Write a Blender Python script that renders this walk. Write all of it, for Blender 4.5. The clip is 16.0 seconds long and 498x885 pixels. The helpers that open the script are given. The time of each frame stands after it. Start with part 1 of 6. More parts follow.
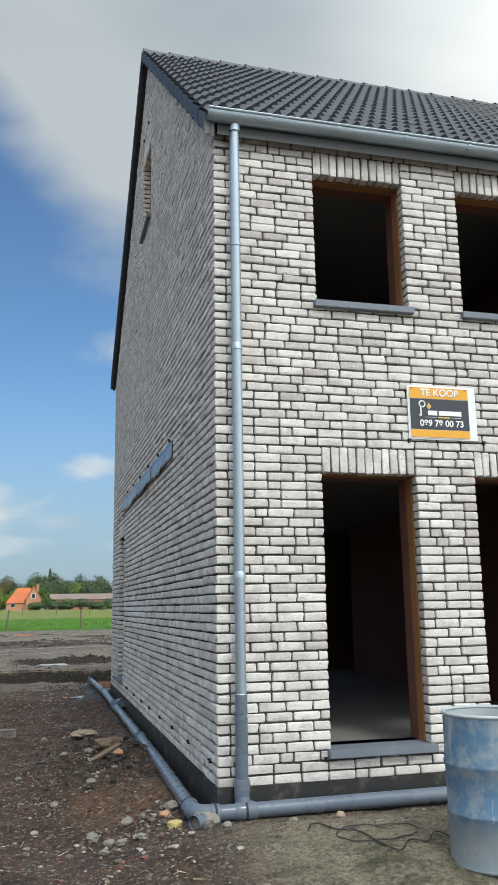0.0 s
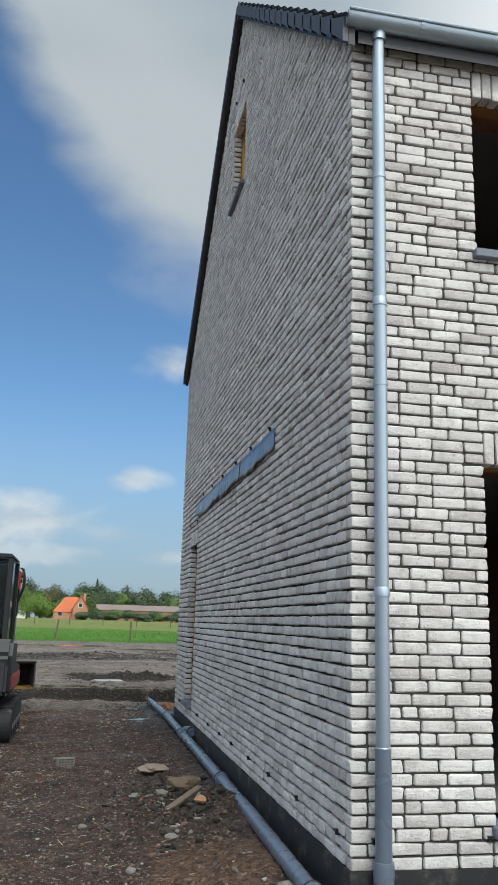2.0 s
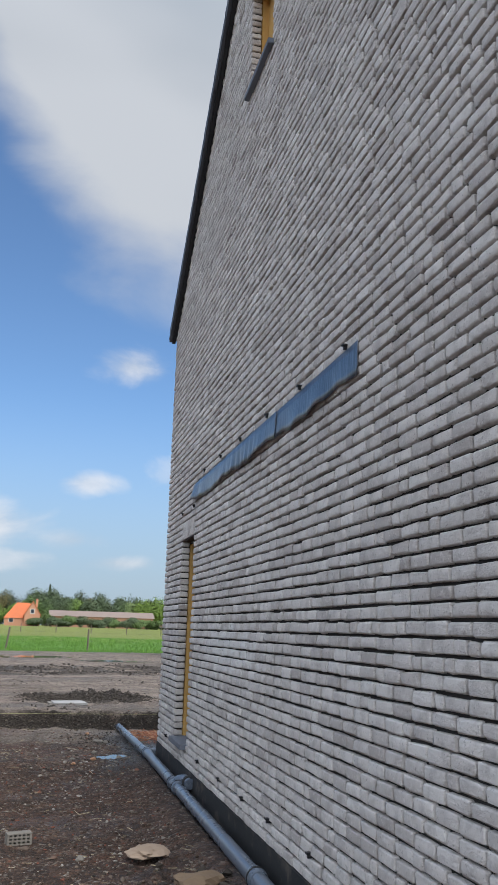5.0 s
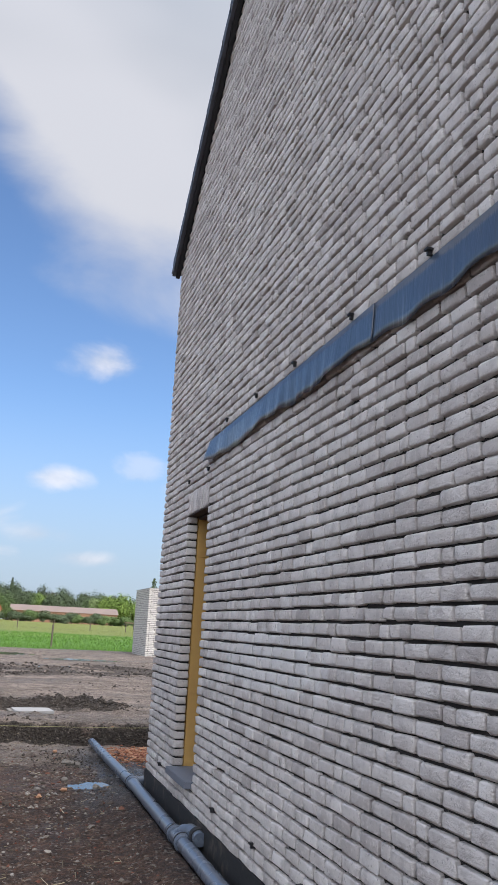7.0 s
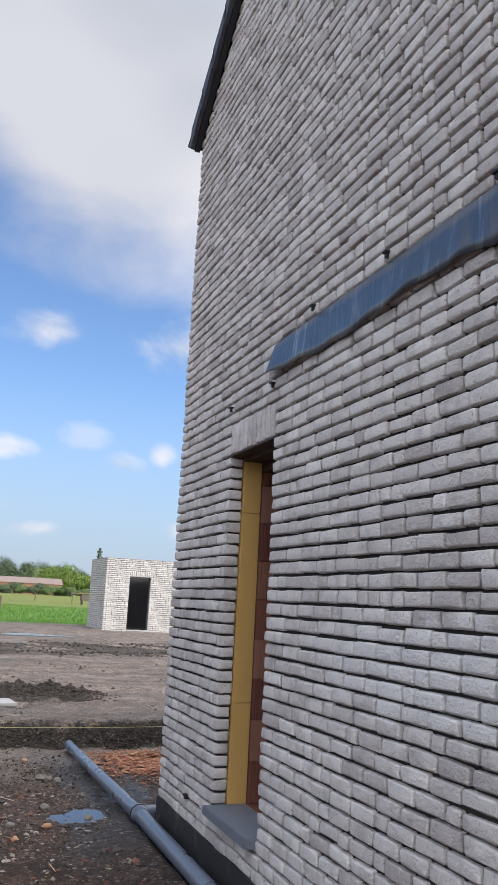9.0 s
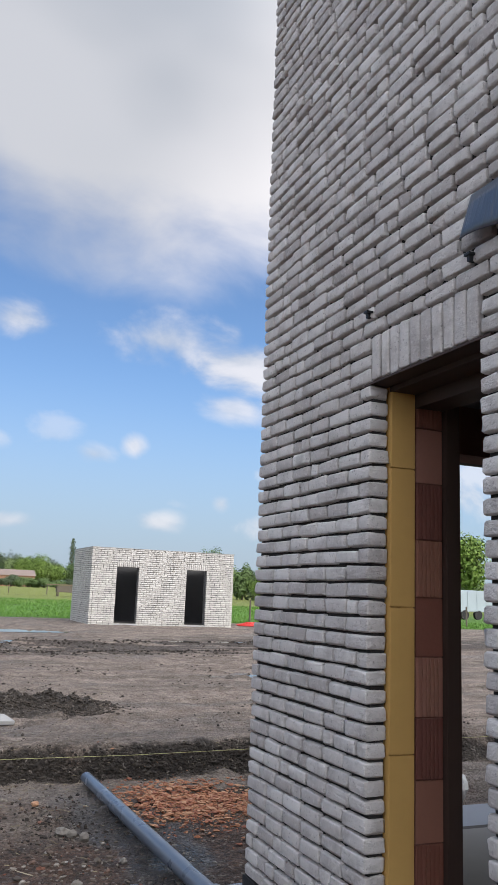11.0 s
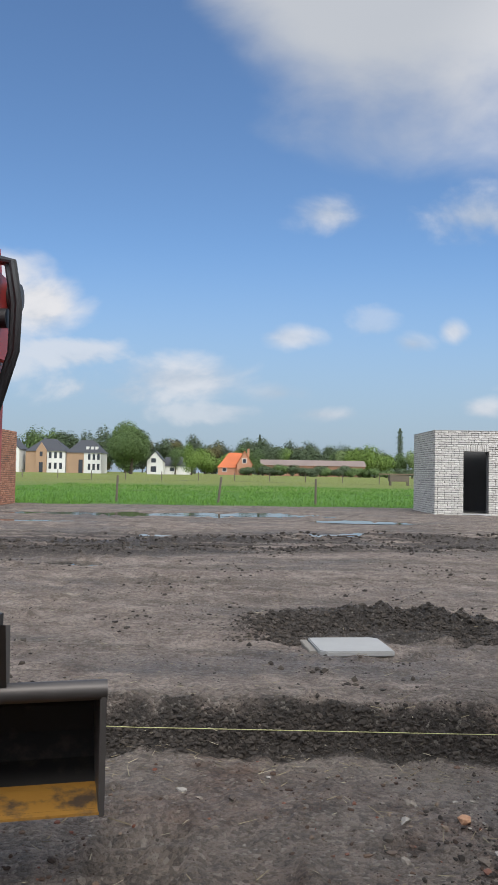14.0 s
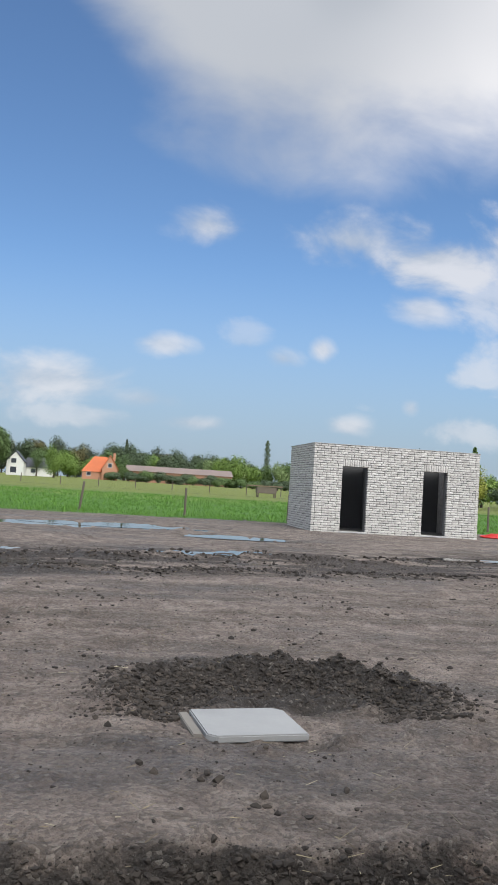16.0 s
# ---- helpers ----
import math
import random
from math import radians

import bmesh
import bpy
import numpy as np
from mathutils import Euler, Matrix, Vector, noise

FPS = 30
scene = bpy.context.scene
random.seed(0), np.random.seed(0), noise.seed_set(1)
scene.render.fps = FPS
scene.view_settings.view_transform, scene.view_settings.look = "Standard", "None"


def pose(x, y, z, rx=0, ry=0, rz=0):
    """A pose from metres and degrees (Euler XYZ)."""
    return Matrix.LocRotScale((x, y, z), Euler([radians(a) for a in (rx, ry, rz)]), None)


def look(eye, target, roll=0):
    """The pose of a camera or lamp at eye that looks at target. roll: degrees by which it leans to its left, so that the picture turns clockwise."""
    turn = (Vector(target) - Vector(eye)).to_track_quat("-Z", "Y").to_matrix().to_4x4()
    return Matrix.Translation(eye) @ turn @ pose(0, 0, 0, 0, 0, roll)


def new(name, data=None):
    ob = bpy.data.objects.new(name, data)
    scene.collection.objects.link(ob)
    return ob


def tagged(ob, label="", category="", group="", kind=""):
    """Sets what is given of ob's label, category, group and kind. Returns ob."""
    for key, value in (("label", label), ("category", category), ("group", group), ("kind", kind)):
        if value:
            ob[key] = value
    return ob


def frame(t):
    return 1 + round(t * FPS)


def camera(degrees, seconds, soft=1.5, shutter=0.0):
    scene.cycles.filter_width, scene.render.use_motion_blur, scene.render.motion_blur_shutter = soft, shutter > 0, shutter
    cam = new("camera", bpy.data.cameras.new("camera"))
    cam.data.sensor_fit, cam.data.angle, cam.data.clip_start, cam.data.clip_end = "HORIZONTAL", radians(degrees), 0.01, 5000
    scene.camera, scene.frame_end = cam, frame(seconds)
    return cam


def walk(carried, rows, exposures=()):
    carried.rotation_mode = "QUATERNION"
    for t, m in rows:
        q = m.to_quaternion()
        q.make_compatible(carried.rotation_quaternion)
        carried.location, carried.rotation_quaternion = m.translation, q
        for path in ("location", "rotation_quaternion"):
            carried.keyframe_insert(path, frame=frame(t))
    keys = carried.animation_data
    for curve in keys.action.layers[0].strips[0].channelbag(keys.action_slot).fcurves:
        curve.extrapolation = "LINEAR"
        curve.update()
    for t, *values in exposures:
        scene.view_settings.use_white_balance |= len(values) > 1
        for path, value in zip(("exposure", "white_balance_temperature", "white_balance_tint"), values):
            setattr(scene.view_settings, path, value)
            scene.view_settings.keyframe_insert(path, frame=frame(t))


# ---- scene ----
cam = camera(34.1, 16.0)
METRES, EYE, TILT, LEAN, TURN = 15.43, 1.63, 0.0, 0.0, -14.6
ROWS = [
    (0.0, 0.0, 0.0, 0.0, 0.17, 11.39, 0.86),
    (0.5, -0.0108, 0.0173, 0.0006, 1.51, 11.86, 0.25),
    (1.0, -0.0166, 0.0304, 0.0005, 2.08, 11.52, -0.31),
    (1.5, -0.0259, 0.0598, 0.0028, 2.86, 12.38, -1.12),
    (2.0, -0.0379, 0.0872, 0.0017, 3.18, 12.57, -1.62),
    (2.5, -0.0482, 0.114, 0.0023, 3.01, 13.06, -1.95),
    (3.0, -0.0586, 0.1387, 0.0061, 2.61, 13.39, -2.1),
    (3.5, -0.0723, 0.1668, 0.0071, 2.06, 13.43, -2.11),
    (4.0, -0.0769, 0.1935, 0.0061, 1.4, 12.55, -1.79),
    (6.5, -0.1115, 0.3557, 0.0073, -1.87, 14.13, -2.37),
    (7.0, -0.1221, 0.3901, 0.0065, -2.53, 13.08, -2.81),
    (7.5, -0.1361, 0.4244, 0.0071, -3.63, 11.91, -3.07),
    (8.0, -0.1486, 0.4626, 0.0087, -4.5, 11.46, -3.19),
    (10.5, -0.1948, 0.6228, 0.0104, -8.42, 10.96, -2.31),
    (11.0, -0.2053, 0.6552, 0.0108, -8.33, 10.57, -2.26),
    (11.5, -0.2133, 0.6901, 0.0086, -5.54, 9.11, -1.52),
    (12.0, -0.2217, 0.7179, 0.0084, -1.0, 6.77, -0.68),
    (12.5, -0.229, 0.7493, 0.0086, 3.78, 4.54, -0.33),
    (13.0, -0.233, 0.7822, 0.009, 8.61, 3.01, -0.14),
    (13.5, -0.2406, 0.8131, 0.0087, 12.35, 2.47, -0.21),
    (14.0, -0.2476, 0.8393, 0.0069, 14.32, 2.22, -0.95),
    (14.5, -0.254, 0.8704, 0.007, 15.19, 2.93, -1.88),
    (15.0, -0.2629, 0.9009, 0.0085, 12.65, 2.83, -3.41),
    (15.5, -0.2702, 0.9296, 0.0094, 9.63, 3.24, -4.53),
    (16.0, -0.2795, 0.9546, 0.008, 4.86, 3.15, -3.47),
]
EXPOSURES = [(0.0, -0.01, 6550, 4), (3.0, -0.1, 6400, 6), (4.2, 0.02, 6500, 9), (6.5, 0.3, 6650, 15), (8.0, 0.36, 6700, 16), (10.5, 0.26, 6700, 15), (11.2, 0.16, 6700, 14), (12.2, 0.0, 6700, 12), (13.0, -0.02, 6600, 12), (16.0, 0.0, 6550, 12)]
walk(cam, [(t, pose(0, 0, EYE, TILT, LEAN, TURN) @ pose(METRES * x, METRES * y, METRES * z, 90 + pitch, roll, yaw)) for t, x, y, z, yaw, pitch, roll in ROWS], EXPOSURES)

# ---- world, sun ----
world = bpy.data.worlds.new("world")
scene.world = world
world.use_nodes = True


class Net:
    """Short hand for building node trees."""

    def __init__(self, tree):
        self.tree = tree
        tree.nodes.clear()

    def add(self, kind, *ins, **props):
        n = self.tree.nodes.new(kind)
        for k, v in props.items():
            setattr(n, k, v)
        for i, v in enumerate(ins):
            self.put(n.inputs[i], v)
        return n

    def put(self, socket, v):
        if v is None:
            return
        if isinstance(v, bpy.types.NodeSocket):
            self.tree.links.new(v, socket)
        elif isinstance(v, bpy.types.Node):
            self.tree.links.new(v.outputs[0], socket)
        else:
            socket.default_value = v

    def math(self, op, a, b=None, c=None, clamp=False):
        return self.add("ShaderNodeMath", a, b, c, operation=op, use_clamp=clamp).outputs[0]

    def vmath(self, op, a, b=None):
        return self.add("ShaderNodeVectorMath", a, b, operation=op).outputs[0]

    def noise(self, vec, scale, detail=4.0, rough=0.55, distort=0.0):
        n = self.add("ShaderNodeTexNoise")
        self.put(n.inputs["Vector"], vec)
        n.inputs["Scale"].default_value = scale
        n.inputs["Detail"].default_value = detail
        n.inputs["Roughness"].default_value = rough
        n.inputs["Distortion"].default_value = distort
        return n.outputs[0]

    def ramp(self, fac, a, b, lo=0.0, hi=1.0):
        n = self.add("ShaderNodeMapRange", interpolation_type="SMOOTHSTEP")
        for i, v in enumerate((fac, a, b, lo, hi)):
            self.put(n.inputs[i], v)
        return n.outputs[0]

    def mix(self, fac, a, b, blend="MIX"):
        n = self.add("ShaderNodeMix", data_type="RGBA", blend_type=blend)
        self.put(n.inputs[0], fac)
        self.put(n.inputs[6], a)
        self.put(n.inputs[7], b)
        return n.outputs[2]


def rgb(r, g, b):
    return (r, g, b, 1.0)


SUN_ELEVATION, SUN_AZIMUTH = 54.0, 172.0  # azimuth clockwise from +y
_e, _a = radians(SUN_ELEVATION), radians(SUN_AZIMUTH)


def build_sky():
    t = Net(world.node_tree)
    sky = t.add("ShaderNodeTexSky", sky_type="NISHITA", sun_disc=False)
    sky.sun_elevation, sky.sun_rotation = radians(SUN_ELEVATION), radians(SUN_AZIMUTH)
    sky.air_density, sky.dust_density, sky.ozone_density = 1.0, 0.6, 2.0
    d = t.add("ShaderNodeTexCoord").outputs["Generated"]
    s = t.add("ShaderNodeSeparateXYZ", d)
    y = t.math("MAXIMUM", t.math("ABSOLUTE", s.outputs[1]), 0.08)
    u, v = t.math("DIVIDE", s.outputs[0], y), t.math("DIVIDE", s.outputs[2], y)
    flat = t.add("ShaderNodeCombineXYZ", u, t.math("MULTIPLY", v, 1.5), 0.37).outputs[0]
    wob = t.noise(flat, 2.6, 5.0, 0.5, 0.25)
    fine = t.noise(flat, 7.0, 6.0, 0.55, 0.3)
    n = t.math("ADD", t.math("MULTIPLY", wob, 0.65), t.math("MULTIPLY", fine, 0.35))
    nz = t.math("SUBTRACT", n, 0.5)
    # one broad bank of cloud overhead, open blue to the left
    clear = t.math("MAXIMUM", t.math("SUBTRACT", 0.16, u), 0.0)
    bank = t.math("SUBTRACT", t.math("SUBTRACT", v, 0.415), t.math("MULTIPLY", t.math("MULTIPLY", clear, clear), 3.2))
    bank = t.ramp(t.math("ADD", bank, t.math("MULTIPLY", nz, 0.34)), -0.03, 0.14)

    def puff(cu, cv, ru, rv, lo=0.75, hi=0.1, wild=1.6):
        a = t.math("DIVIDE", t.math("SUBTRACT", u, cu), ru)
        b = t.math("DIVIDE", t.math("SUBTRACT", v, cv), rv)
        r = t.math("SQRT", t.math("ADD", t.math("MULTIPLY", a, a), t.math("MULTIPLY", b, b)))
        r = t.math("ADD", r, t.math("MULTIPLY", t.math("SUBTRACT", fine, 0.5), -3.2 * wild))
        return t.ramp(r, lo + 0.3, hi)

    heads = 0.0
    for args, k in (((0.10, 0.325, 0.055, 0.03, 0.9, 0.1, 0.9), 0.75),
                    ((0.29, 0.325, 0.09, 0.045, 0.9, 0.2, 0.9), 0.75), ((0.40, 0.31, 0.13, 0.055, 0.9, 0.2, 1.0), 0.85), ((0.55, 0.33, 0.12, 0.06, 0.9, 0.2, 1.0), 0.8),
                    ((0.39, 0.245, 0.05, 0.025, 0.9, 0.1, 0.9), 0.7), ((0.48, 0.27, 0.10, 0.04), 0.6), ((0.055, 0.17, 0.04, 0.016, 0.9, 0.1, 0.9), 0.7), ((0.205, 0.164, 0.03, 0.015, 0.9, 0.1, 0.9), 0.6),
                    ((0.256, 0.18, 0.018, 0.016, 0.9, 0.1, 0.7), 0.75), ((0.155, 0.185, 0.03, 0.02), 0.3), ((-0.08, 0.115, 0.10, 0.03, 0.9, 0.2, 1.0), 0.75), ((-0.15, 0.10, 0.12, 0.03), 0.65),
                    ((0.04, 0.10, 0.06, 0.018, 0.9, 0.1, 1.0), 0.55), ((0.10, 0.075, 0.06, 0.012, 0.9, 0.1, 1.0), 0.6), ((-0.05, 0.075, 0.12, 0.02), 0.5), ((0.296, 0.085, 0.035, 0.014, 0.9, 0.1, 0.8), 0.7),
                    ((0.378, 0.115, 0.014, 0.012, 0.9, 0.1, 0.7), 0.5), ((0.47, 0.16, 0.05, 0.015), 0.55), ((0.45, 0.09, 0.06, 0.02), 0.5), ((-0.26, 0.205, 0.055, 0.04, 0.9, 0.25, 0.7), 1.0),
                    ((-0.34, 0.23, 0.10, 0.05, 0.9, 0.25, 0.75), 0.9), ((-0.22, 0.145, 0.08, 0.02), 0.65), ((-0.33, 0.14, 0.12, 0.03), 0.6), ((0.75, 0.16, 0.3, 0.05), 0.6)):
        heads = t.math("MAXIMUM", heads, t.math("MULTIPLY", puff(*args), k))
    mask = bank
    haze = t.ramp(v, 0.30, 0.0, 0.0, 0.85)
    shade = t.ramp(t.noise(flat, 1.5, 3.0, 0.5, 0.2), 0.34, 0.68)
    # added gain on unseen clouds behind and above, towards the sun: lights the walls
    toward = t.add("ShaderNodeVectorMath", d, (math.sin(_a) * math.cos(_e), math.cos(_a) * math.cos(_e), math.sin(_e)), operation="DOT_PRODUCT").outputs["Value"]
    fill_glow = t.ramp(toward, 0.0, 0.85, 1.0, 3.0)
    wide = t.ramp(t.math("ABSOLUTE", u), 0.9, 2.2)
    side = t.ramp(t.math("SUBTRACT", u, t.math("MULTIPLY", t.math("SUBTRACT", v, 0.42), 0.5)), 0.12, 0.52)
    body = t.mix(t.math("ADD", t.math("MULTIPLY", shade, 0.3), t.math("MULTIPLY", side, 0.75), clamp=True), rgb(0.35, 0.405, 0.47), rgb(0.95, 0.96, 0.98))
    blue = t.mix(1.0, sky, rgb(SKY_GAIN * 0.77, SKY_GAIN * 0.97, SKY_GAIN * 1.13), "MULTIPLY")
    blue = t.mix(haze, blue, rgb(0.335, 0.425, 0.545))
    body = t.mix(1.0, body, t.add("ShaderNodeCombineXYZ", fill_glow, fill_glow, fill_glow).outputs[0], "MULTIPLY")
    # unseen side and rear cloud cover, added to fill in light on the walls
    back = t.ramp(s.outputs[1], 0.1, -0.3)
    mask = t.math("MAXIMUM", mask, t.math("MULTIPLY", t.math("MAXIMUM", wide, back), t.ramp(n, 0.3, 0.5)))
    blue = t.mix(heads, blue, t.mix(t.ramp(fine, 0.35, 0.6), rgb(0.50, 0.565, 0.645), rgb(0.78, 0.80, 0.83)))
    col = t.mix(mask, blue, body)
    bg = t.add("ShaderNodeBackground", col, 1.0)
    out = t.add("ShaderNodeOutputWorld", bg)


SKY_GAIN = 0.128
build_sky()
sun = new("sun", bpy.data.lights.new("sun", "SUN"))
sun.data.energy, sun.data.angle, sun.data.color = 1.9, radians(14), (1.0, 0.985, 0.93)
sun.matrix_world = look((math.sin(_a) * math.cos(_e) * 50, math.cos(_a) * math.cos(_e) * 50, math.sin(_e) * 50), (0, 0, 0))


# ---- materials ----
def material(name):
    m = bpy.data.materials.new(name)
    m.use_nodes = True
    return m, Net(m.node_tree)


def finish(t, color, rough=0.7, bump=None, strength=0.4, dist=0.01, metal=0.0, **more):
    p = t.add("ShaderNodeBsdfPrincipled")
    t.put(p.inputs["Base Color"], color)
    t.put(p.inputs["Roughness"], rough)
    t.put(p.inputs["Metallic"], metal)
    for k, v in more.items():
        t.put(p.inputs[k.replace("_", " ")], v)
    if bump is not None:
        b = t.add("ShaderNodeBump")
        b.inputs["Strength"].default_value, b.inputs["Distance"].default_value = strength, dist
        t.put(b.inputs["Height"], bump)
        t.put(p.inputs["Normal"], b.outputs[0])
    t.add("ShaderNodeOutputMaterial", p.outputs[0])


def where(t):
    return t.add("ShaderNodeNewGeometry").outputs["Position"]


def simple(name, col, rough=0.6, metal=0.0, vary=0.25, scale=14.0, relief=0.15, dist=0.004, second=None, amount=(0.5, 0.7), **more):
    """A paint, stone, metal or plastic with a grain, soft stains and an optional second colour in patches."""
    m, t = material(name)
    pos = where(t)
    g, s = t.noise(pos, scale * 6, 3.0), t.noise(pos, scale * 0.4, 4.0)
    c = t.mix(s, rgb(*[x * (1 - vary) for x in col]), rgb(*[min(1, x * (1 + vary)) for x in col]))
    if second:
        c = t.mix(t.ramp(t.noise(pos, scale * 0.8, 6.0, 0.65), *amount), c, rgb(*second))
    c = t.mix(t.math("MULTIPLY", g, 0.25), c, rgb(*[x * 0.7 for x in col]))
    finish(t, c, t.math("ADD", t.math("MULTIPLY", s, 0.2), rough - 0.1), g, relief, dist, metal, **more)
    return m


def brick_material(name, dark, mid, light, per_object=True):
    m, t = material(name)
    pos = where(t)
    info = t.add("ShaderNodeObjectInfo").outputs["Random"]
    isle = t.add("ShaderNodeNewGeometry").outputs["Random Per Island"]
    r = info if per_object else isle
    r2 = t.math("FRACT", t.math("MULTIPLY", r, 17.31))
    c = t.mix(t.math("POWER", r, 1.2), rgb(*mid), rgb(*light))
    c = t.mix(t.math("MULTIPLY", t.math("POWER", r2, 4.0), 0.8), c, rgb(*dark))
    stain = t.ramp(t.noise(pos, 9.0, 5.0, 0.6), 0.42, 0.75)
    c = t.mix(t.math("MULTIPLY", stain, 0.6), c, rgb(*[k * 0.8 for k in dark]))
    broad = t.ramp(t.noise(pos, 0.9, 3.0, 0.5), 0.4, 0.7)
    c = t.mix(t.math("MULTIPLY", broad, 0.18), c, rgb(*dark))
    chalk = t.ramp(t.noise(pos, 38.0, 4.0, 0.65), 0.52, 0.72)
    c = t.mix(t.math("MULTIPLY", chalk, 0.5), c, rgb(*light))
    # pale salts bloomed on one stretch of the gable
    q = t.add("ShaderNodeSeparateXYZ", pos)
    by, bz = t.math("DIVIDE", t.math("SUBTRACT", q.outputs[1], 11.2), 1.15), t.math("DIVIDE", t.math("SUBTRACT", q.outputs[2], 1.55), 0.22)
    bloom = t.math("SQRT", t.math("ADD", t.math("MULTIPLY", by, by), t.math("MULTIPLY", bz, bz)))
    bloom = t.math("ADD", bloom, t.math("MULTIPLY", t.math("SUBTRACT", t.noise(pos, 7.0, 4.0, 0.6), 0.5), 1.8))
    c = t.mix(t.ramp(bloom, 1.05, 0.6, 0.0, 0.55), c, rgb(0.76, 0.755, 0.745))
    # small dark pits and smears of mortar
    spot = t.ramp(t.noise(t.vmath("ADD", pos, (3.1, 1.7, 5.3)), 60.0, 3.0, 0.6), 0.60, 0.72)
    c = t.mix(t.math("MULTIPLY", spot, 0.55), c, rgb(*[k * 0.45 for k in dark]))
    pits = t.noise(pos, 95.0, 3.0, 0.6)
    creases = t.noise(t.vmath("MULTIPLY", pos, (24.0, 24.0, 40.0)), 1.0, 4.0, 0.6, 0.3)
    finish(t, c, 0.9, t.math("ADD", t.math("MULTIPLY", pits, 0.6), creases), 0.8, 0.011)
    return m


BRICK_D, BRICK_M, BRICK_L = (0.41, 0.37, 0.352), (0.62, 0.58, 0.555), (0.76, 0.725, 0.695)
M_BRICK = brick_material("pale_brick", BRICK_D, BRICK_M, BRICK_L)
M_BRICKS = brick_material("pale_bricks", BRICK_D, BRICK_M, BRICK_L, False)
M_JOINT = simple("joint", (0.06, 0.057, 0.053), 0.95, relief=0.5)
M_DEEPJOINT = simple("raked_joint", (0.03, 0.028, 0.026), 0.95, relief=0.5)
M_REDWALL = brick_material("red_brick", (0.20, 0.09, 0.06), (0.36, 0.16, 0.10), (0.50, 0.27, 0.18))
M_REDWALLS = brick_material("red_bricks", (0.20, 0.09, 0.06), (0.36, 0.16, 0.10), (0.50, 0.27, 0.18), False)
M_BLUESTONE = simple("bluestone", (0.16, 0.18, 0.22), 0.55, scale=10)
M_ZINC = simple("zinc", (0.36, 0.42, 0.48), 0.42, 0.75, vary=0.15, scale=6)
M_PVC = simple("grey_pvc", (0.115, 0.14, 0.18), 0.28, vary=0.14, scale=7, second=(0.27, 0.22, 0.17), amount=(0.62, 0.8))
M_TILE = simple("roof_tile", (0.07, 0.074, 0.085), 0.55, vary=0.25, scale=5)
M_BLACK = simple("black_metal", (0.015, 0.015, 0.017), 0.5, scale=5)
M_YELLOW = simple("insulation", (0.60, 0.36, 0.11), 0.75, vary=0.12, scale=5)
M_CLAY = simple("clay_block", (0.15, 0.06, 0.042), 0.85, vary=0.25, scale=8)
M_WOOD = simple("door_wood", (0.30, 0.14, 0.05), 0.6, vary=0.25, scale=4)
M_DARKWOOD = simple("dark_timber", (0.045, 0.024, 0.017), 0.7, vary=0.25, scale=5)
M_SCREED = simple("screed", (0.22, 0.21, 0.20), 0.85, vary=0.2, scale=2)
M_CONCRETE = simple("concrete", (0.42, 0.42, 0.41), 0.9, vary=0.15, scale=3, relief=0.3)
M_LEAD, _t = material("flashing")
_p = where(_t)
_f = _t.noise(_t.vmath("MULTIPLY", _p, (3.0, 26.0, 3.0)), 1.0, 4.0, 0.6, 0.3)
_c = _t.mix(_t.noise(_p, 4.0, 4.0), rgb(0.022, 0.036, 0.062), rgb(0.06, 0.085, 0.125))
# pale streaks on raised folds put the film's sky reflections into the colour
_c = _t.mix(_t.math("MULTIPLY", _t.ramp(_f, 0.52, 0.68), _t.ramp(_t.noise(_p, 1.1, 2.0), 0.42, 0.62)), _c, rgb(0.34, 0.38, 0.42))
finish(_t, _c, 0.30, _f, 0.5, 0.012, IOR=1.9)
M_WHITEROUGH = simple("render_coat", (0.72, 0.71, 0.68), 0.9, vary=0.06, scale=2)


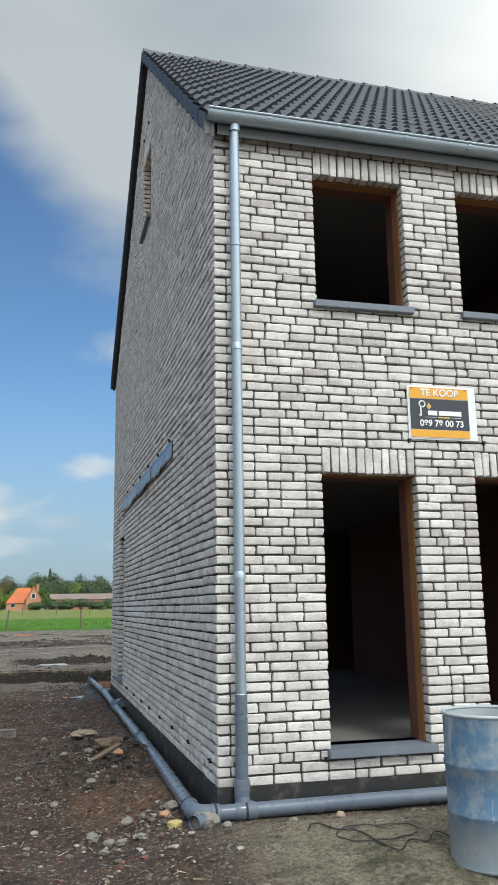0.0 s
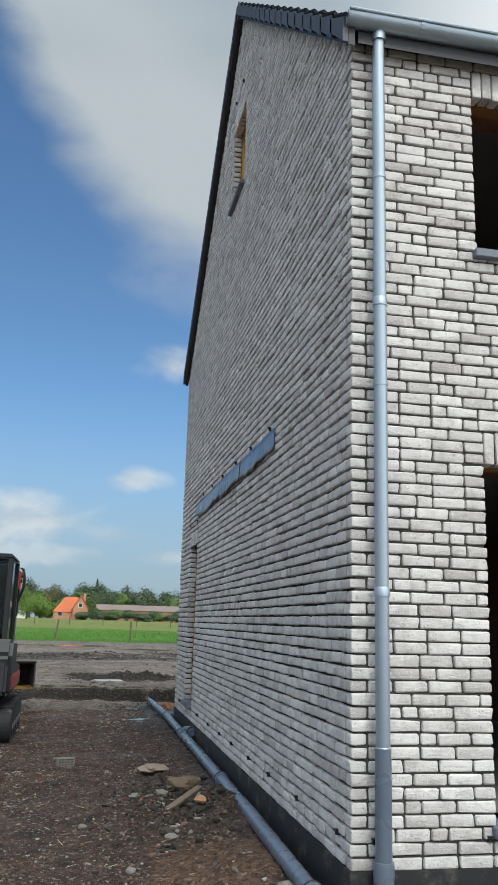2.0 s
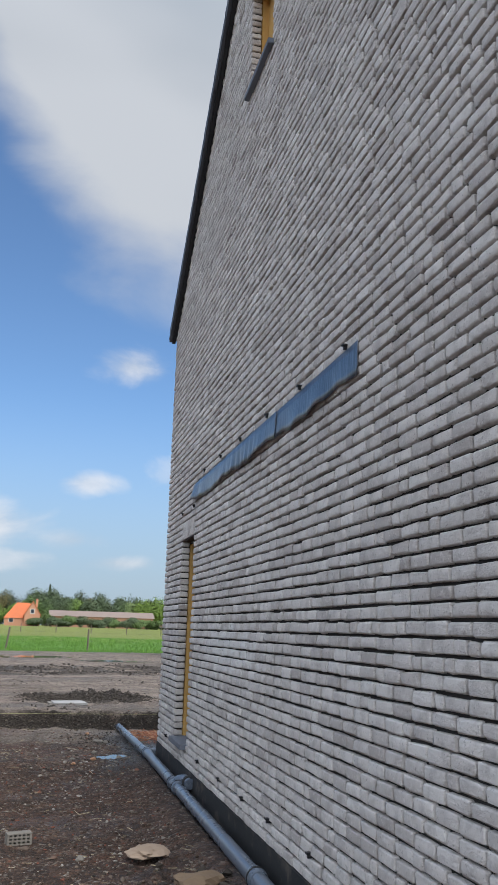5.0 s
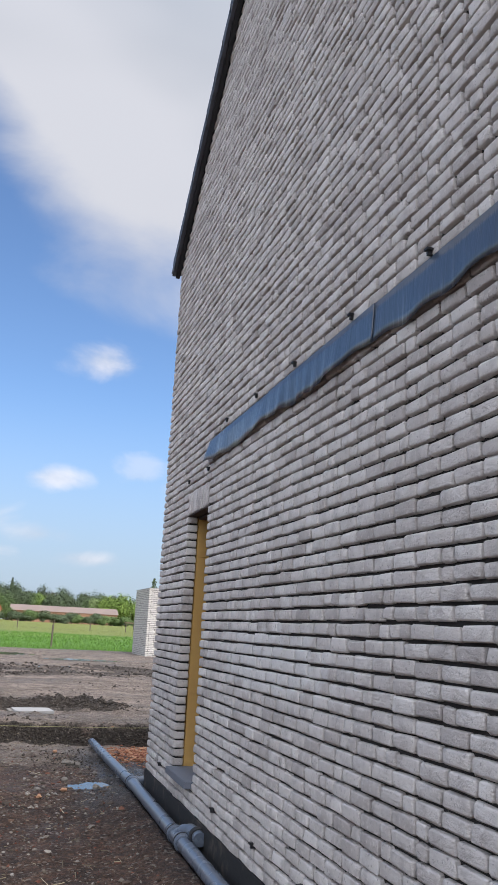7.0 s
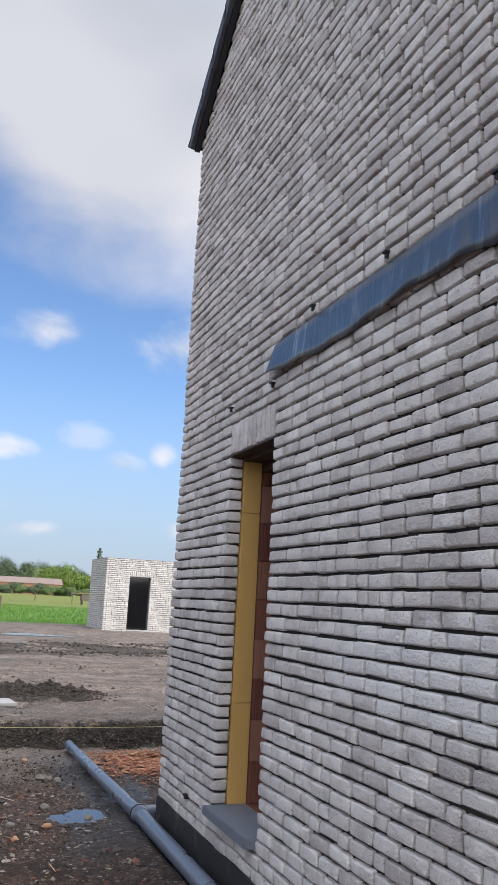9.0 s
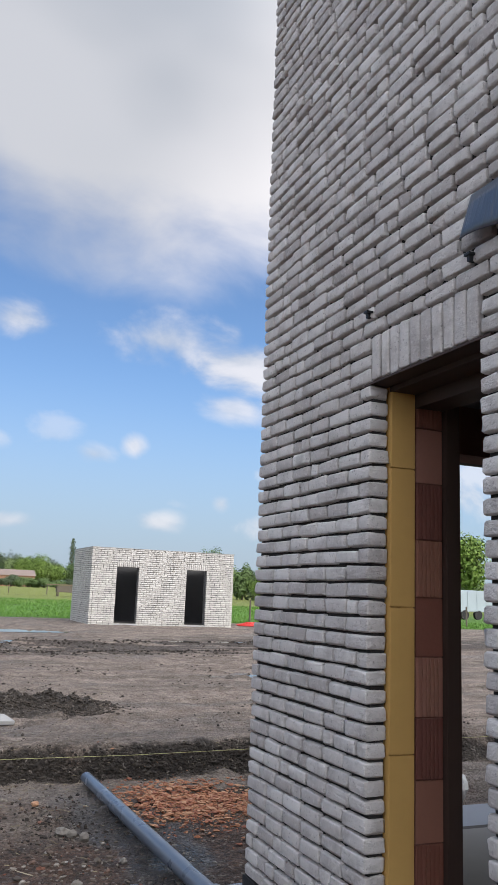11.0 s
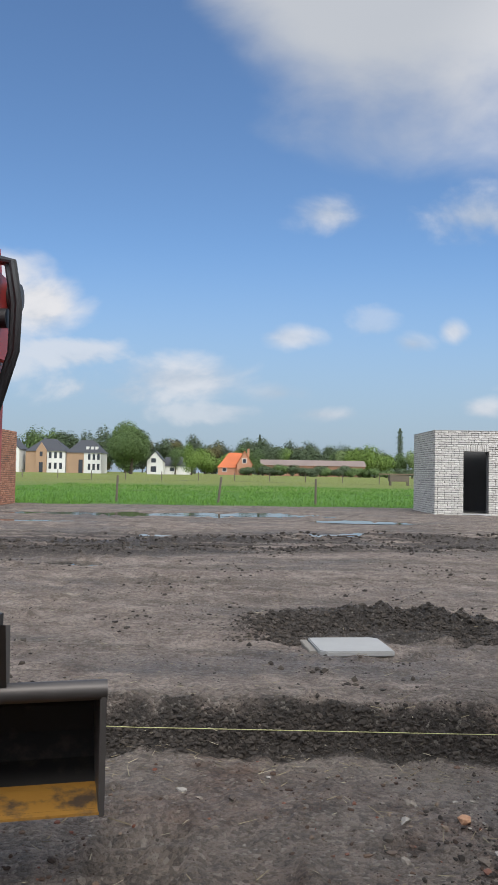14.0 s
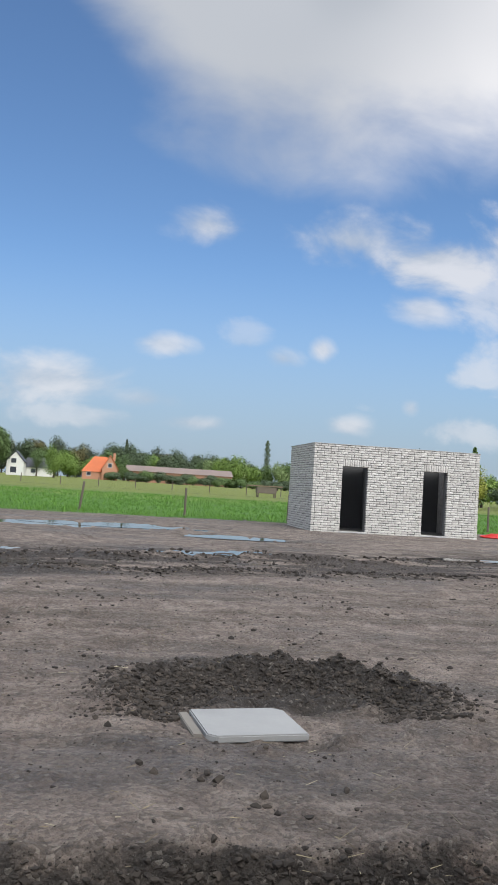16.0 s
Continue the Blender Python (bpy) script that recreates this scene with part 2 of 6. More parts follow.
# ---- mesh helpers ----
class Geo:
    """Vertices and faces gathered in plain lists."""

    def __init__(self):
        self.v, self.f = [], []

    def box(self, x0, x1, y0, y1, z0, z1):
        b = len(self.v)
        self.v += [(x, y, z) for z in (z0, z1) for y in (y0, y1) for x in (x0, x1)]
        self.f += [tuple(b + i for i in q) for q in ((0, 2, 3, 1), (4, 5, 7, 6), (0, 1, 5, 4), (2, 6, 7, 3), (0, 4, 6, 2), (1, 3, 7, 5))]
        return self

    def prism(self, pts, axis, a, b):
        """A polygon in the two other axes, drawn out along axis from a to b."""
        n, base = len(pts), len(self.v)
        for w in (a, b):
            for p, q in pts:
                self.v.append({"x": (w, p, q), "y": (p, w, q), "z": (p, q, w)}[axis])
        self.f.append(tuple(base + i for i in range(n)))
        self.f.append(tuple(base + n + i for i in reversed(range(n))))
        for i in range(n):
            j = (i + 1) % n
            self.f.append((base + j, base + i, base + n + i, base + n + j))
        return self

    def tube(self, pts, r, n=12, cap=True):
        """A round tube along points; r one radius or one for each point."""
        rs = r if isinstance(r, (list, tuple)) else [r] * len(pts)
        P = [Vector(p) for p in pts]
        base = len(self.v)
        side = None
        for i, p in enumerate(P):
            d = (P[min(i + 1, len(P) - 1)] - P[max(i - 1, 0)]).normalized()
            if side is None:
                side = d.orthogonal().normalized()
            side = (side - d * side.dot(d)).normalized()
            up = d.cross(side)
            for k in range(n):
                a = 2 * math.pi * k / n
                self.v.append(tuple(p + (side * math.cos(a) + up * math.sin(a)) * rs[i]))
        for i in range(len(P) - 1):
            for k in range(n):
                q = (k + 1) % n
                self.f.append((base + i * n + k, base + i * n + q, base + (i + 1) * n + q, base + (i + 1) * n + k))
        if cap:
            self.f.append(tuple(base + k for k in reversed(range(n))))
            self.f.append(tuple(base + (len(P) - 1) * n + k for k in range(n)))
        return self

    def mesh(self, name, mat, smooth=False, bevel=0.0, fix=True):
        me = bpy.data.meshes.new(name)
        me.from_pydata(self.v, [], self.f)
        if fix or bevel:
            bm = bmesh.new()
            bm.from_mesh(me)
            bmesh.ops.recalc_face_normals(bm, faces=bm.faces)
            if bevel:
                bmesh.ops.bevel(bm, geom=[e for e in bm.edges if len(e.link_faces) == 2 and e.calc_face_angle(0) > 0.6], offset=bevel, segments=2, affect="EDGES", clamp_overlap=True)
            bm.to_mesh(me)
            bm.free()
        if smooth:
            me.shade_smooth()
            if smooth != "all":
                me.set_sharp_from_angle(angle=radians(40))
        me.materials.append(mat)
        return me


def part(name, geo, mat, parent=None, label="", smooth=False, bevel=0.0, kind=""):
    ob = new(name, geo.mesh(name, mat, smooth, bevel) if isinstance(geo, Geo) else geo)
    if parent:
        ob.parent = parent
    return tagged(ob, label, kind=kind)


def thing(name, label, category, at=(0, 0, 0), group="", kind="", turn=0):
    ob = new(name)
    ob.matrix_basis = pose(*at, 0, 0, turn)
    return tagged(ob, label, category, group, kind)


# ---- ground ----
def lattice(ix, iy, seed):
    n = (ix * 374761393 + iy * 668265263 + seed * 974634773) & 0xFFFFFFFF
    n = ((n ^ (n >> 13)) * 1274126177) & 0xFFFFFFFF
    return ((n ^ (n >> 16)) & 0xFFFF) / 65535.0


def vnoise(x, y, seed=0):
    x, y = np.asarray(x, float), np.asarray(y, float)
    ix, iy = np.floor(x).astype(np.int64), np.floor(y).astype(np.int64)
    fx, fy = x - ix, y - iy
    fx, fy = fx * fx * (3 - 2 * fx), fy * fy * (3 - 2 * fy)
    a, b, c, d = lattice(ix, iy, seed), lattice(ix + 1, iy, seed), lattice(ix, iy + 1, seed), lattice(ix + 1, iy + 1, seed)
    return (a + (b - a) * fx) * (1 - fy) + (c + (d - c) * fx) * fy - 0.5


def fbm(x, y, seed=0, octaves=4):
    s, k, w = 0, 1.0, 1.0
    for o in range(octaves):
        s = s + vnoise(x * k + 7.7 * o, y * k - 3.1 * o, seed + o) * w
        k, w = k * 2.03, w * 0.52
    return s


def step(a, b, x):
    q = np.clip((x - a) / (b - a), 0, 1)
    return q * q * (3 - 2 * q)


def edge_y(x):
    """Where the grass begins."""
    return 43.0 + 0.6 * np.sin(x * 0.21 + 0.6) + 0.5 * vnoise(np.asarray(x) * 0.7, 3.3, 11)


def bank_y(x):
    return 18.41 + 0.10 * vnoise(np.asarray(x) * 0.9, 0.5, 5)


PUDDLES = [(-3.4, 36.6, 3.6, 1.4), (-0.1, 37.4, 1.7, 0.85), (2.85, 34.6, 1.2, 0.6), (-2.1, 27.7, 1.1, 0.4), (1.0, 30.1, 0.85, 0.55), (2.2, 30.4, 0.4, 0.45), (5.5, 24.0, 0.75, 0.3), (-2.3, 29.7, 0.5, 0.25),
           (2.45, 17.55, 0.3, 0.16), (0.92, 15.35, 0.2, 0.24), (7.5, 31.5, 1.5, 0.35), (-5.5, 33.0, 1.0, 0.3), (-2.9, 25.3, 0.5, 0.35), (-4.3, 24.6, 0.6, 0.4)]
PIT = (0.80, 20.35)


def puddle_z(y):
    return 0.345 + 0.2 * float(step(19, 36, np.array(float(y)))) if y > 18.5 else 0.085


def ground_z(x, y):
    x, y = np.asarray(x, float), np.asarray(y, float)
    z = 0.10 * step(6, 16, y) + 0.22 * step(4.2, 5.9, y) * (1 - step(6.5, 9, y)) * step(0.3, 1.3, x)
    by = bank_y(x)
    lip = step(-0.12, 0.16, y - by)
    z = z * (1 - lip) + lip * (0.36 + 0.2 * step(19, 36, y))
    near = 1 - step(24, 34, y)
    # broken clods along the bank
    band = np.exp(-((y - by + 0.04) / 0.24) ** 2)
    z = z + band * (0.06 * fbm(x * 4, y * 4, 21, 4) + 0.06 * np.abs(fbm(x * 11, y * 11, 8, 2)) - 0.035)
    # soft waves, small lumps
    z = z + (0.05 - 0.03 * step(20, 28, y)) * fbm(x * 0.5, y * 0.5, 1, 3) + 0.028 * fbm(x * 3.1, y * 3.1, 2, 4) * (0.4 + 0.6 * near) + 0.024 * np.abs(fbm(x * 7.3, y * 7.3, 3, 2)) * near
    clod = np.clip(vnoise(x * 6.5, y * 6.5, 31) - 0.22, 0, 1) * step(-0.05, 0.25, vnoise(x * 0.8, y * 0.8, 33))
    z = z + (0.16 + 0.12 * lip) * clod * (1 - step(60, 70, y))
    # tread of machines, along the yard
    for y0, k in ((28.75, 0.21), (27.0, 0.17)):
        ridge = np.exp(-((y - y0 - k * x) / 0.22) ** 2) * step(-9, -3, x)
        z = z + ridge * (0.05 + 0.10 * np.abs(fbm(x * 3.5, y * 5.0, 48, 3)) + 0.05 * vnoise(x * 0.8, y, 49))
        z = z - 0.05 * np.exp(-((y - y0 - k * x - 0.55) / 0.3) ** 2)
    # ridged drag marks and tyre prints across the sandy yard
    mark = step(0.0, 0.25, vnoise(x * 0.35, y * 0.5, 54) + 0.05) * step(18.8, 19.4, y) * (1 - step(33, 36, y))
    z = z + 0.032 * mark * np.sin((y - 0.16 * x) * 9.5 + 2.5 * vnoise(x * 0.6, y * 0.8, 55)) * (0.5 + vnoise(x * 5, y * 2, 56))
    yard = step(24.0, 26.0, y) * (1 - step(38, 41, y))
    rut = np.sin(y * 2.2 + 1.2 * vnoise(x * 0.25, y * 0.2, 44)) * 0.02 + 0.03 * np.abs(fbm(x * 2.4, y * 4.0, 45, 3))
    z = z + yard * rut
    z = z + 0.008 * np.sin((y + 0.12 * x) * 21 + 3 * vnoise(x, y, 46)) * step(18.9, 19.6, y) * (1 - step(23, 26, y)) * step(-0.1, 0.2, vnoise(x * 0.4, y * 0.6, 47))
    # crawler prints before the bank
    tracks = ((np.abs(x + 0.85) < 0.2)) * step(14.2, 14.8, y) * (1 - step(17.2, 17.8, y))
    z = z + tracks * (0.018 * np.sign(np.sin(y * 2 * np.pi / 0.11)) - 0.02)
    # dug-out round the slab
    px, py = PIT
    d = np.sqrt(((x - px) / 1.08) ** 2 + ((y - py - 0.25) / 1.05) ** 2) + 0.18 * vnoise(x * 2, y * 2, 51)
    hole = 1 - step(0.72, 1.0, d)
    ring = np.exp(-((d - 1.05) / 0.14) ** 2)
    behind = step(-0.5, 0.8, y - py)
    z = z - 0.10 * hole * (0.35 + 0.65 * behind) + ring * behind * (0.03 + 0.12 * np.abs(fbm(x * 6, y * 6, 52, 4))) + hole * behind * 0.09 * fbm(x * 8, y * 8, 53, 3)
    bed = step(0.75, 1.1, x) * step(5.4, 5.9, y) * (1 - step(14.6, 16.0, y))
    bed = np.maximum(bed, step(5.45, 5.85, y) * (1 - step(6.2, 6.4, y)) * step(0.75, 1.1, x))
    z = z * (1 - bed) + bed * (0.152 + 0.02 * fbm(x * 4, y * 4, 66, 3))
    # rubble heap beside the pipe
    for hx, hy, hr, hh in ((0.75, 8.6, 0.7, 0.17), (0.62, 7.0, 0.55, 0.10), (0.55, 10.1, 0.6, 0.08)):
        g = np.exp(-(((x - hx) ** 2 + (y - hy) ** 2) / hr ** 2))
        z = z + g * hh * (0.7 + 0.9 * fbm(x * 5, y * 5, 61, 3))
    for qx, qy, rx, ry in PUDDLES:
        g = 1.25 - np.sqrt(((x - qx) / rx) ** 2 + ((y - qy) / ry) ** 2) + 0.9 * vnoise(x * 1.8, y * 3.2, 91)
        k = step(0.0, 0.5, g)
        z = z * (1 - k) + k * (puddle_z(qy) - 0.012)
    grass = step(-0.1, 0.5, y - edge_y(x))
    far = 0.57 + 0.9 * step(60, 230, y) + 0.10 * fbm(x * 0.06, y * 0.06, 71, 3) * (1 - step(300, 900, np.abs(y) + np.abs(x)))
    z = z * (1 - grass) + grass * (far + 0.05 * fbm(x * 2.0, y * 2.0, 72, 2) * (1 - step(60, 120, y)))
    z = np.where((x > 1.2) & (x < 9.2) & (y > 6.0) & (y < 15.0), np.minimum(z, 0.1), z)
    return z


def gz(x, y):
    return float(ground_z(x, y))


def spaced(lo, hi, d, far_lo, far_hi, grow=1.16):
    mid = list(np.arange(lo, hi, d))
    left, right, w, p = [], [], d, lo
    while p > far_lo:
        w *= grow
        p -= w
        left.append(p)
    w, p = d, mid[-1]
    while p < far_hi:
        w *= grow
        p += w
        right.append(p)
    return np.array(left[::-1] + mid + right)


def ground_material():
    m, t = material("earth")
    pos = where(t)
    s = t.add("ShaderNodeSeparateXYZ", pos)
    x, y = s.outputs[0], s.outputs[1]
    big, mid, fine = t.noise(pos, 0.55, 4.0), t.noise(pos, 3.5, 5.0, 0.6), t.noise(pos, 28.0, 4.0, 0.65)
    wet = t.noise(t.vmath("MULTIPLY", pos, (0.28, 0.8, 0.5)), 1.0, 4.0, 0.6, 0.4)
    soil = t.mix(t.ramp(mid, 0.3, 0.7), rgb(0.055, 0.029, 0.020), rgb(0.185, 0.104, 0.069))
    soil = t.mix(t.math("MULTIPLY", t.ramp(fine, 0.5, 0.75), 0.5), soil, rgb(0.19, 0.135, 0.10))
    red = t.math("MULTIPLY", t.ramp(t.noise(pos, 1.3, 3.0), 0.5, 0.64), 0.5)
    soil = t.mix(red, soil, rgb(0.14, 0.065, 0.042))
    # wet dark mud along the pipe
    wx = t.math("ABSOLUTE", t.math("SUBTRACT", t.math("ADD", x, t.math("MULTIPLY", t.math("SUBTRACT", big, 0.5), 1.6)), 1.15))
    slop = t.math("MULTIPLY", t.math("MULTIPLY", t.ramp(wx, 0.42, 0.22), t.ramp(y, 13.6, 14.8)), t.ramp(y, 17.8, 17.2))
    # paler grey mud towards the bank
    mud = t.math("MULTIPLY", t.ramp(t.math("ADD", y, t.math("MULTIPLY", big, 2.0)), 17.0, 18.2), t.ramp(t.noise(pos, 1.1, 4.0, 0.6), 0.34, 0.52))
    soil = t.mix(t.math("MULTIPLY", mud, 0.8), soil, t.mix(mid, rgb(0.18, 0.15, 0.125), rgb(0.36, 0.30, 0.25)))
    soil = t.mix(t.math("MULTIPLY", slop, 0.85), soil, rgb(0.062, 0.052, 0.045))
    # orange building sand trodden into the earth
    ox, oy = t.math("DIVIDE", t.math("SUBTRACT", x, 0.74), 0.40), t.math("DIVIDE", t.math("SUBTRACT", y, 7.12), 0.60)
    spill = t.math("SQRT", t.math("ADD", t.math("MULTIPLY", ox, ox), t.math("MULTIPLY", oy, oy)))
    spill = t.math("ADD", spill, t.math("ADD", t.math("MULTIPLY", t.math("SUBTRACT", mid, 0.5), 1.6), t.math("MULTIPLY", t.math("SUBTRACT", fine, 0.5), 1.2)))
    soil = t.mix(t.ramp(spill, 1.3, 0.75, 0.0, 0.95), soil, t.mix(fine, rgb(0.17, 0.085, 0.045), rgb(0.31, 0.17, 0.095)))
    sand = t.mix(t.ramp(mid, 0.3, 0.75), rgb(0.235, 0.183, 0.153), rgb(0.45, 0.367, 0.31))
    lanes = t.noise(t.vmath("MULTIPLY", pos, (0.35, 3.2, 1.0)), 1.0, 5.0, 0.65, 0.5)
    sand = t.mix(t.math("MULTIPLY", t.ramp(lanes, 0.48, 0.62), 0.5), sand, rgb(0.11, 0.088, 0.07))
    sand = t.mix(t.math("MULTIPLY", t.ramp(wet, 0.48, 0.62), 0.5), sand, rgb(0.09, 0.073, 0.06))
    sand = t.mix(t.math("MULTIPLY", t.ramp(fine, 0.52, 0.75), 0.4), sand, rgb(0.30, 0.275, 0.24))
    edge = t.math("ADD", y, t.math("MULTIPLY", t.math("SUBTRACT", mid, 0.5), 0.5))
    c = t.mix(t.ramp(edge, 18.4, 18.75), soil, sand)
    front = t.math("MULTIPLY", t.ramp(edge, 6.2, 5.5), t.ramp(x, 0.9, 1.7))
    mossy = t.ramp(t.noise(pos, 1.6, 5.0, 0.65), 0.5, 0.66)
    c = t.mix(front, c, t.mix(mossy, t.mix(fine, rgb(0.27, 0.225, 0.155), rgb(0.42, 0.36, 0.26)), rgb(0.13, 0.12, 0.065)))
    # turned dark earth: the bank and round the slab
    flat = t.math("MULTIPLY", t.math("MULTIPLY", t.ramp(t.math("ADD", edge, t.math("MULTIPLY", t.math("SUBTRACT", mid, 0.5), 1.5)), 17.0, 17.8), t.ramp(edge, 18.28, 18.16)), t.ramp(big, 0.36, 0.48))
    c = t.mix(t.math("MULTIPLY", flat, 0.6), c, t.mix(mid, rgb(0.23, 0.187, 0.155), rgb(0.42, 0.35, 0.293)))
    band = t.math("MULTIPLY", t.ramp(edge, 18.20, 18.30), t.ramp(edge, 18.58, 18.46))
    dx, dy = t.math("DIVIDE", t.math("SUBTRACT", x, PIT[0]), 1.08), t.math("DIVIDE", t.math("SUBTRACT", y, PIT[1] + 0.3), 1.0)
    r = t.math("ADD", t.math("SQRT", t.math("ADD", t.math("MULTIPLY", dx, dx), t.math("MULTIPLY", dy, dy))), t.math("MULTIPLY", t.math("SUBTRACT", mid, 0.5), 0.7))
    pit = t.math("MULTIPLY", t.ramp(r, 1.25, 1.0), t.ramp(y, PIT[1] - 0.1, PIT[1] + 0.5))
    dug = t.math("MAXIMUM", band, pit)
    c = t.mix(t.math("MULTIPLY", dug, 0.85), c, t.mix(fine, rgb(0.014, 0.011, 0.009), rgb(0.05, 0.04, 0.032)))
    skew = t.math("SUBTRACT", edge, t.math("MULTIPLY", x, 0.19))
    lane = t.math("MULTIPLY", t.ramp(skew, 26.2, 26.8), t.ramp(skew, 32.0, 29.4))
    c = t.mix(t.math("MULTIPLY", t.math("MULTIPLY", lane, t.ramp(lanes, 0.36, 0.5)), 0.8), c, rgb(0.038, 0.031, 0.028))
    # grass beyond the yard
    gfine = t.noise(t.vmath("MULTIPLY", pos, (1.0, 0.35, 1.0)), 6.0, 5.0, 0.7)
    gbig = t.noise(t.vmath("MULTIPLY", pos, (0.05, 0.16, 1.0)), 1.0, 3.0)
    green = t.mix(gfine, rgb(0.045, 0.135, 0.012), rgb(0.13, 0.29, 0.03))
    straw = t.ramp(t.math("ADD", y, t.math("MULTIPLY", t.math("SUBTRACT", gbig, 0.5), 40.0)), 62.0, 100.0)
    green = t.mix(straw, green, t.mix(gfine, rgb(0.15, 0.20, 0.035), rgb(0.28, 0.31, 0.075)))
    att = t.add("ShaderNodeAttribute", attribute_name="grass").outputs["Fac"]
    c = t.mix(att, c, green)
    damp = t.math("MULTIPLY", t.ramp(wet, 0.48, 0.68), t.math("SUBTRACT", 1.0, att))
    rough = t.math("SUBTRACT", t.math("SUBTRACT", 0.95, t.math("MULTIPLY", t.math("MAXIMUM", damp, t.math("MULTIPLY", flat, 0.8)), 0.45)), t.math("MULTIPLY", slop, 0.35), clamp=True)
    grit = t.noise(pos, 130.0, 4.0, 0.7)

    def crumbs(scale):
        n = t.add("ShaderNodeTexVoronoi")
        t.put(n.inputs["Vector"], t.vmath("ADD", pos, t.vmath("MULTIPLY", t.add("ShaderNodeTexNoise", pos).outputs["Color"], (0.05, 0.05, 0.05))))
        n.inputs["Scale"].default_value = scale
        return n.outputs["Distance"], t.add("ShaderNodeSeparateColor", n.outputs["Color"]).outputs[0]

    d1, v1 = crumbs(16.0)
    d2, v2 = crumbs(46.0)
    yardish = t.math("MAXIMUM", t.math("MAXIMUM", t.ramp(edge, 18.4, 18.75), front), t.math("MAXIMUM", flat, t.math("MULTIPLY", mud, 0.8)))
    loose = t.math("MULTIPLY", t.math("SUBTRACT", 1.0, att), t.math("SUBTRACT", 1.0, t.math("MULTIPLY", yardish, 0.42)))
    c = t.mix(t.math("MULTIPLY", t.math("MULTIPLY", t.ramp(v1, 0.55, 0.85), 0.5), loose), c, t.mix(0.6, c, rgb(0.02, 0.016, 0.013)))
    c = t.mix(t.math("MULTIPLY", t.math("MULTIPLY", t.ramp(v2, 0.5, 0.75), 0.8), loose), c, t.mix(0.65, c, rgb(0.015, 0.012, 0.01)))
    c = t.mix(t.math("MULTIPLY", t.math("MULTIPLY", t.ramp(v2, 0.14, 0.0), 0.75), loose), c, t.mix(0.6, c, rgb(0.50, 0.45, 0.38)))
    c = t.mix(t.math("MULTIPLY", t.ramp(grit, 0.56, 0.72), t.math("SUBTRACT", 0.55, t.math("MULTIPLY", att, 0.5))), c, t.mix(0.6, c, rgb(0.42, 0.38, 0.33)))
    c = t.mix(t.math("MULTIPLY", t.ramp(grit, 0.47, 0.34), 0.5), c, rgb(0.015, 0.012, 0.010))
    h = t.math("ADD", t.math("MULTIPLY", mid, 0.6), t.math("MULTIPLY", fine, 0.6))
    h = t.math("ADD", h, t.math("MULTIPLY", grit, 0.35))
    h = t.math("SUBTRACT", h, t.math("MULTIPLY", t.math("MULTIPLY", d1, t.ramp(v1, 0.3, 0.7)), 0.9))
    h = t.math("SUBTRACT", h, t.math("MULTIPLY", d2, 0.45))
    finish(t, c, rough, h, 1.0, 0.085)
    return m


def build_ground():
    xs = spaced(-3.6, 4.4, 0.04, -3000, 3000)
    y1 = np.concatenate([np.arange(0.6, 17.5, 0.05), np.arange(17.5, 18.9, 0.022), np.arange(18.9, 22.6, 0.045)])
    y2, w, p = [], 0.055, y1[-1]
    while p < 3500:
        w *= 1.012 if p < 44 else 1.08
        p += w
        y2.append(p)
    y0, w, p = [], 0.055, 0.6
    while p > -2500:
        w *= 1.2
        p -= w
        y0.append(p)
    ys = np.array(y0[::-1] + list(y1) + y2)
    X, Y = np.meshgrid(xs, ys)
    Z = ground_z(X, Y)
    nx, ny = len(xs), len(ys)
    co = np.stack([X, Y, Z], -1).reshape(-1, 3).astype(np.float32)
    i = (np.arange(ny - 1)[:, None] * nx + np.arange(nx - 1)[None, :]).reshape(-1)
    quads = np.stack([i, i + 1, i + 1 + nx, i + nx], -1).astype(np.int32)
    me = bpy.data.meshes.new("ground")
    me.vertices.add(len(co))
    me.vertices.foreach_set("co", co.reshape(-1))
    me.loops.add(quads.size)
    me.loops.foreach_set("vertex_index", quads.reshape(-1))
    me.polygons.add(len(quads))
    me.polygons.foreach_set("loop_start", np.arange(0, quads.size, 4, dtype=np.int32))
    me.update(calc_edges=True)
    me.shade_smooth()
    a = me.attributes.new("grass", "FLOAT", "POINT")
    a.data.foreach_set("value", step(-0.1, 0.25, Y - edge_y(X)).reshape(-1).astype(np.float32))
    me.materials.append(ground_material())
    tagged(new("ground", me), "churned brown earth and sand running into meadow", "ground", kind="structure")


build_ground()

# ---- house ----
WX, FY, BY, EX = 1.305, 6.06, 14.82, 9.0  # gable face, front face, back face, far end
BASE, COURSE = 0.345, 0.0725
RIDGE_Y, RIDGE_Z, EAVE_Z = 10.5, 9.49, 5.64


def level(n):
    return BASE + n * COURSE


FRONT_OPEN = []
for ox in (2.185, 3.545):
    FRONT_OPEN += [(ox, ox + 0.81, level(3), level(32)), (ox, ox + 0.82, level(52), level(68))]
SIDE_DOOR = (12.86, 13.60, level(3), level(33))
GABLE_WIN = (10.08, 10.85, 6.80, 7.90)
BACK_OPEN = [(2.25, 4.1, level(2), level(32))]


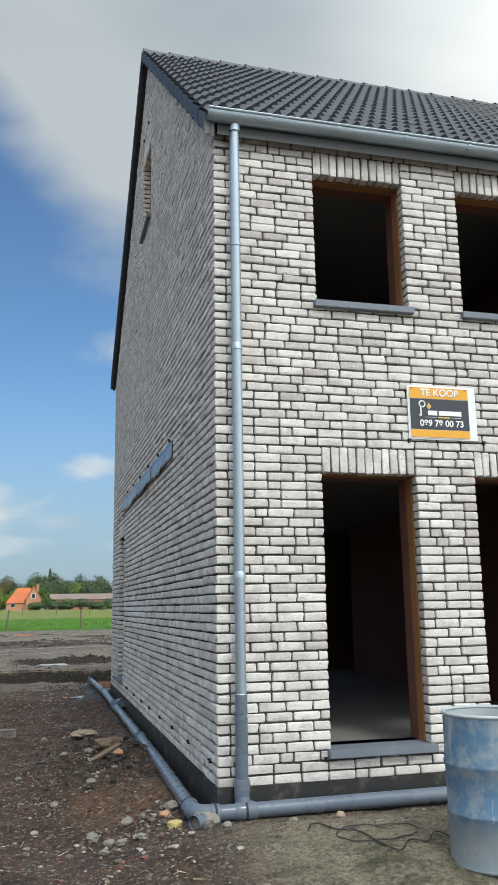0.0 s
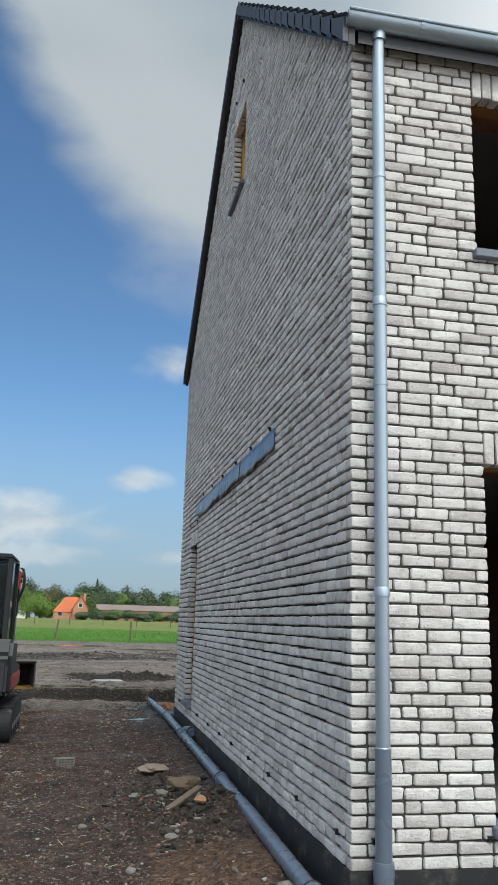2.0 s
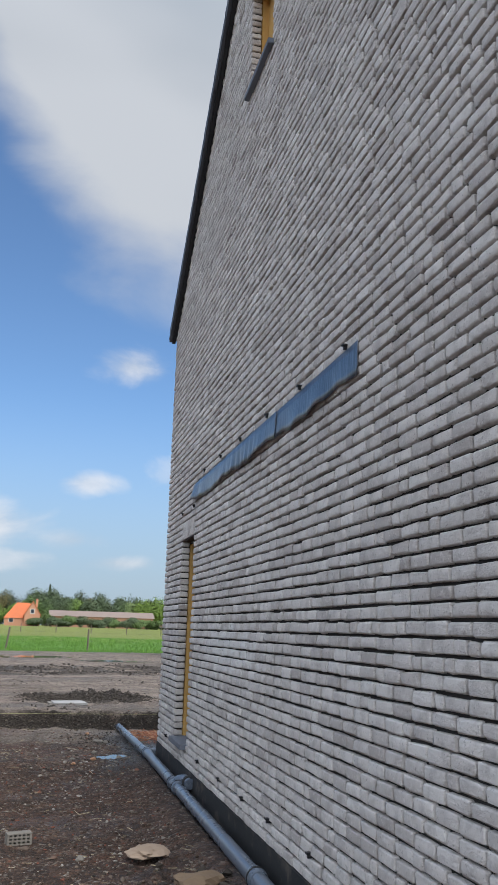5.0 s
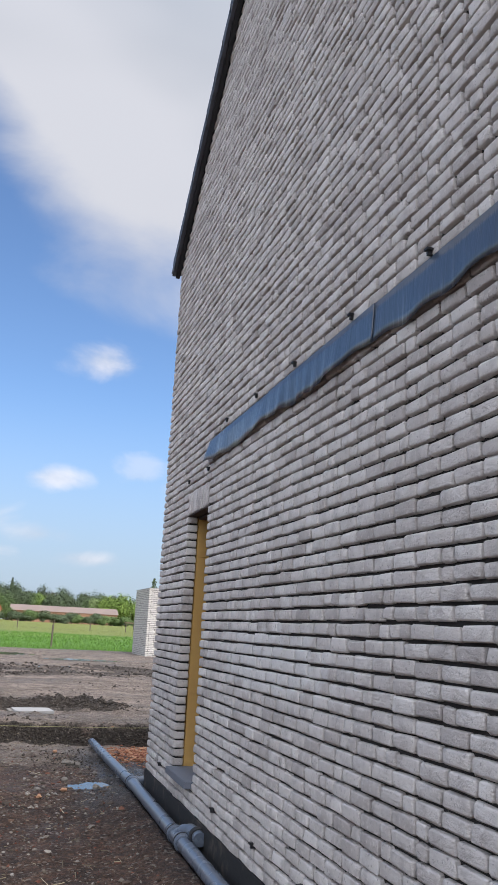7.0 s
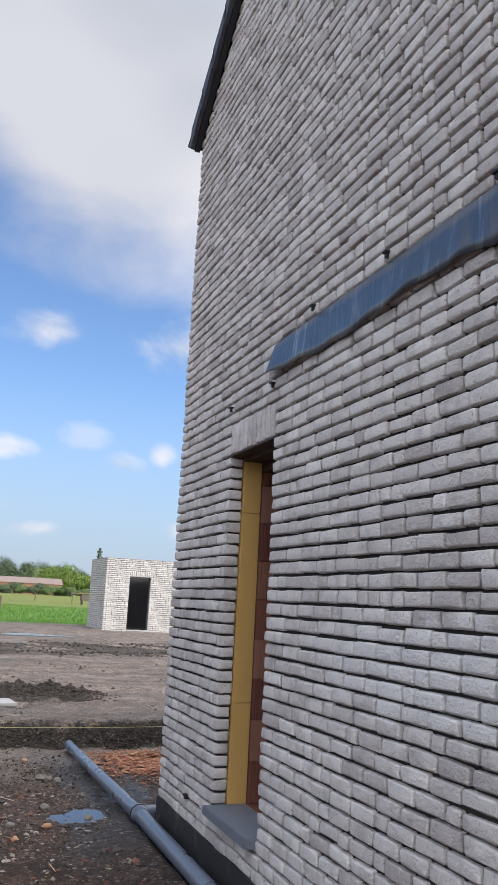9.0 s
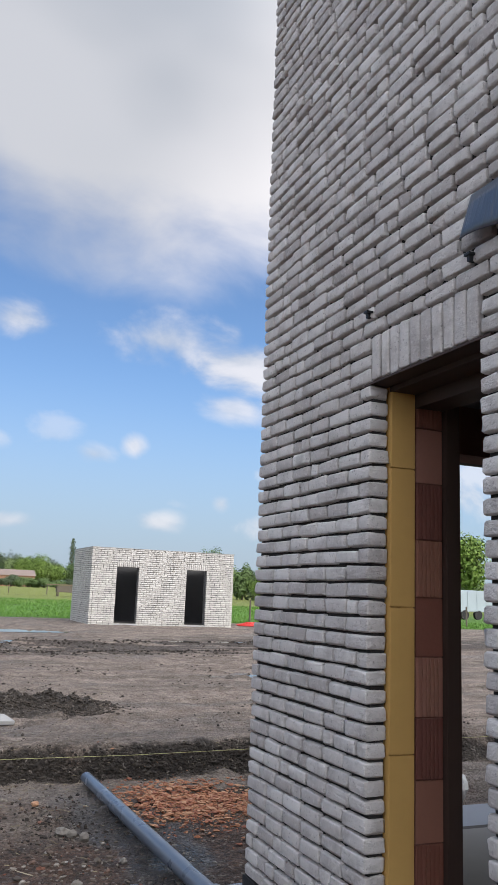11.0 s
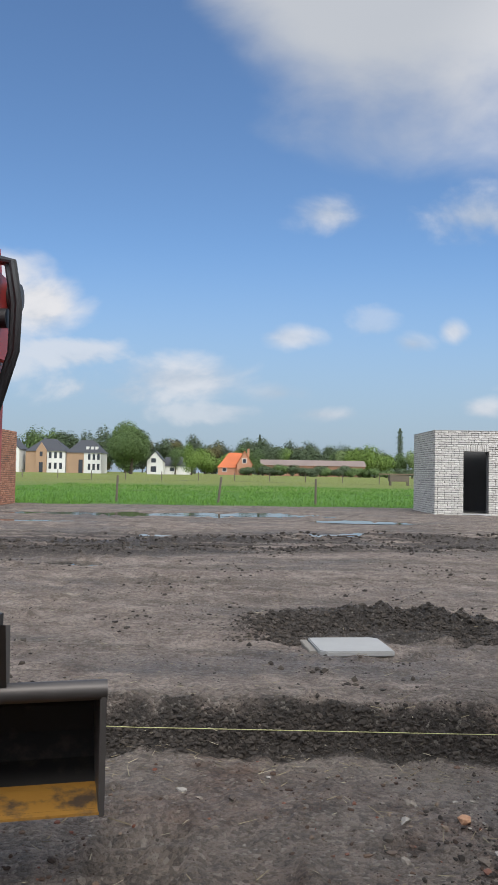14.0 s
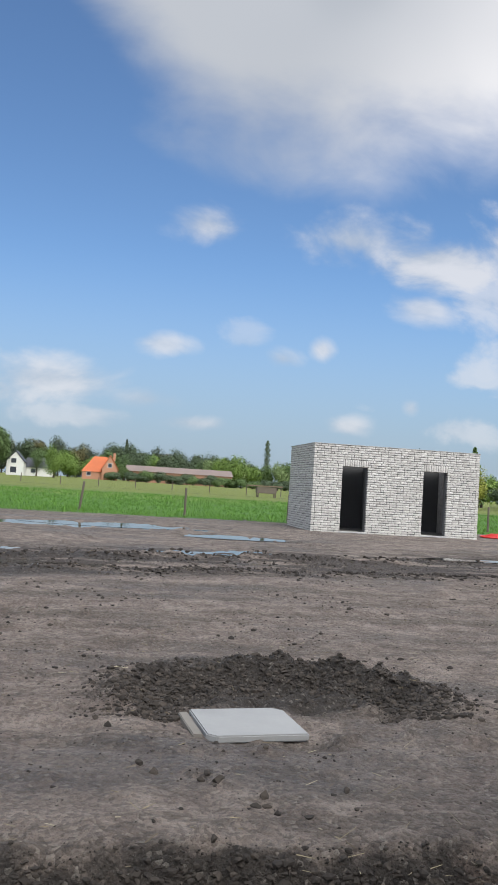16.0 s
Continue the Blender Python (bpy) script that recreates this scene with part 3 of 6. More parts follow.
def cells(u0, u1, z0, z1, openings, grow=0.0):
    us = sorted({u0, u1, *[o[0] - grow for o in openings], *[o[1] + grow for o in openings]})
    zs = sorted({z0, z1, *[o[2] - grow for o in openings], *[o[3] + grow for o in openings]})
    for a, b in zip(us, us[1:]):
        for c, d in zip(zs, zs[1:]):
            mu, mz = (a + b) / 2, (c + d) / 2
            if not any(o[0] - grow < mu < o[1] + grow and o[2] - grow < mz < o[3] + grow for o in openings):
                yield a, b, c, d


def slope_z(y, drop=0.0):
    return RIDGE_Z - drop - abs(y - RIDGE_Y) * (RIDGE_Z - EAVE_Z) / (RIDGE_Y - FY)


def layer(axis, w0, w1, u0, u1, z0, z1, openings, grow=0.0):
    g = Geo()
    for a, b, c, d in cells(u0, u1, z0, z1, openings, grow):
        if axis == "y":
            g.box(a, b, w0, w1, c, d)
        else:
            g.box(w0, w1, a, b, c, d)
    return g


def gable_layer(w0, w1, grow, drop):
    y0, y1, z0, z1 = GABLE_WIN[0] - grow, GABLE_WIN[1] + grow, GABLE_WIN[2] - grow, GABLE_WIN[3] + grow
    g = layer("x", w0, w1, FY + 0.02, BY - 0.02, 0.15, EAVE_Z, [SIDE_DOOR], grow)
    top = lambda y: slope_z(y, drop)
    g.prism([(FY + 0.02, EAVE_Z), (y0, EAVE_Z), (y0, top(y0))], "x", w0, w1)
    g.prism([(y0, EAVE_Z), (y1, EAVE_Z), (y1, z0), (y0, z0)], "x", w0, w1)
    g.prism([(y0, z1), (y1, z1), (y1, top(y1)), (RIDGE_Y, top(RIDGE_Y)), (y0, top(y0))], "x", w0, w1)
    g.prism([(y1, EAVE_Z), (BY - 0.02, EAVE_Z), (y1, top(y1))], "x", w0, w1)
    return g


wall_west = tagged(part("wall_west", gable_layer(WX + 0.028, WX + 0.095, 0.02, 0.04), M_DEEPJOINT), "gable wall of pale grey handmade bricks", "wall", kind="structure")
wall_south = tagged(part("wall_south", layer("y", FY + 0.017, FY + 0.095, WX + 0.03, EX, 0.15, EAVE_Z + 0.02, FRONT_OPEN, 0.02), M_JOINT), "front wall of pale grey handmade bricks", "wall", kind="structure")
wall_north = tagged(part("wall_north", layer("y", BY - 0.095, BY, WX + 0.1, EX, 0.15, EAVE_Z, BACK_OPEN), M_JOINT), "rear wall of pale grey bricks", "wall", kind="structure")
ins_g = gable_layer(WX + 0.105, WX + 0.225, 0.0, 0.06)
part("insulation", ins_g, M_YELLOW, wall_west, "yellow insulation board")
part("insulation", layer("y", FY + 0.105, FY + 0.20, WX + 0.23, EX, 0.15, EAVE_Z, FRONT_OPEN), M_WOOD, wall_south, "brown cavity closer board")
part("inner_leaf", gable_layer(WX + 0.227, WX + 0.37, -0.004, 0.08), M_CLAY, wall_west, "red clay block inner leaf")
part("inner_leaf", layer("y", FY + 0.202, FY + 0.34, WX + 0.372, EX, 0.15, EAVE_Z, FRONT_OPEN, -0.004), M_CLAY, wall_south, "red clay block inner leaf")
part("inner_leaf", layer("y", BY - 0.34, BY - 0.1, WX + 0.372, EX, 0.15, EAVE_Z, BACK_OPEN, -0.004), M_CLAY, wall_north, "red clay block inner leaf")
g = Geo().box(EX - 0.15, EX, FY + 0.35, BY - 0.35, 0.15, EAVE_Z).box(5.2, 5.35, FY + 0.35, 13.2, 0.5, 5.6)
tagged(part("wall_east", g, M_CLAY), "party wall of red clay blocks", "wall", kind="structure")
tagged(part("floor", Geo().box(WX + 0.1, EX, FY + 0.2, BY - 0.1, 0.3, 0.505), M_SCREED), "bare grey screed floor", "floor", kind="structure")
g = Geo().box(WX + 0.38, EX - 0.16, FY + 0.35, BY - 0.35, 2.95, 3.2).box(WX + 0.38, EX - 0.16, FY + 0.35, BY - 0.35, 5.5, 5.62)
tagged(part("ceiling", g, M_SCREED), "bare concrete slab ceiling", "ceiling", kind="structure")


# ---- bricks ----
def brick_template():
    corners = [np.array(((i & 1) * 2 - 1, (i >> 1 & 1) * 2 - 1, (i >> 2 & 1) * 2 - 1), float) for i in range(8)]
    S = np.array([c for c in corners for k in range(3)])
    B = np.array([[0.0 if k == a else -1.0 for a in range(3)] for c in corners for k in range(3)])
    faces = []
    ix = {tuple(c): i for i, c in enumerate(corners)}
    for a in range(3):
        b, c = (a + 1) % 3, (a + 2) % 3
        for s in (-1, 1):
            loop = []
            for p, q in ((-1, -1), (1, -1), (1, 1), (-1, 1)):
                v = [0, 0, 0]
                v[a], v[b], v[c] = s, p, q
                loop.append(ix[tuple(v)] * 3 + a)
            faces.append(loop)
        for p in (-1, 1):
            for q in (-1, 1):
                v1, v2 = [0, 0, 0], [0, 0, 0]
                v1[a], v1[b], v1[c] = -1, p, q
                v2[a], v2[b], v2[c] = 1, p, q
                i1, i2 = ix[tuple(v1)] * 3, ix[tuple(v2)] * 3
                faces.append([i1 + b, i2 + b, i2 + c, i1 + c])
    for i in range(8):
        faces.append([i * 3, i * 3 + 1, i * 3 + 2])
    P = S * (1 + B * 0.3)
    out = []
    for f in faces:
        pts = P[f]
        n = np.cross(pts[1] - pts[0], pts[2] - pts[0])
        out.append(f if n @ pts.mean(0) > 0 else f[::-1])
    return S, B, out


B_SIGN, B_BEVEL, B_FACES = brick_template()
rng = np.random.default_rng(4)


def brick_points(half, bevel=0.009, rough=0.0022):
    b = np.minimum(bevel, np.array(half) * 0.4)
    b = b * np.where(np.array(half) == max(half), 1.15, 1.0) * rng.uniform(0.75, 1.25)
    return B_SIGN * (np.array(half) + B_BEVEL * b) + rng.normal(0, rough, (24, 3))


BRICK_NORMALS = B_SIGN * (B_BEVEL == 0)


def round_edges(me, count):
    """Flat faces, with the worn edges shaded round between them."""
    me.shade_smooth()
    soft = BRICK_NORMALS + B_SIGN * 0.12
    soft = soft / np.linalg.norm(soft, axis=1, keepdims=True)
    me.normals_split_custom_set_from_vertices(np.tile(soft, (count, 1)).tolist())


BRICK_SHAPES = {}


def brick_mesh(kind, half, mat, bevel=0.009):
    """One of twelve shapes for each kind of piece."""
    key = (kind, int(rng.integers(12)), mat.name)
    if key not in BRICK_SHAPES:
        me = bpy.data.meshes.new(kind)
        me.from_pydata([tuple(p) for p in brick_points(half, bevel)], [], B_FACES)
        round_edges(me, 1)
        me.materials.append(mat)
        BRICK_SHAPES[key] = me
    return BRICK_SHAPES[key]


def joined_mesh(name, items, mat, bevel=0.009, rough=0.0022):
    """items: centre, half size of each piece."""
    vs, tri, quad = [], [], []
    V = np.concatenate([brick_points(h, bevel, rough) + np.array(c) for c, h in items])
    faces = [[i + 24 * k for i in f] for k in range(len(items)) for f in B_FACES]
    me = bpy.data.meshes.new(name)
    me.from_pydata(V.tolist(), [], faces)
    round_edges(me, len(items))
    me.materials.append(mat)
    return me


def fill(a, b, pick, full=0.213, head=0.103):
    """Split a stretch into stretchers and headers in wild bond."""
    if b - a < 0.03:
        return
    u = a
    first = True
    while u < b - 1e-4:
        w = full if pick.random() > 0.16 else head
        if first and pick.random() < 0.4:
            w = full * pick.choice((0.5, 0.75))
        first = False
        if b - (u + w) < 0.075:
            w = b - u if b - u < 0.26 else (b - u) / 2
        yield u, u + w
        u += w


def rows_of(n0, n1, span, holes, seed, full=0.213):
    """Course by course: n and a stretch of brick, with the holes left open."""
    pick = random.Random(seed)
    for n in range(n0, n1):
        z0, z1 = level(n), level(n + 1)
        for a, b in subtract(span(n), [(h[0], h[1]) for h in holes if h[2] < z1 - 0.02 and h[3] > z0 + 0.02]):
            for u0, u1 in fill(a, b, pick, full, full * 0.485):
                yield n, u0, u1


def subtract(iv, cuts):
    out = [iv]
    for c, d in sorted(cuts):
        nxt = []
        for a, b in out:
            if d <= a or c >= b:
                nxt.append((a, b))
            else:
                if c > a:
                    nxt.append((a, c))
                if d < b:
                    nxt.append((d, b))
        out = nxt
    return [(a, b) for a, b in out if b - a > 0.02]


GAP, BED = 0.0040, 0.0050


def soldiers(hole, rows=3):
    a, b, _, top = hole
    n = round((b - a) / 0.0745)
    w = (b - a) / n
    return [(a + i * w, a + (i + 1) * w, top, top + rows * COURSE) for i in range(n)]


def lay(wall, axis, face, bricks, near, mats, depth=0.1, sign=1, gap=GAP, bed=BED):
    """bricks: u0, u1, z0, z1. The near ones become pieces, the others one joined mesh."""
    rest = []
    for u0, u1, z0, z1 in bricks:
        hu, hz = (u1 - u0) / 2 - (gap if z1 - z0 < 0.1 else 0.0036) - abs(rng.normal(0, 0.0014)), (z1 - z0) / 2 - bed + rng.normal(0, 0.0009)
        cu, cz = (u0 + u1) / 2 + rng.normal(0, 0.0008), (z0 + z1) / 2 + rng.normal(0, 0.0011)
        w = face + sign * (depth / 2 + rng.normal(0, 0.0017))
        tilt = float(rng.normal(0, 0.004))
        if near(cu, cz):
            upright = hz > hu
            ob = new("brick", brick_mesh("soldier" if upright else "header" if hu < 0.07 else "brick", (0.033, 0.05, 0.105) if upright else (0.049, 0.05, 0.033) if hu < 0.07 else (0.103, 0.05, 0.033), mats[0]))
            ob.parent = wall
            ref = (0.033, 0.105) if upright else (0.049, 0.033) if hu < 0.07 else (0.103, 0.033)
            at = Matrix.Translation((cu, w, cz) if axis == "y" else (w, cu, cz))
            ob.matrix_basis = at @ pose(0, 0, 0, 0, math.degrees(tilt), 0 if axis == "y" else 90) @ Matrix.Diagonal((hu / ref[0], depth / 0.1, hz / ref[1], 1))
        else:
            rest.append(((cu, w, cz + 0), (hu, depth / 2, hz)) if axis == "y" else ((w, cu, cz), (depth / 2, hu, hz)))
    if rest:
        ob = new("brickwork", joined_mesh("brickwork", rest, mats[1]))
        ob.parent = wall
        tagged(ob, kind="stuff")


def brick_house():
    holes = list(FRONT_OPEN) + [(a, b, z1, z1 + 3 * COURSE) for a, b, z0, z1 in FRONT_OPEN]
    items = []
    for n, u0, u1 in rows_of(0, 74, lambda n: (WX if n % 2 == 0 else WX + 0.104, EX), holes, 5):
        items.append((u0, u1, level(n), level(n + 1)))
    for h in FRONT_OPEN:
        items += soldiers(h)
    lay(wall_south, "y", FY, items, lambda u, z: u < 2.2 or (u < 3.6 and 0.3 < z < 0.6), (M_BRICK, M_BRICKS))
    holes = [SIDE_DOOR, GABLE_WIN, (SIDE_DOOR[0], SIDE_DOOR[1], SIDE_DOOR[3], SIDE_DOOR[3] + 3 * COURSE), (GABLE_WIN[0], GABLE_WIN[1], GABLE_WIN[3], GABLE_WIN[3] + 3 * COURSE)]

    def span(n):
        z = level(n + 1)
        a, b = (FY + 0.104 if n % 2 == 0 else FY), BY
        if z > EAVE_Z:
            half = (RIDGE_Z - 0.02 - z) * (RIDGE_Y - FY) / (RIDGE_Z - EAVE_Z)
            a, b = max(a, RIDGE_Y - half), min(b, RIDGE_Y + half)
        return a, max(a, b)

    items = [(u0, u1, level(n), level(n + 1)) for n, u0, u1 in rows_of(0, 127, span, holes, 6, 0.196)]
    items += soldiers(SIDE_DOOR) + soldiers(GABLE_WIN)
    lay(wall_west, "x", WX, items, lambda u, z: 10.3 < u < 13.8 and 1.0 < z < 2.45, (M_BRICK, M_BRICKS), gap=0.0052, bed=0.0064)


# ---- roof ----
SLOPE = math.atan2(RIDGE_Z - EAVE_Z, RIDGE_Y - FY)


def tile_mesh():
    """A dark double pantile: two rolls across, with a thick lower lip. Local x across, y up the slope."""
    g, n = Geo(), 12
    prof = [(0.262 * i / n, 0.022 * math.cos(4 * math.pi * i / n)) for i in range(n + 1)]
    for y, lift in ((0.0, 0.035), (0.40, 0.0)):
        for x, z in prof:
            g.v.append((x, y, z + lift))
    for x, z in prof:
        g.v.append((x, 0.0, z + 0.008))
    for i in range(n):
        g.f.append((i, i + 1, n + 2 + i, n + 1 + i))
        g.f.append((2 * n + 2 + i, 2 * n + 3 + i, i + 1, i))
    me = g.mesh("tile", M_TILE, smooth=True, fix=False)
    return me


def build_roof():
    run = (RIDGE_Y - 5.93) / math.cos(SLOPE)
    roof = thing("roof", "pitched roof of dark grey clay pantiles", "roof", kind="structure")
    g = Geo()
    top = RIDGE_Z + 0.02
    eave = top - (RIDGE_Y - 5.95) * math.tan(SLOPE)
    for s in (-1, 1):
        y0 = RIDGE_Y + s * (RIDGE_Y - 5.97) if s < 0 else BY + 0.02
        g.prism([(RIDGE_Y, top - 0.02), (RIDGE_Y, top - 0.16), (y0, (ev := top - abs(y0 - RIDGE_Y) * math.tan(SLOPE)) - 0.10), (y0, ev)], "x", WX + 0.02, EX)
    part("deck", g, M_BLACK, roof)
    me = tile_mesh()
    m0 = Matrix.Translation((WX - 0.09, 5.93, eave + 0.035)) @ Matrix.Rotation(SLOPE, 4, "X")
    rows, cols = 17, int((EX - WX + 0.1) / 0.26) + 1
    verts, faces = [], []
    src = np.array([v.co for v in me.vertices])
    polys = [list(p.vertices) for p in me.polygons]
    for r in range(rows):
        for c in range(cols):
            m = m0 @ Matrix.Translation((c * 0.26, r * 0.346, 0.0))
            if c < 16 and r < rows - 0:
                ob = new("tile", me)
                ob.parent = roof
                ob.matrix_basis = m @ pose(0, 0, 0, rng.normal(0, 0.15), rng.normal(0, 0.15), rng.normal(0, 0.15))
            else:
                b = len(verts)
                verts += [tuple(m @ Vector(p)) for p in src]
                faces += [[b + i for i in p] for p in polys]
            mb = Matrix.Translation((WX - 0.09 + c * 0.26 + 0.27, 2 * RIDGE_Y - 6.05, eave + 0.13)) @ Matrix.Rotation(math.pi, 4, "Z") @ Matrix.Rotation(SLOPE, 4, "X") @ Matrix.Translation((0, r * 0.346, 0))
            b = len(verts)
            verts += [tuple(mb @ Vector(p)) for p in src]
            faces += [[b + i for i in p] for p in polys]
    far = bpy.data.meshes.new("tiling")
    far.from_pydata(verts, [], faces)
    far.shade_smooth()
    far.materials.append(M_TILE)
    tagged(part("tiling", far, M_TILE, roof), kind="stuff")
    for k in range(int((EX - WX) / 0.38) + 1):
        x = WX - 0.08 + k * 0.38
        g = Geo().tube([(x, RIDGE_Y, top - 0.03), (x + 0.06, RIDGE_Y, top - 0.03), (x + 0.40, RIDGE_Y, top - 0.04)], [0.125, 0.115, 0.11], 12)
        part("ridge_tile", g, M_TILE, roof, smooth=True)
    for s in (-1, 1):
        y0 = RIDGE_Y + s * (RIDGE_Y - 5.95) if s < 0 else BY + 0.03
        eave = top - abs(y0 - RIDGE_Y) * math.tan(SLOPE)
        g = Geo().prism([(RIDGE_Y, top + 0.05), (RIDGE_Y, top - 0.13), (y0, eave - 0.12), (y0, eave + 0.05)], "x", WX - 0.055, WX - 0.01)
        part("verge_board", g, M_BLACK, roof, "black verge board")
        n = rows
        for r in range(n):
            f = (r + 0.0) / n
            ya, za = y0 + (RIDGE_Y - y0) * f, eave + (top - eave) * f
            yb, zb = y0 + (RIDGE_Y - y0) * (min(1.0, f + 1.12 / n)), eave + (top - eave) * (min(1.0, f + 1.12 / n))
            g = Geo().prism([(ya, za + 0.085), (ya, za - 0.10), (yb, zb - 0.065), (yb, zb + 0.05)], "x", WX - 0.095, WX - 0.057)
            part("verge_tile", g, M_TILE, roof)
    return roof


# ---- shed ----
SX, SY, SW, SD, SZ, SH = 5.57, 39.2, 5.36, 3.2, 0.53, 2.68


M_SHEDBRICK = brick_material("clean_brick", (0.44, 0.42, 0.39), (0.55, 0.53, 0.495), (0.66, 0.64, 0.60))
M_SHEDBRICKS = brick_material("clean_bricks", (0.44, 0.42, 0.39), (0.55, 0.53, 0.495), (0.66, 0.64, 0.60), False)
M_SHEDJOINT = simple("pale_joint", (0.085, 0.083, 0.078), 0.95, relief=0.5)


def build_shed():
    shed = thing("garden_shed", "small roofless outbuilding of pale bricks with two dark doorways", "outbuilding", (SX, SY, SZ))
    doors = [(0.92, 1.72, 0.06, 2.03), (3.52, 4.30, 0.06, 2.03)]
    part("wall", layer("y", 0.014, 0.12, 0.1, SW - 0.1, 0, SH - 0.01, doors, 0.01), M_SHEDJOINT, shed)
    front = shed.children[0]
    g = Geo().box(0.014, 0.12, 0.014, SD, 0, SH - 0.01)
    side = part("wall", g, M_SHEDJOINT, shed)
    part("wall", Geo().box(SW - 0.12, SW, 0.1, SD, 0, SH).box(0.12, SW - 0.12, SD - 0.14, SD, 0, SH), M_BRICKS, shed)
    part("block_lining", layer("y", 0.13, 0.26, 0.13, SW - 0.13, 0, SH - 0.02, doors, 0.0).box(2.5, 2.64, 0.27, SD - 0.15, 0, SH - 0.05).box(0.13, SW - 0.13, SD - 0.3, SD - 0.15, 0, SH - 0.05).box(0.13, 0.26, 0.27, SD - 0.31, 0, SH - 0.05), M_DARKBLOCK, shed, "grey block lining")
    # unseen slab added to keep the doorways dark; open rear strip lets light in
    part("slab_roof", Geo().box(0.125, SW - 0.125, 0.125, SD - 0.75, SH - 0.16, SH - 0.05), M_CONCRETE, shed)
    part("floor_slab", Geo().box(0.13, SW - 0.13, 0.13, SD - 0.15, 0.0, 0.05), M_SCREED, shed)
    items, c = [], COURSE
    pick = random.Random(9)
    nrow = 37
    holes = doors + [(a, b, z1, z1 + 0.2175) for a, b, z0, z1 in doors]
    for n in range(nrow):
        z0, z1 = n * c, (n + 1) * c
        for a, b in subtract((0.0 if n % 2 == 0 else 0.104, SW), [(h[0], h[1]) for h in holes if h[2] < z1 - 0.02 and h[3] > z0 + 0.02]):
            items += [(u0, u1, z0, z1) for u0, u1 in fill(a, b, pick)]
    for h in doors:
        items += soldiers(h)
    lay(front, "y", 0.0, items, lambda u, z: u < 0.92 and z > 0.3, (M_SHEDBRICK, M_SHEDBRICKS), gap=0.0022)
    items = []
    for n in range(nrow):
        items += [(u0, u1, n * c, (n + 1) * c) for u0, u1 in fill(0.104 if n % 2 == 0 else 0.0, SD, pick)]
    lay(side, "x", 0.0, items, lambda u, z: False, (M_SHEDBRICK, M_SHEDBRICKS), gap=0.0022)
    for a, b, z0, z1 in doors:
        part("sill", Geo().box(a - 0.04, b + 0.04, -0.04, 0.16, z0 - 0.045, z0 + 0.005), M_CONCRETE, shed, "pale stone sill", bevel=0.006)
    part("coping", Geo().box(-0.01, SW + 0.01, -0.012, 0.13, SH + 0.0, SH + 0.025).box(-0.01, 0.13, 0.13, SD, SH + 0.0, SH + 0.025), M_CONCRETE, shed, bevel=0.004)
    return shed


M_DARKBLOCK = simple("grey_block", (0.17, 0.17, 0.17), 0.9, vary=0.2, scale=3)

# ---- things at the house ----
M_PAINTRED = simple("red_paint", (0.42, 0.035, 0.03), 0.4, vary=0.2, scale=4, second=(0.12, 0.05, 0.04), amount=(0.66, 0.8))
M_RUBBER = simple("rubber", (0.02, 0.02, 0.021), 0.8, scale=8, relief=0.4, second=(0.10, 0.085, 0.07), amount=(0.5, 0.72))
M_STEEL = simple("worn_steel", (0.11, 0.10, 0.095), 0.5, 0.6, vary=0.3, scale=6)
M_RUST = simple("rusty_lip", (0.34, 0.17, 0.03), 0.6, 0.2, vary=0.35, scale=7, second=(0.05, 0.04, 0.035), amount=(0.5, 0.68))
M_BUCKETIN = simple("bucket_inside", (0.016, 0.014, 0.013), 0.75, 0.3, vary=0.4, scale=6, second=(0.06, 0.045, 0.035), amount=(0.55, 0.75))
M_CHROME = simple("chrome_rod", (0.6, 0.6, 0.6), 0.2, 1.0, vary=0.05)
M_DRUM, _t = material("drum_paint")
_p = where(_t)
_n, _m = _t.noise(_p, 5.0, 6.0, 0.65), _t.noise(_p, 26.0, 5.0, 0.65)
_c = _t.mix(_t.noise(_p, 2.2, 3.0), rgb(0.055, 0.125, 0.225), rgb(0.105, 0.195, 0.30))
_c = _t.mix(_t.ramp(_n, 0.46, 0.62, 0.0, 0.7), _c, rgb(0.26, 0.285, 0.30))
_low = _t.ramp(_t.math("ADD", _t.add("ShaderNodeSeparateXYZ", _p).outputs[2], _t.math("MULTIPLY", _n, 0.25)), 0.52, 0.38, 0.0, 0.75)
_c = _t.mix(_low, _c, rgb(0.23, 0.245, 0.25))
_c = _t.mix(_t.ramp(_m, 0.60, 0.70, 0.0, 0.7), _c, rgb(0.13, 0.10, 0.08))
_c = _t.mix(_t.ramp(_t.noise(_t.vmath("MULTIPLY", _p, (30.0, 30.0, 2.5)), 1.0, 4.0), 0.58, 0.7, 0.0, 0.5), _c, rgb(0.42, 0.43, 0.42))
finish(_t, _c, _t.math("ADD", 0.4, _t.math("MULTIPLY", _n, 0.3)), _m, 0.2, 0.004)
M_DRUMIN = simple("drum_inside", (0.42, 0.46, 0.48), 0.6, vary=0.2, scale=5)
M_ORANGE = simple("sign_orange", (0.75, 0.36, 0.03), 0.5, vary=0.05)
M_NAVY = simple("sign_dark", (0.03, 0.035, 0.05), 0.5, vary=0.08)
M_WHITE = simple("sign_white", (0.8, 0.8, 0.8), 0.5, vary=0.03)
M_GOLD = simple("sign_gold", (0.55, 0.40, 0.10), 0.5, vary=0.1)
M_STRING = simple("string", (0.5, 0.48, 0.22), 0.7, vary=0.1)
M_LIME = simple("raw_timber", (0.20, 0.145, 0.10), 0.8, vary=0.3, scale=9)
M_DRYSAND = simple("dry_mortar", (0.36, 0.27, 0.20), 0.95, vary=0.15, scale=6, relief=0.6)
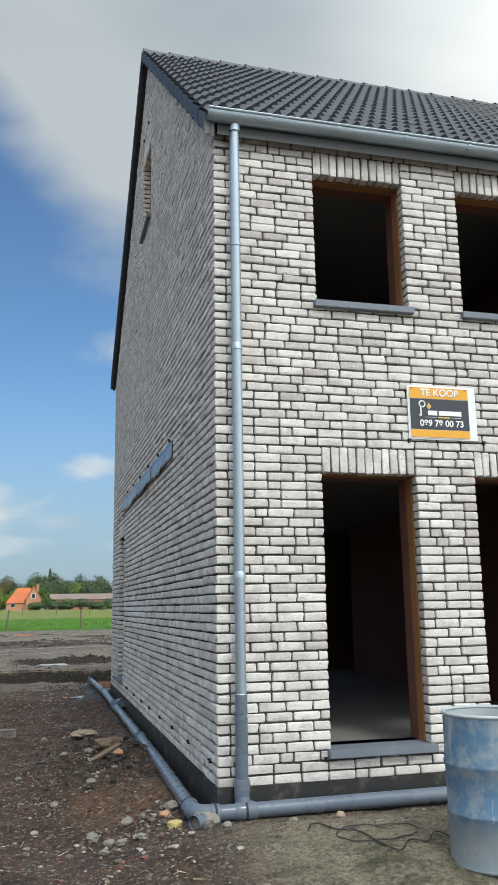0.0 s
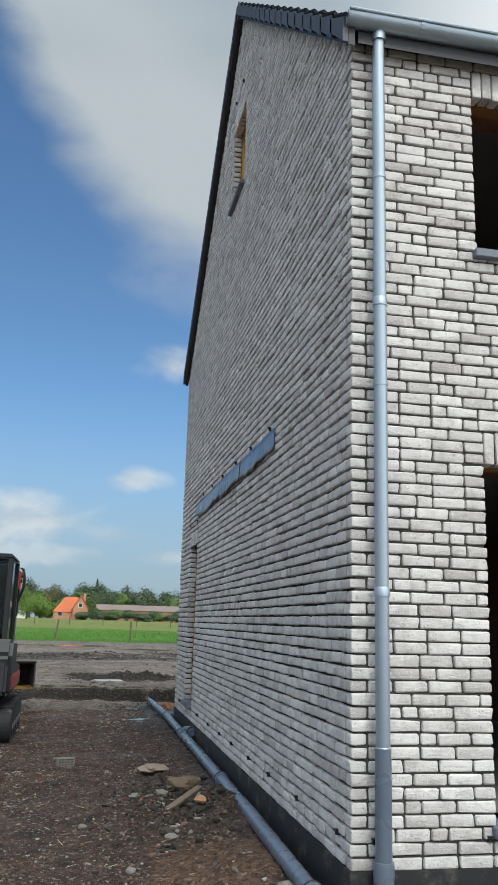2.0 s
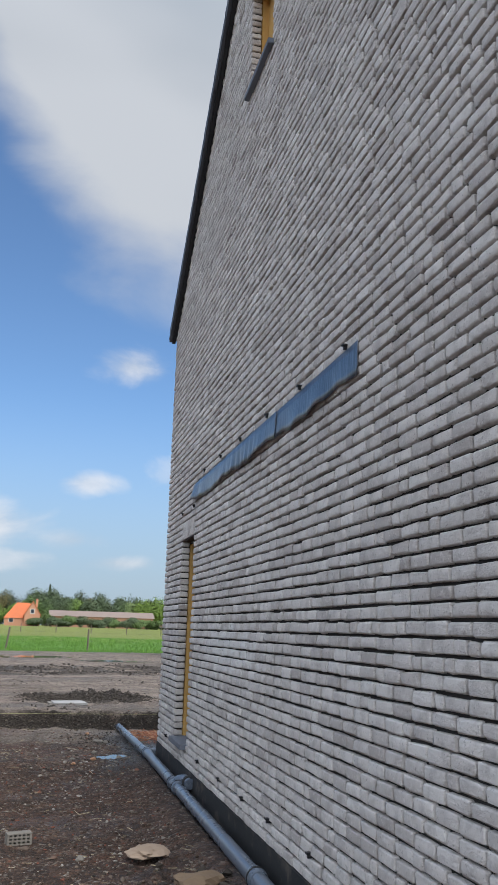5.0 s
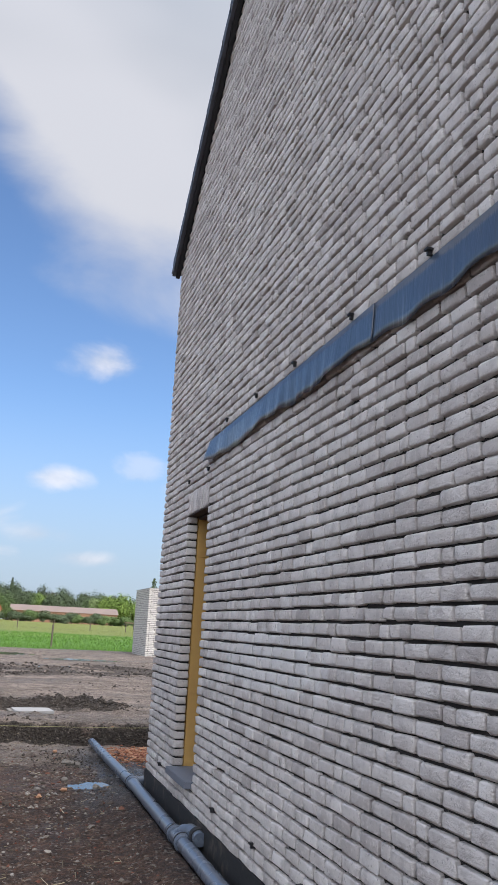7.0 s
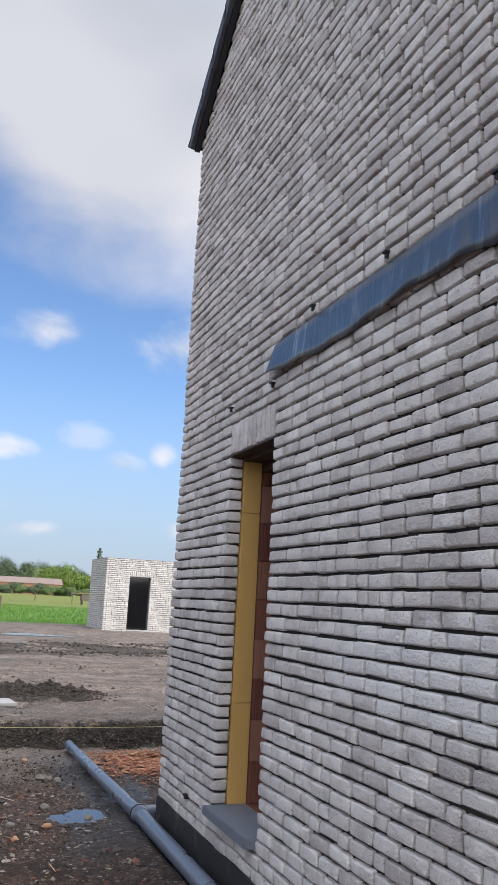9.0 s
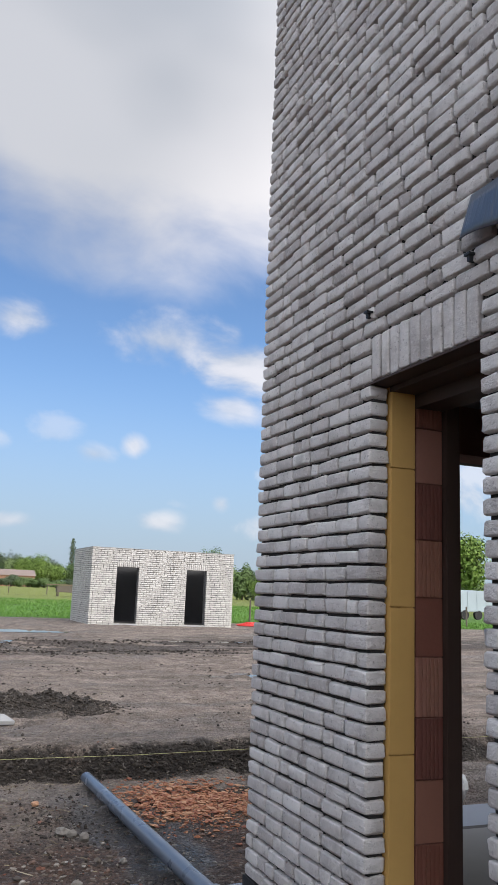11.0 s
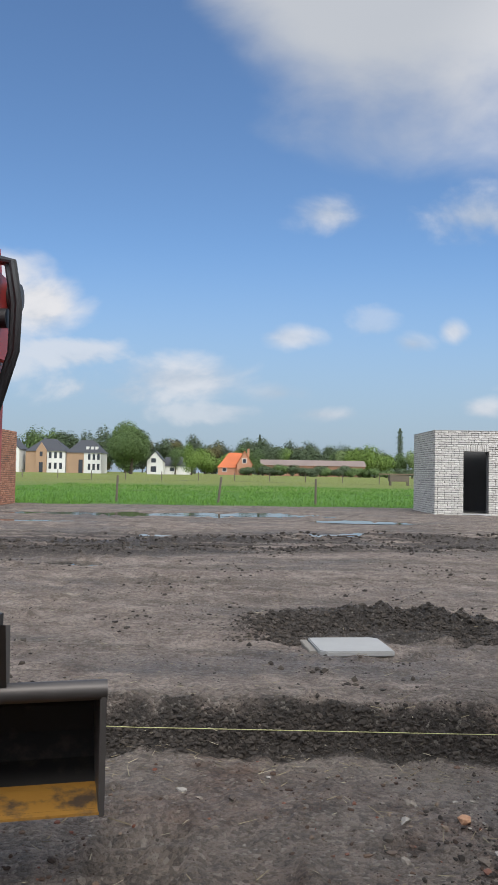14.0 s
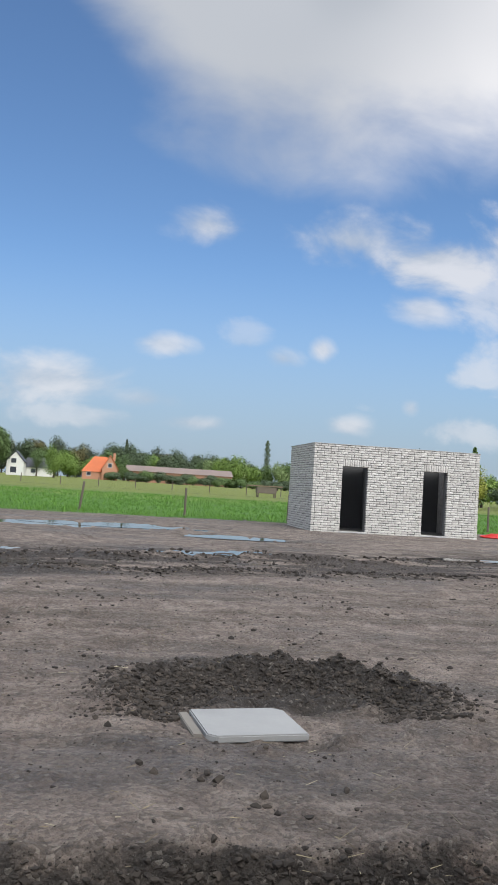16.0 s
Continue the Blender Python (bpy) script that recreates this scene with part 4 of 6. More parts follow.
M_FOAM = simple("old_foam", (0.48, 0.38, 0.15), 0.9, vary=0.3, scale=14, relief=0.5)
M_DRYCLAY = simple("dry_clay", (0.20, 0.14, 0.09), 0.95, vary=0.35, scale=9, relief=0.8)
M_GLASS, _t = material("cab_glass")
finish(_t, rgb(0.10, 0.12, 0.13), 0.04, Transmission_Weight=0.85, IOR=1.1)
M_WATER, _t = material("puddle_water")
finish(_t, rgb(0.055, 0.05, 0.042), 0.03, _t.noise(where(_t), 9.0, 2.0), 0.03, 0.01, Specular_IOR_Level=0.5)
M_REDHOSE = simple("red_conduit", (0.62, 0.035, 0.03), 0.45, vary=0.15)


def sills():
    for i, (a, b, z0, z1) in enumerate(FRONT_OPEN):
        if a > 5.5:
            continue
        ob = part("window_sill", Geo().box(a - 0.035, b + 0.045, FY - 0.05, FY + 0.36, z0 - 0.055, z0 + 0.004), M_BLUESTONE, bevel=0.005)
        tagged(ob, "blue-grey stone sill below an open window hole" if i % 2 else "blue-grey stone threshold of an open doorway", "sill", "stone sills of the front", "structure")
    a, b, z0, _ = SIDE_DOOR
    tagged(part("door_sill", Geo().box(WX - 0.055, WX + 0.22, a + 0.006, b + 0.0, z0 - 0.05, z0 + 0.005), M_BLUESTONE, bevel=0.005), "blue-grey stone threshold of the side doorway", "sill", kind="structure")
    a, b, z0, z1 = GABLE_WIN
    tagged(part("window_sill", Geo().box(WX - 0.05, WX + 0.2, a - 0.04, b + 0.04, z0 - 0.05, z0 + 0.004), M_BLUESTONE, bevel=0.005), "blue-grey stone sill high in the gable", "sill", kind="structure")
    tagged(part("window_board", Geo().box(WX + 0.17, WX + 0.2, a + 0.1, b - 0.002, z0 + 0.01, z1 - 0.002), M_YELLOW), "yellow board closing the gable window hole", "board", kind="structure")


def jamb_boards():
    a, b, z0, z1 = SIDE_DOOR
    z, i = z0 + 0.006, 0
    while z < z1 - 0.05:
        top = min(z + 0.6, z1 - 0.004)
        for y, s in ((b, -1), (a, 1)):
            part("board", Geo().box(WX + 0.102, WX + 0.224, *sorted((y + s * 0.002, y + s * 0.016)), z, top - 0.004), M_YELLOW, wall_west, bevel=0.002)
        z = top
    z, i = z0 + 0.006, 0
    tones = [simple("clay_block_%d" % k, c, 0.85, vary=0.2, scale=8, relief=0.4) for k, c in enumerate(((0.21, 0.075, 0.05), (0.28, 0.12, 0.08), (0.17, 0.06, 0.045), (0.31, 0.14, 0.10)))]
    while z < z1 - 0.05:
        top = min(z + 0.249, z1 - 0.004)
        for y, s in ((b, -1), (a, 1)):
            g = Geo().box(WX + 0.232, WX + 0.368, *sorted((y + s * 0.004, y + s * 0.014)), z, top - 0.006)
            if i % 3 != 1:
                for k in range(6):
                    x = WX + 0.24 + k * 0.021
                    g.box(x, x + 0.011, *sorted((y + s * 0.014, y + s * 0.020)), z + 0.002, top - 0.008)
            part("clay_block", g, tones[i % 4], wall_west)
        z, i = top, i + 1
    part("lintel_angle", Geo().box(WX + 0.004, WX + 0.1, a - 0.06, b + 0.06, z1 - 0.006, z1 + 0.004).box(WX + 0.1, WX + 0.226, a, b, z1 - 0.03, z1 - 0.006), M_DARKWOOD, wall_west)
    part("lintel", Geo().box(WX + 0.227, WX + 0.37, a + 0.0, b, z1 - 0.09, z1 - 0.004), M_DARKWOOD, wall_west)
    part("door_post", Geo().box(WX + 0.374, WX + 0.45, b - 0.04, b + 0.02, 0.505, z1 + 0.1), M_DARKWOOD, wall_west, "dark brown timber post", bevel=0.004)


def weep(face, u, z, axis="x"):
    g = Geo()
    if axis == "x":
        g.box(face - 0.018, face + 0.04, u - 0.007, u + 0.007, z - 0.012, z + 0.012)
        g.box(face - 0.026, face + 0.01, u - 0.016, u + 0.016, z + 0.010, z + 0.020)
    else:
        g.box(u - 0.008, u + 0.008, face - 0.018, face + 0.04, z - 0.012, z + 0.012)
        g.box(u - 0.013, u + 0.013, face - 0.026, face + 0.01, z + 0.010, z + 0.020)
    return g


def membrane_and_vents():
    # a strip of flashing, its lower edge loose and wavy
    g, n = Geo(), 420
    for j in range(5):
        for i in range(n + 1):
            f = i / n
            y = 8.10 + f * 4.78
            k = j / 4
            flap = 0.010 + k * (0.014 + 0.008 * math.sin(y * 5.1) + 0.006 * math.sin(y * 13.7 + 1.3) + 0.007 * math.sin(y * 37 + 2 * math.sin(y * 3)) * max(0, math.sin(y * 1.9)))
            z = 3.318 - f * 0.02 - k * (0.205 + 0.014 * math.sin(y * 4.3) + 0.008 * math.sin(y * 17.0))
            if y > 12.55:
                flap += k * (y - 12.55) * 0.1
            g.v.append((WX - flap, y, z))
    th = thing("flashing_strip", "loose blue-grey flashing strip with a wavy edge on brickwork", "flashing")
    for k, (i0, i1) in enumerate(((0, 141), (138, 281), (278, n))):
        piece, w = Geo(), i1 - i0 + 1
        for j in range(5):
            piece.v += [(x - 0.006 * (k % 2), y, z) for x, y, z in g.v[j * (n + 1) + i0:j * (n + 1) + i1 + 1]]
        piece.f = [(j * w + i, j * w + i + 1, (j + 1) * w + i + 1, (j + 1) * w + i) for j in range(4) for i in range(w - 1)]
        ob = part("sheet", piece, M_LEAD, th, smooth="all")
        sol = ob.modifiers.new("thickness", "SOLIDIFY")
        sol.thickness, sol.offset = 0.004, 1
    for y, z in [(8.3, 3.34), (9.15, 3.34), (9.96, 3.345), (10.81, 3.345), (11.59, 3.35), (12.36, 3.355), (12.89, 3.05), (13.61, 3.05)] + [(10.25, 8.27), (10.73, 8.28)] + \
            [(y, 0.5) for y in (6.28, 7.19, 8.07, 8.86, 9.72, 10.43, 11.24, 12.18, 14.1)]:
        tagged(part("weep_vent", weep(WX, y, z), M_BLACK), "small black plastic weep vent between pale bricks", "vent", "weep vents")
    for x, z in ((1.44, 0.5), (2.13, 0.5), (2.95, 2.95), (3.64, 2.95)):
        tagged(part("weep_vent", weep(FY, x, z, "y"), M_BLACK), "small black plastic weep vent between pale bricks", "vent", "weep vents")
    # damp course at the foot of the walls
    g = Geo().box(WX - 0.004, WX + 0.012, FY - 0.004, BY, -0.05, BASE + 0.006)
    g.box(WX + 0.012, EX, FY - 0.004, FY + 0.012, -0.05, BASE + 0.006)
    tagged(part("damp_course", g, M_RUBBER), "black damp membrane along the wall foot", "membrane", kind="structure")


def gutter():
    th = thing("gutter", "half-round zinc rain gutter under the roof edge", "gutter", (WX, 5.95, 5.66))
    g, n = Geo(), 10
    prof = [(math.cos(math.pi + math.pi * k / n) * 0.075, math.sin(math.pi + math.pi * k / n) * 0.085) for k in range(n + 1)]
    inner = [(y * 0.93, z * 0.93) for y, z in prof[::-1]]
    g.prism(prof + inner, "x", -0.07, EX - WX)
    part("trough", g, M_ZINC, th, smooth=True)
    part("bead", Geo().tube([(-0.07, -0.078, 0.0), (EX - WX, -0.078, 0.0)], 0.011, 8), M_ZINC, th, smooth=True)
    part("fascia", Geo().box(-0.05, EX - WX, 0.077, 0.105, -0.045, 0.06), M_ZINC, th)
    part("end_cap", Geo().prism(prof, "x", -0.074, -0.066), M_ZINC, th)
    for k in range(9):
        x = 0.45 + k * 0.62
        part("bracket", Geo().box(x - 0.014, x + 0.014, -0.088, 0.076, 0.001, 0.008).prism([(y * 1.05, z * 1.05) for y, z in prof] + [(y, z) for y, z in prof[::-1]], "x", x - 0.014, x + 0.014), M_ZINC, th)
    dp = thing("downpipe", "straight zinc downpipe strapped to pale brickwork", "downpipe", (1.47, 5.985, 0))
    part("pipe", Geo().tube([(0, -0.01, 5.58), (0, 0, 5.45), (0, 0, 0.42)], 0.041, 16), M_ZINC, dp, smooth=True)
    part("outlet", Geo().tube([(0, -0.01, 5.60), (0, -0.01, 5.52)], 0.048, 16), M_ZINC, dp, smooth=True)
    for z in (1.83, 3.62, 0.95):
        part("sleeve", Geo().tube([(0, 0, z), (0, 0, z + 0.05), (0, 0, z + 0.055)], [0.046, 0.046, 0.042], 16), M_ZINC, dp, smooth=True)
    for z in (1.6, 3.1, 4.5):
        part("strap", Geo().tube([(0, 0, z), (0, 0, z + 0.025)], 0.0455, 16).box(-0.008, 0.008, 0.03, 0.09, z + 0.004, z + 0.02), M_ZINC, dp, smooth=True)
    part("foot_pipe", Geo().tube([(0, 0, 1.0), (0, 0, 0.30)], 0.0465, 16), M_PVC, dp, "grey plastic foot of the downpipe", smooth=True)
    part("foot_socket", Geo().tube([(0, 0, 0.42), (0, 0, 0.40), (0, 0, 0.25)], [0.054, 0.058, 0.056], 16), M_PVC, dp, smooth=True)


R = 0.054


def drain():
    th = thing("drain_pipe", "grey plastic drain pipe laid along the wall foot", "pipe")
    zc = 0.215
    line = [(1.125, 6.12, zc), (1.165, 8.0, zc), (1.185, 11.0, zc - 0.005), (1.2, 14.9, zc - 0.01)]
    part("pipe", Geo().tube(line, R, 20), M_PVC, th, smooth=True)
    part("clearpipe", Geo().tube([(1.195, 14.8, zc - 0.01), (1.155, 18.0, 0.165)], R * 0.95, 20, cap=False), M_PVC, th, smooth=True)
    ring = Geo().tube([(1.1548, 18.015, 0.165), (1.1553, 17.98, 0.1655)], R * 0.94, 20, cap=False)
    part("pipe_end", ring, M_PVC, th, smooth=True)
    # black plug set inside the open end, in place of the bore's shade
    part("pipe_bore", Geo().tube([(1.1558, 17.92, 0.166), (1.1563, 17.88, 0.166)], R * 0.93, 20), M_BLACK, th)
    part("front_pipe", Geo().tube([(1.24, 5.935, zc), (5.4, 5.935, zc + 0.02)], R, 20), M_PVC, th, smooth=True)
    bend = [(1.125, 6.14, zc), (1.122, 6.06, zc), (1.14, 5.99, zc), (1.19, 5.945, zc), (1.27, 5.935, zc)]
    part("elbow", Geo().tube(bend, R + 0.008, 20), M_PVC, th, smooth=True)
    for a, b in (((1.127, 6.22, zc), (1.125, 6.12, zc)), ((1.22, 5.935, zc), (1.30, 5.935, zc)), ((1.40, 5.935, zc), (1.56, 5.935, zc)), ((1.175, 9.45, zc - 0.002), (1.177, 9.58, zc - 0.002)),
                 ((1.19, 12.5, zc - 0.006), (1.191, 12.62, zc - 0.006)), ((1.191, 12.78, zc - 0.006), (1.192, 12.86, zc - 0.006)), ((1.199, 14.84, zc - 0.01), (1.2, 14.98, zc - 0.012)), ((3.3, 5.935, zc + 0.01), (3.42, 5.935, zc + 0.01))):
        A, B = Vector(a), Vector(b)
        part("socket", Geo().tube([A, A.lerp(B, 0.15), A.lerp(B, 0.85), B], [R + 0.003, R + 0.012, R + 0.012, R + 0.003], 20), M_PVC, th, smooth=True)
        m = A.lerp(B, 0.5)
        d = (B - A).normalized() * 0.008
        part("seal_ring", Geo().tube([m - d, m + d], R + 0.0155, 20), M_RUBBER, th, smooth=True)
    part("saddle", Geo().tube([(1.47, 5.945, zc), (1.47, 5.965, 0.30)], 0.052, 16), M_PVC, th, smooth=True)
    # side branches towards the house
    part("branch", Geo().tube([(1.19, 12.72, zc), (1.225, 12.66, zc + 0.045), (1.26, 12.60, zc + 0.06), (1.275, 12.50, zc + 0.06), (1.275, 12.36, zc + 0.055)], 0.05, 16), M_PVC, th, smooth=True)
    part("branch_socket", Geo().tube([(1.275, 12.48, zc + 0.06), (1.275, 12.42, zc + 0.058)], 0.058, 16), M_RUBBER, th, smooth=True)
    part("branch", Geo().tube([(1.2, 14.93, zc - 0.01), (1.36, 14.99, zc - 0.02), (1.62, 15.0, zc - 0.04)], 0.052, 16), M_PVC, th, smooth=True)


def sign():
    th = thing("sale_sign", "orange and dark for-sale board screwed to pale brickwork", "sign", (2.95, FY - 0.016, 2.97))
    w, h = 0.56, 0.46
    part("clear_backing", Geo().box(0.0, 0.63, 0.0, 0.012, 0.0, h + 0.005), M_WHITE, th)
    part("panel", Geo().box(0.012, w, -0.005, -0.001, 0.01, h - 0.01), M_WHITE, th)
    part("dark_field", Geo().box(0.018, w - 0.004, -0.009, -0.006, 0.085, 0.345), M_NAVY, th)
    part("orange_band", Geo().box(0.018, w - 0.004, -0.009, -0.006, 0.35, h - 0.016), M_ORANGE, th)
    part("orange_band", Geo().box(0.018, w - 0.004, -0.009, -0.006, 0.018, 0.08), M_ORANGE, th)

    def words(text, x, z, size):
        cu = bpy.data.curves.new("lettering", "FONT")
        cu.body, cu.size, cu.extrude, cu.align_x, cu.offset = text, size, 0.001, "CENTER", 0.0018
        ob = new("lettering", cu)
        ob.parent = th
        ob.matrix_basis = pose(x, -0.012, z, 90, 0, 0)
        cu.materials.append(M_WHITE)

    words("TE KOOP", 0.29, 0.374, 0.084)
    words("089 78 00 73", 0.30, 0.112, 0.076)
    # emblem and name as plain shapes
    ring = [(0.125 + 0.026 * math.cos(a), -0.012, 0.30 + 0.026 * math.sin(a)) for a in np.linspace(0, 2 * math.pi, 17)]
    part("emblem_key", Geo().tube(ring, 0.007, 6).box(0.106, 0.118, -0.013, -0.010, 0.195, 0.28).box(0.095, 0.112, -0.013, -0.010, 0.198, 0.21), M_WHITE, th)
    part("emblem_tag", Geo().prism([(0.165, 0.275), (0.19, 0.255), (0.21, 0.28), (0.185, 0.315)], "y", -0.013, -0.010), M_GOLD, th)
    part("name_bar", Geo().box(0.175, 0.26, -0.013, -0.010, 0.205, 0.245), M_WHITE, th)
    part("name_bar", Geo().box(0.275, 0.485, -0.013, -0.010, 0.205, 0.245), M_WHITE, th)
    part("fine_line", Geo().box(0.15, 0.25, -0.013, -0.010, 0.187, 0.190), M_WHITE, th)
    part("fine_line", Geo().box(0.39, 0.48, -0.013, -0.010, 0.187, 0.190), M_WHITE, th)
    part("small_print", Geo().box(0.27, 0.375, -0.013, -0.010, 0.182, 0.195), M_GOLD, th)
    for x, z in ((0.04, 0.435), (0.53, 0.435)):
        part("screw", Geo().tube([(x, -0.005, z), (x, -0.014, z)], 0.006, 8), M_STEEL, th)


def drum():
    x, y = 2.80, 4.83
    th = thing("oil_drum", "open blue drum, scuffed and stained grey", "drum", (x, y, gz(x, y) - 0.02))
    g, n = Geo(), 40
    prof = [(0.0, 0.0), (0.285, 0.0), (0.292, 0.012), (0.286, 0.03), (0.288, 0.28), (0.297, 0.295), (0.297, 0.31), (0.288, 0.325), (0.288, 0.56), (0.297, 0.575), (0.297, 0.59), (0.288, 0.605), (0.288, 0.85), (0.287, 0.875)]
    inside = [(0.281, 0.875), (0.281, 0.03), (0.0, 0.025)]

    def spin(pr):
        q = Geo()
        for r, z in pr:
            for k in range(n):
                a = 2 * math.pi * k / n
                dent = 1 + 0.008 * math.sin(3 * a + 9 * z) * (0.1 < z < 0.8)
                q.v.append((r * dent * math.cos(a), r * dent * math.sin(a), z))
        for i in range(len(pr) - 1):
            for k in range(n):
                b = (k + 1) % n
                q.f.append((i * n + k, i * n + b, (i + 1) * n + b, (i + 1) * n + k))
        return q

    part("shell", spin(prof), M_DRUM, th, smooth=True)
    part("lining", spin(inside), M_DRUMIN, th, "pale scuffed inside", smooth=True)
    part("rim", Geo().tube([(0.286 * math.cos(a), 0.286 * math.sin(a), 0.877) for a in np.linspace(0, 2 * math.pi, 41)], 0.011, 8), M_DRUMIN, th, smooth=True)


def lumps(name, spots, mat, seed=0, flat=0.6, rough=0.25):
    """Many small stones or clods in one mesh; spots: x, y, z, size."""
    r = np.random.default_rng(seed)
    bm = bmesh.new()
    bmesh.ops.create_icosphere(bm, subdivisions=1, radius=1)
    T = np.array([v.co for v in bm.verts])
    F = np.array([[v.index for v in f.verts] for f in bm.faces])
    bm.free()
    S = np.array(spots)
    S[:, 2] += ground_z(S[:, 0], S[:, 1])
    n, k = len(S), len(T)
    P = T[None] * (1 + r.normal(0, rough, (n, k, 1)))
    st = r.uniform(0.6, 1.5, (n, 1, 3))
    st[:, :, 2] = flat
    P = P * st * S[:, None, 3:4]
    a = r.uniform(0, 6.28, n)
    c, s = np.cos(a)[:, None], np.sin(a)[:, None]
    x, y = P[:, :, 0] * c - P[:, :, 1] * s, P[:, :, 0] * s + P[:, :, 1] * c
    P = np.stack([x, y, P[:, :, 2]], -1) + S[:, None, :3]
    faces = (F[None] + (np.arange(n) * k)[:, None, None]).reshape(-1, 3)
    me = bpy.data.meshes.new(name)
    me.from_pydata(P.reshape(-1, 3).tolist(), [], faces.tolist())
    me.materials.append(mat)
    return me


def sticks(name, spots, mat, seed=0):
    """Thin straws: x, y, z, length, width."""
    r = np.random.default_rng(seed)
    g = Geo()
    S = np.array(spots)
    S[:, 2] += ground_z(S[:, 0], S[:, 1])
    for x, y, z, l, w in S:
        a, e = r.uniform(0, 6.28), r.uniform(-0.1, 0.3)
        d = np.array((math.cos(a) * math.cos(e), math.sin(a) * math.cos(e), math.sin(e))) * l / 2
        p = np.array((-math.sin(a), math.cos(a), 0)) * w / 2
        o = np.array((x, y, z + 0.004 + abs(d[2])))
        u = np.array((0, 0, w * 0.7))
        b = len(g.v)
        for q in (o - d - p, o - d + p, o - d + u, o + d - p * 0.6, o + d + p * 0.6, o + d + u * 0.6):
            g.v.append(tuple(q))
        g.f += [(b, b + 1, b + 4, b + 3), (b + 1, b + 2, b + 5, b + 4), (b + 2, b, b + 3, b + 5)]
    return g.mesh(name, mat, fix=False)


def island_material(name, cols, rough=0.9):
    m, t = material(name)
    r = t.add("ShaderNodeNewGeometry").outputs["Random Per Island"]
    ramp = t.add("ShaderNodeValToRGB", r)
    ramp.color_ramp.interpolation = "CONSTANT"
    el = ramp.color_ramp.elements
    el[0].color, el[1].color = rgb(*cols[0]), rgb(*cols[1])
    el[1].position = 1 / len(cols)
    for i, c in enumerate(cols[2:], 2):
        e = el.new(i / len(cols))
        e.color = rgb(*c)
    pos = where(t)
    n = t.noise(pos, 60.0, 4.0)
    c = t.mix(t.math("MULTIPLY", n, 0.5), ramp.outputs[0], rgb(0.06, 0.05, 0.04))
    finish(t, c, rough, n, 0.4, 0.004)
    return m


M_GRAVEL = island_material("gravel", [(0.26, 0.22, 0.18), (0.14, 0.11, 0.09), (0.12, 0.085, 0.065), (0.10, 0.075, 0.06), (0.24, 0.10, 0.065), (0.18, 0.145, 0.115), (0.40, 0.37, 0.33), (0.07, 0.055, 0.045), (0.17, 0.10, 0.07), (0.30, 0.26, 0.22)])
M_CLOD = island_material("clods", [(0.022, 0.017, 0.014), (0.036, 0.028, 0.022), (0.055, 0.043, 0.034), (0.017, 0.013, 0.011)], 0.95)
M_CHIPS = island_material("brick_chips", [(0.42, 0.15, 0.07), (0.50, 0.22, 0.11), (0.33, 0.11, 0.06), (0.56, 0.30, 0.17)])
M_CRUMB = island_material("crumbs", [(0.05, 0.027, 0.018), (0.085, 0.048, 0.032), (0.13, 0.08, 0.055), (0.06, 0.034, 0.024), (0.16, 0.10, 0.068), (0.20, 0.065, 0.04), (0.10, 0.058, 0.04), (0.24, 0.175, 0.13), (0.04, 0.024, 0.017), (0.36, 0.32, 0.27)], 0.95)
M_STRAW = island_material("straw", [(0.42, 0.35, 0.22), (0.30, 0.24, 0.15), (0.55, 0.48, 0.34), (0.20, 0.16, 0.10)])
M_STONE = simple("pale_stone", (0.21, 0.19, 0.165), 0.9, vary=0.25, scale=12, relief=0.5)


def free_of_house(x, y):
    return not (1.0 < x < 9.2 and 5.8 < y < 15.0)


def on_sand(x, y):
    return ((x - 0.74) / 0.4) ** 2 + ((y - 7.12) / 0.6) ** 2 < 1.0


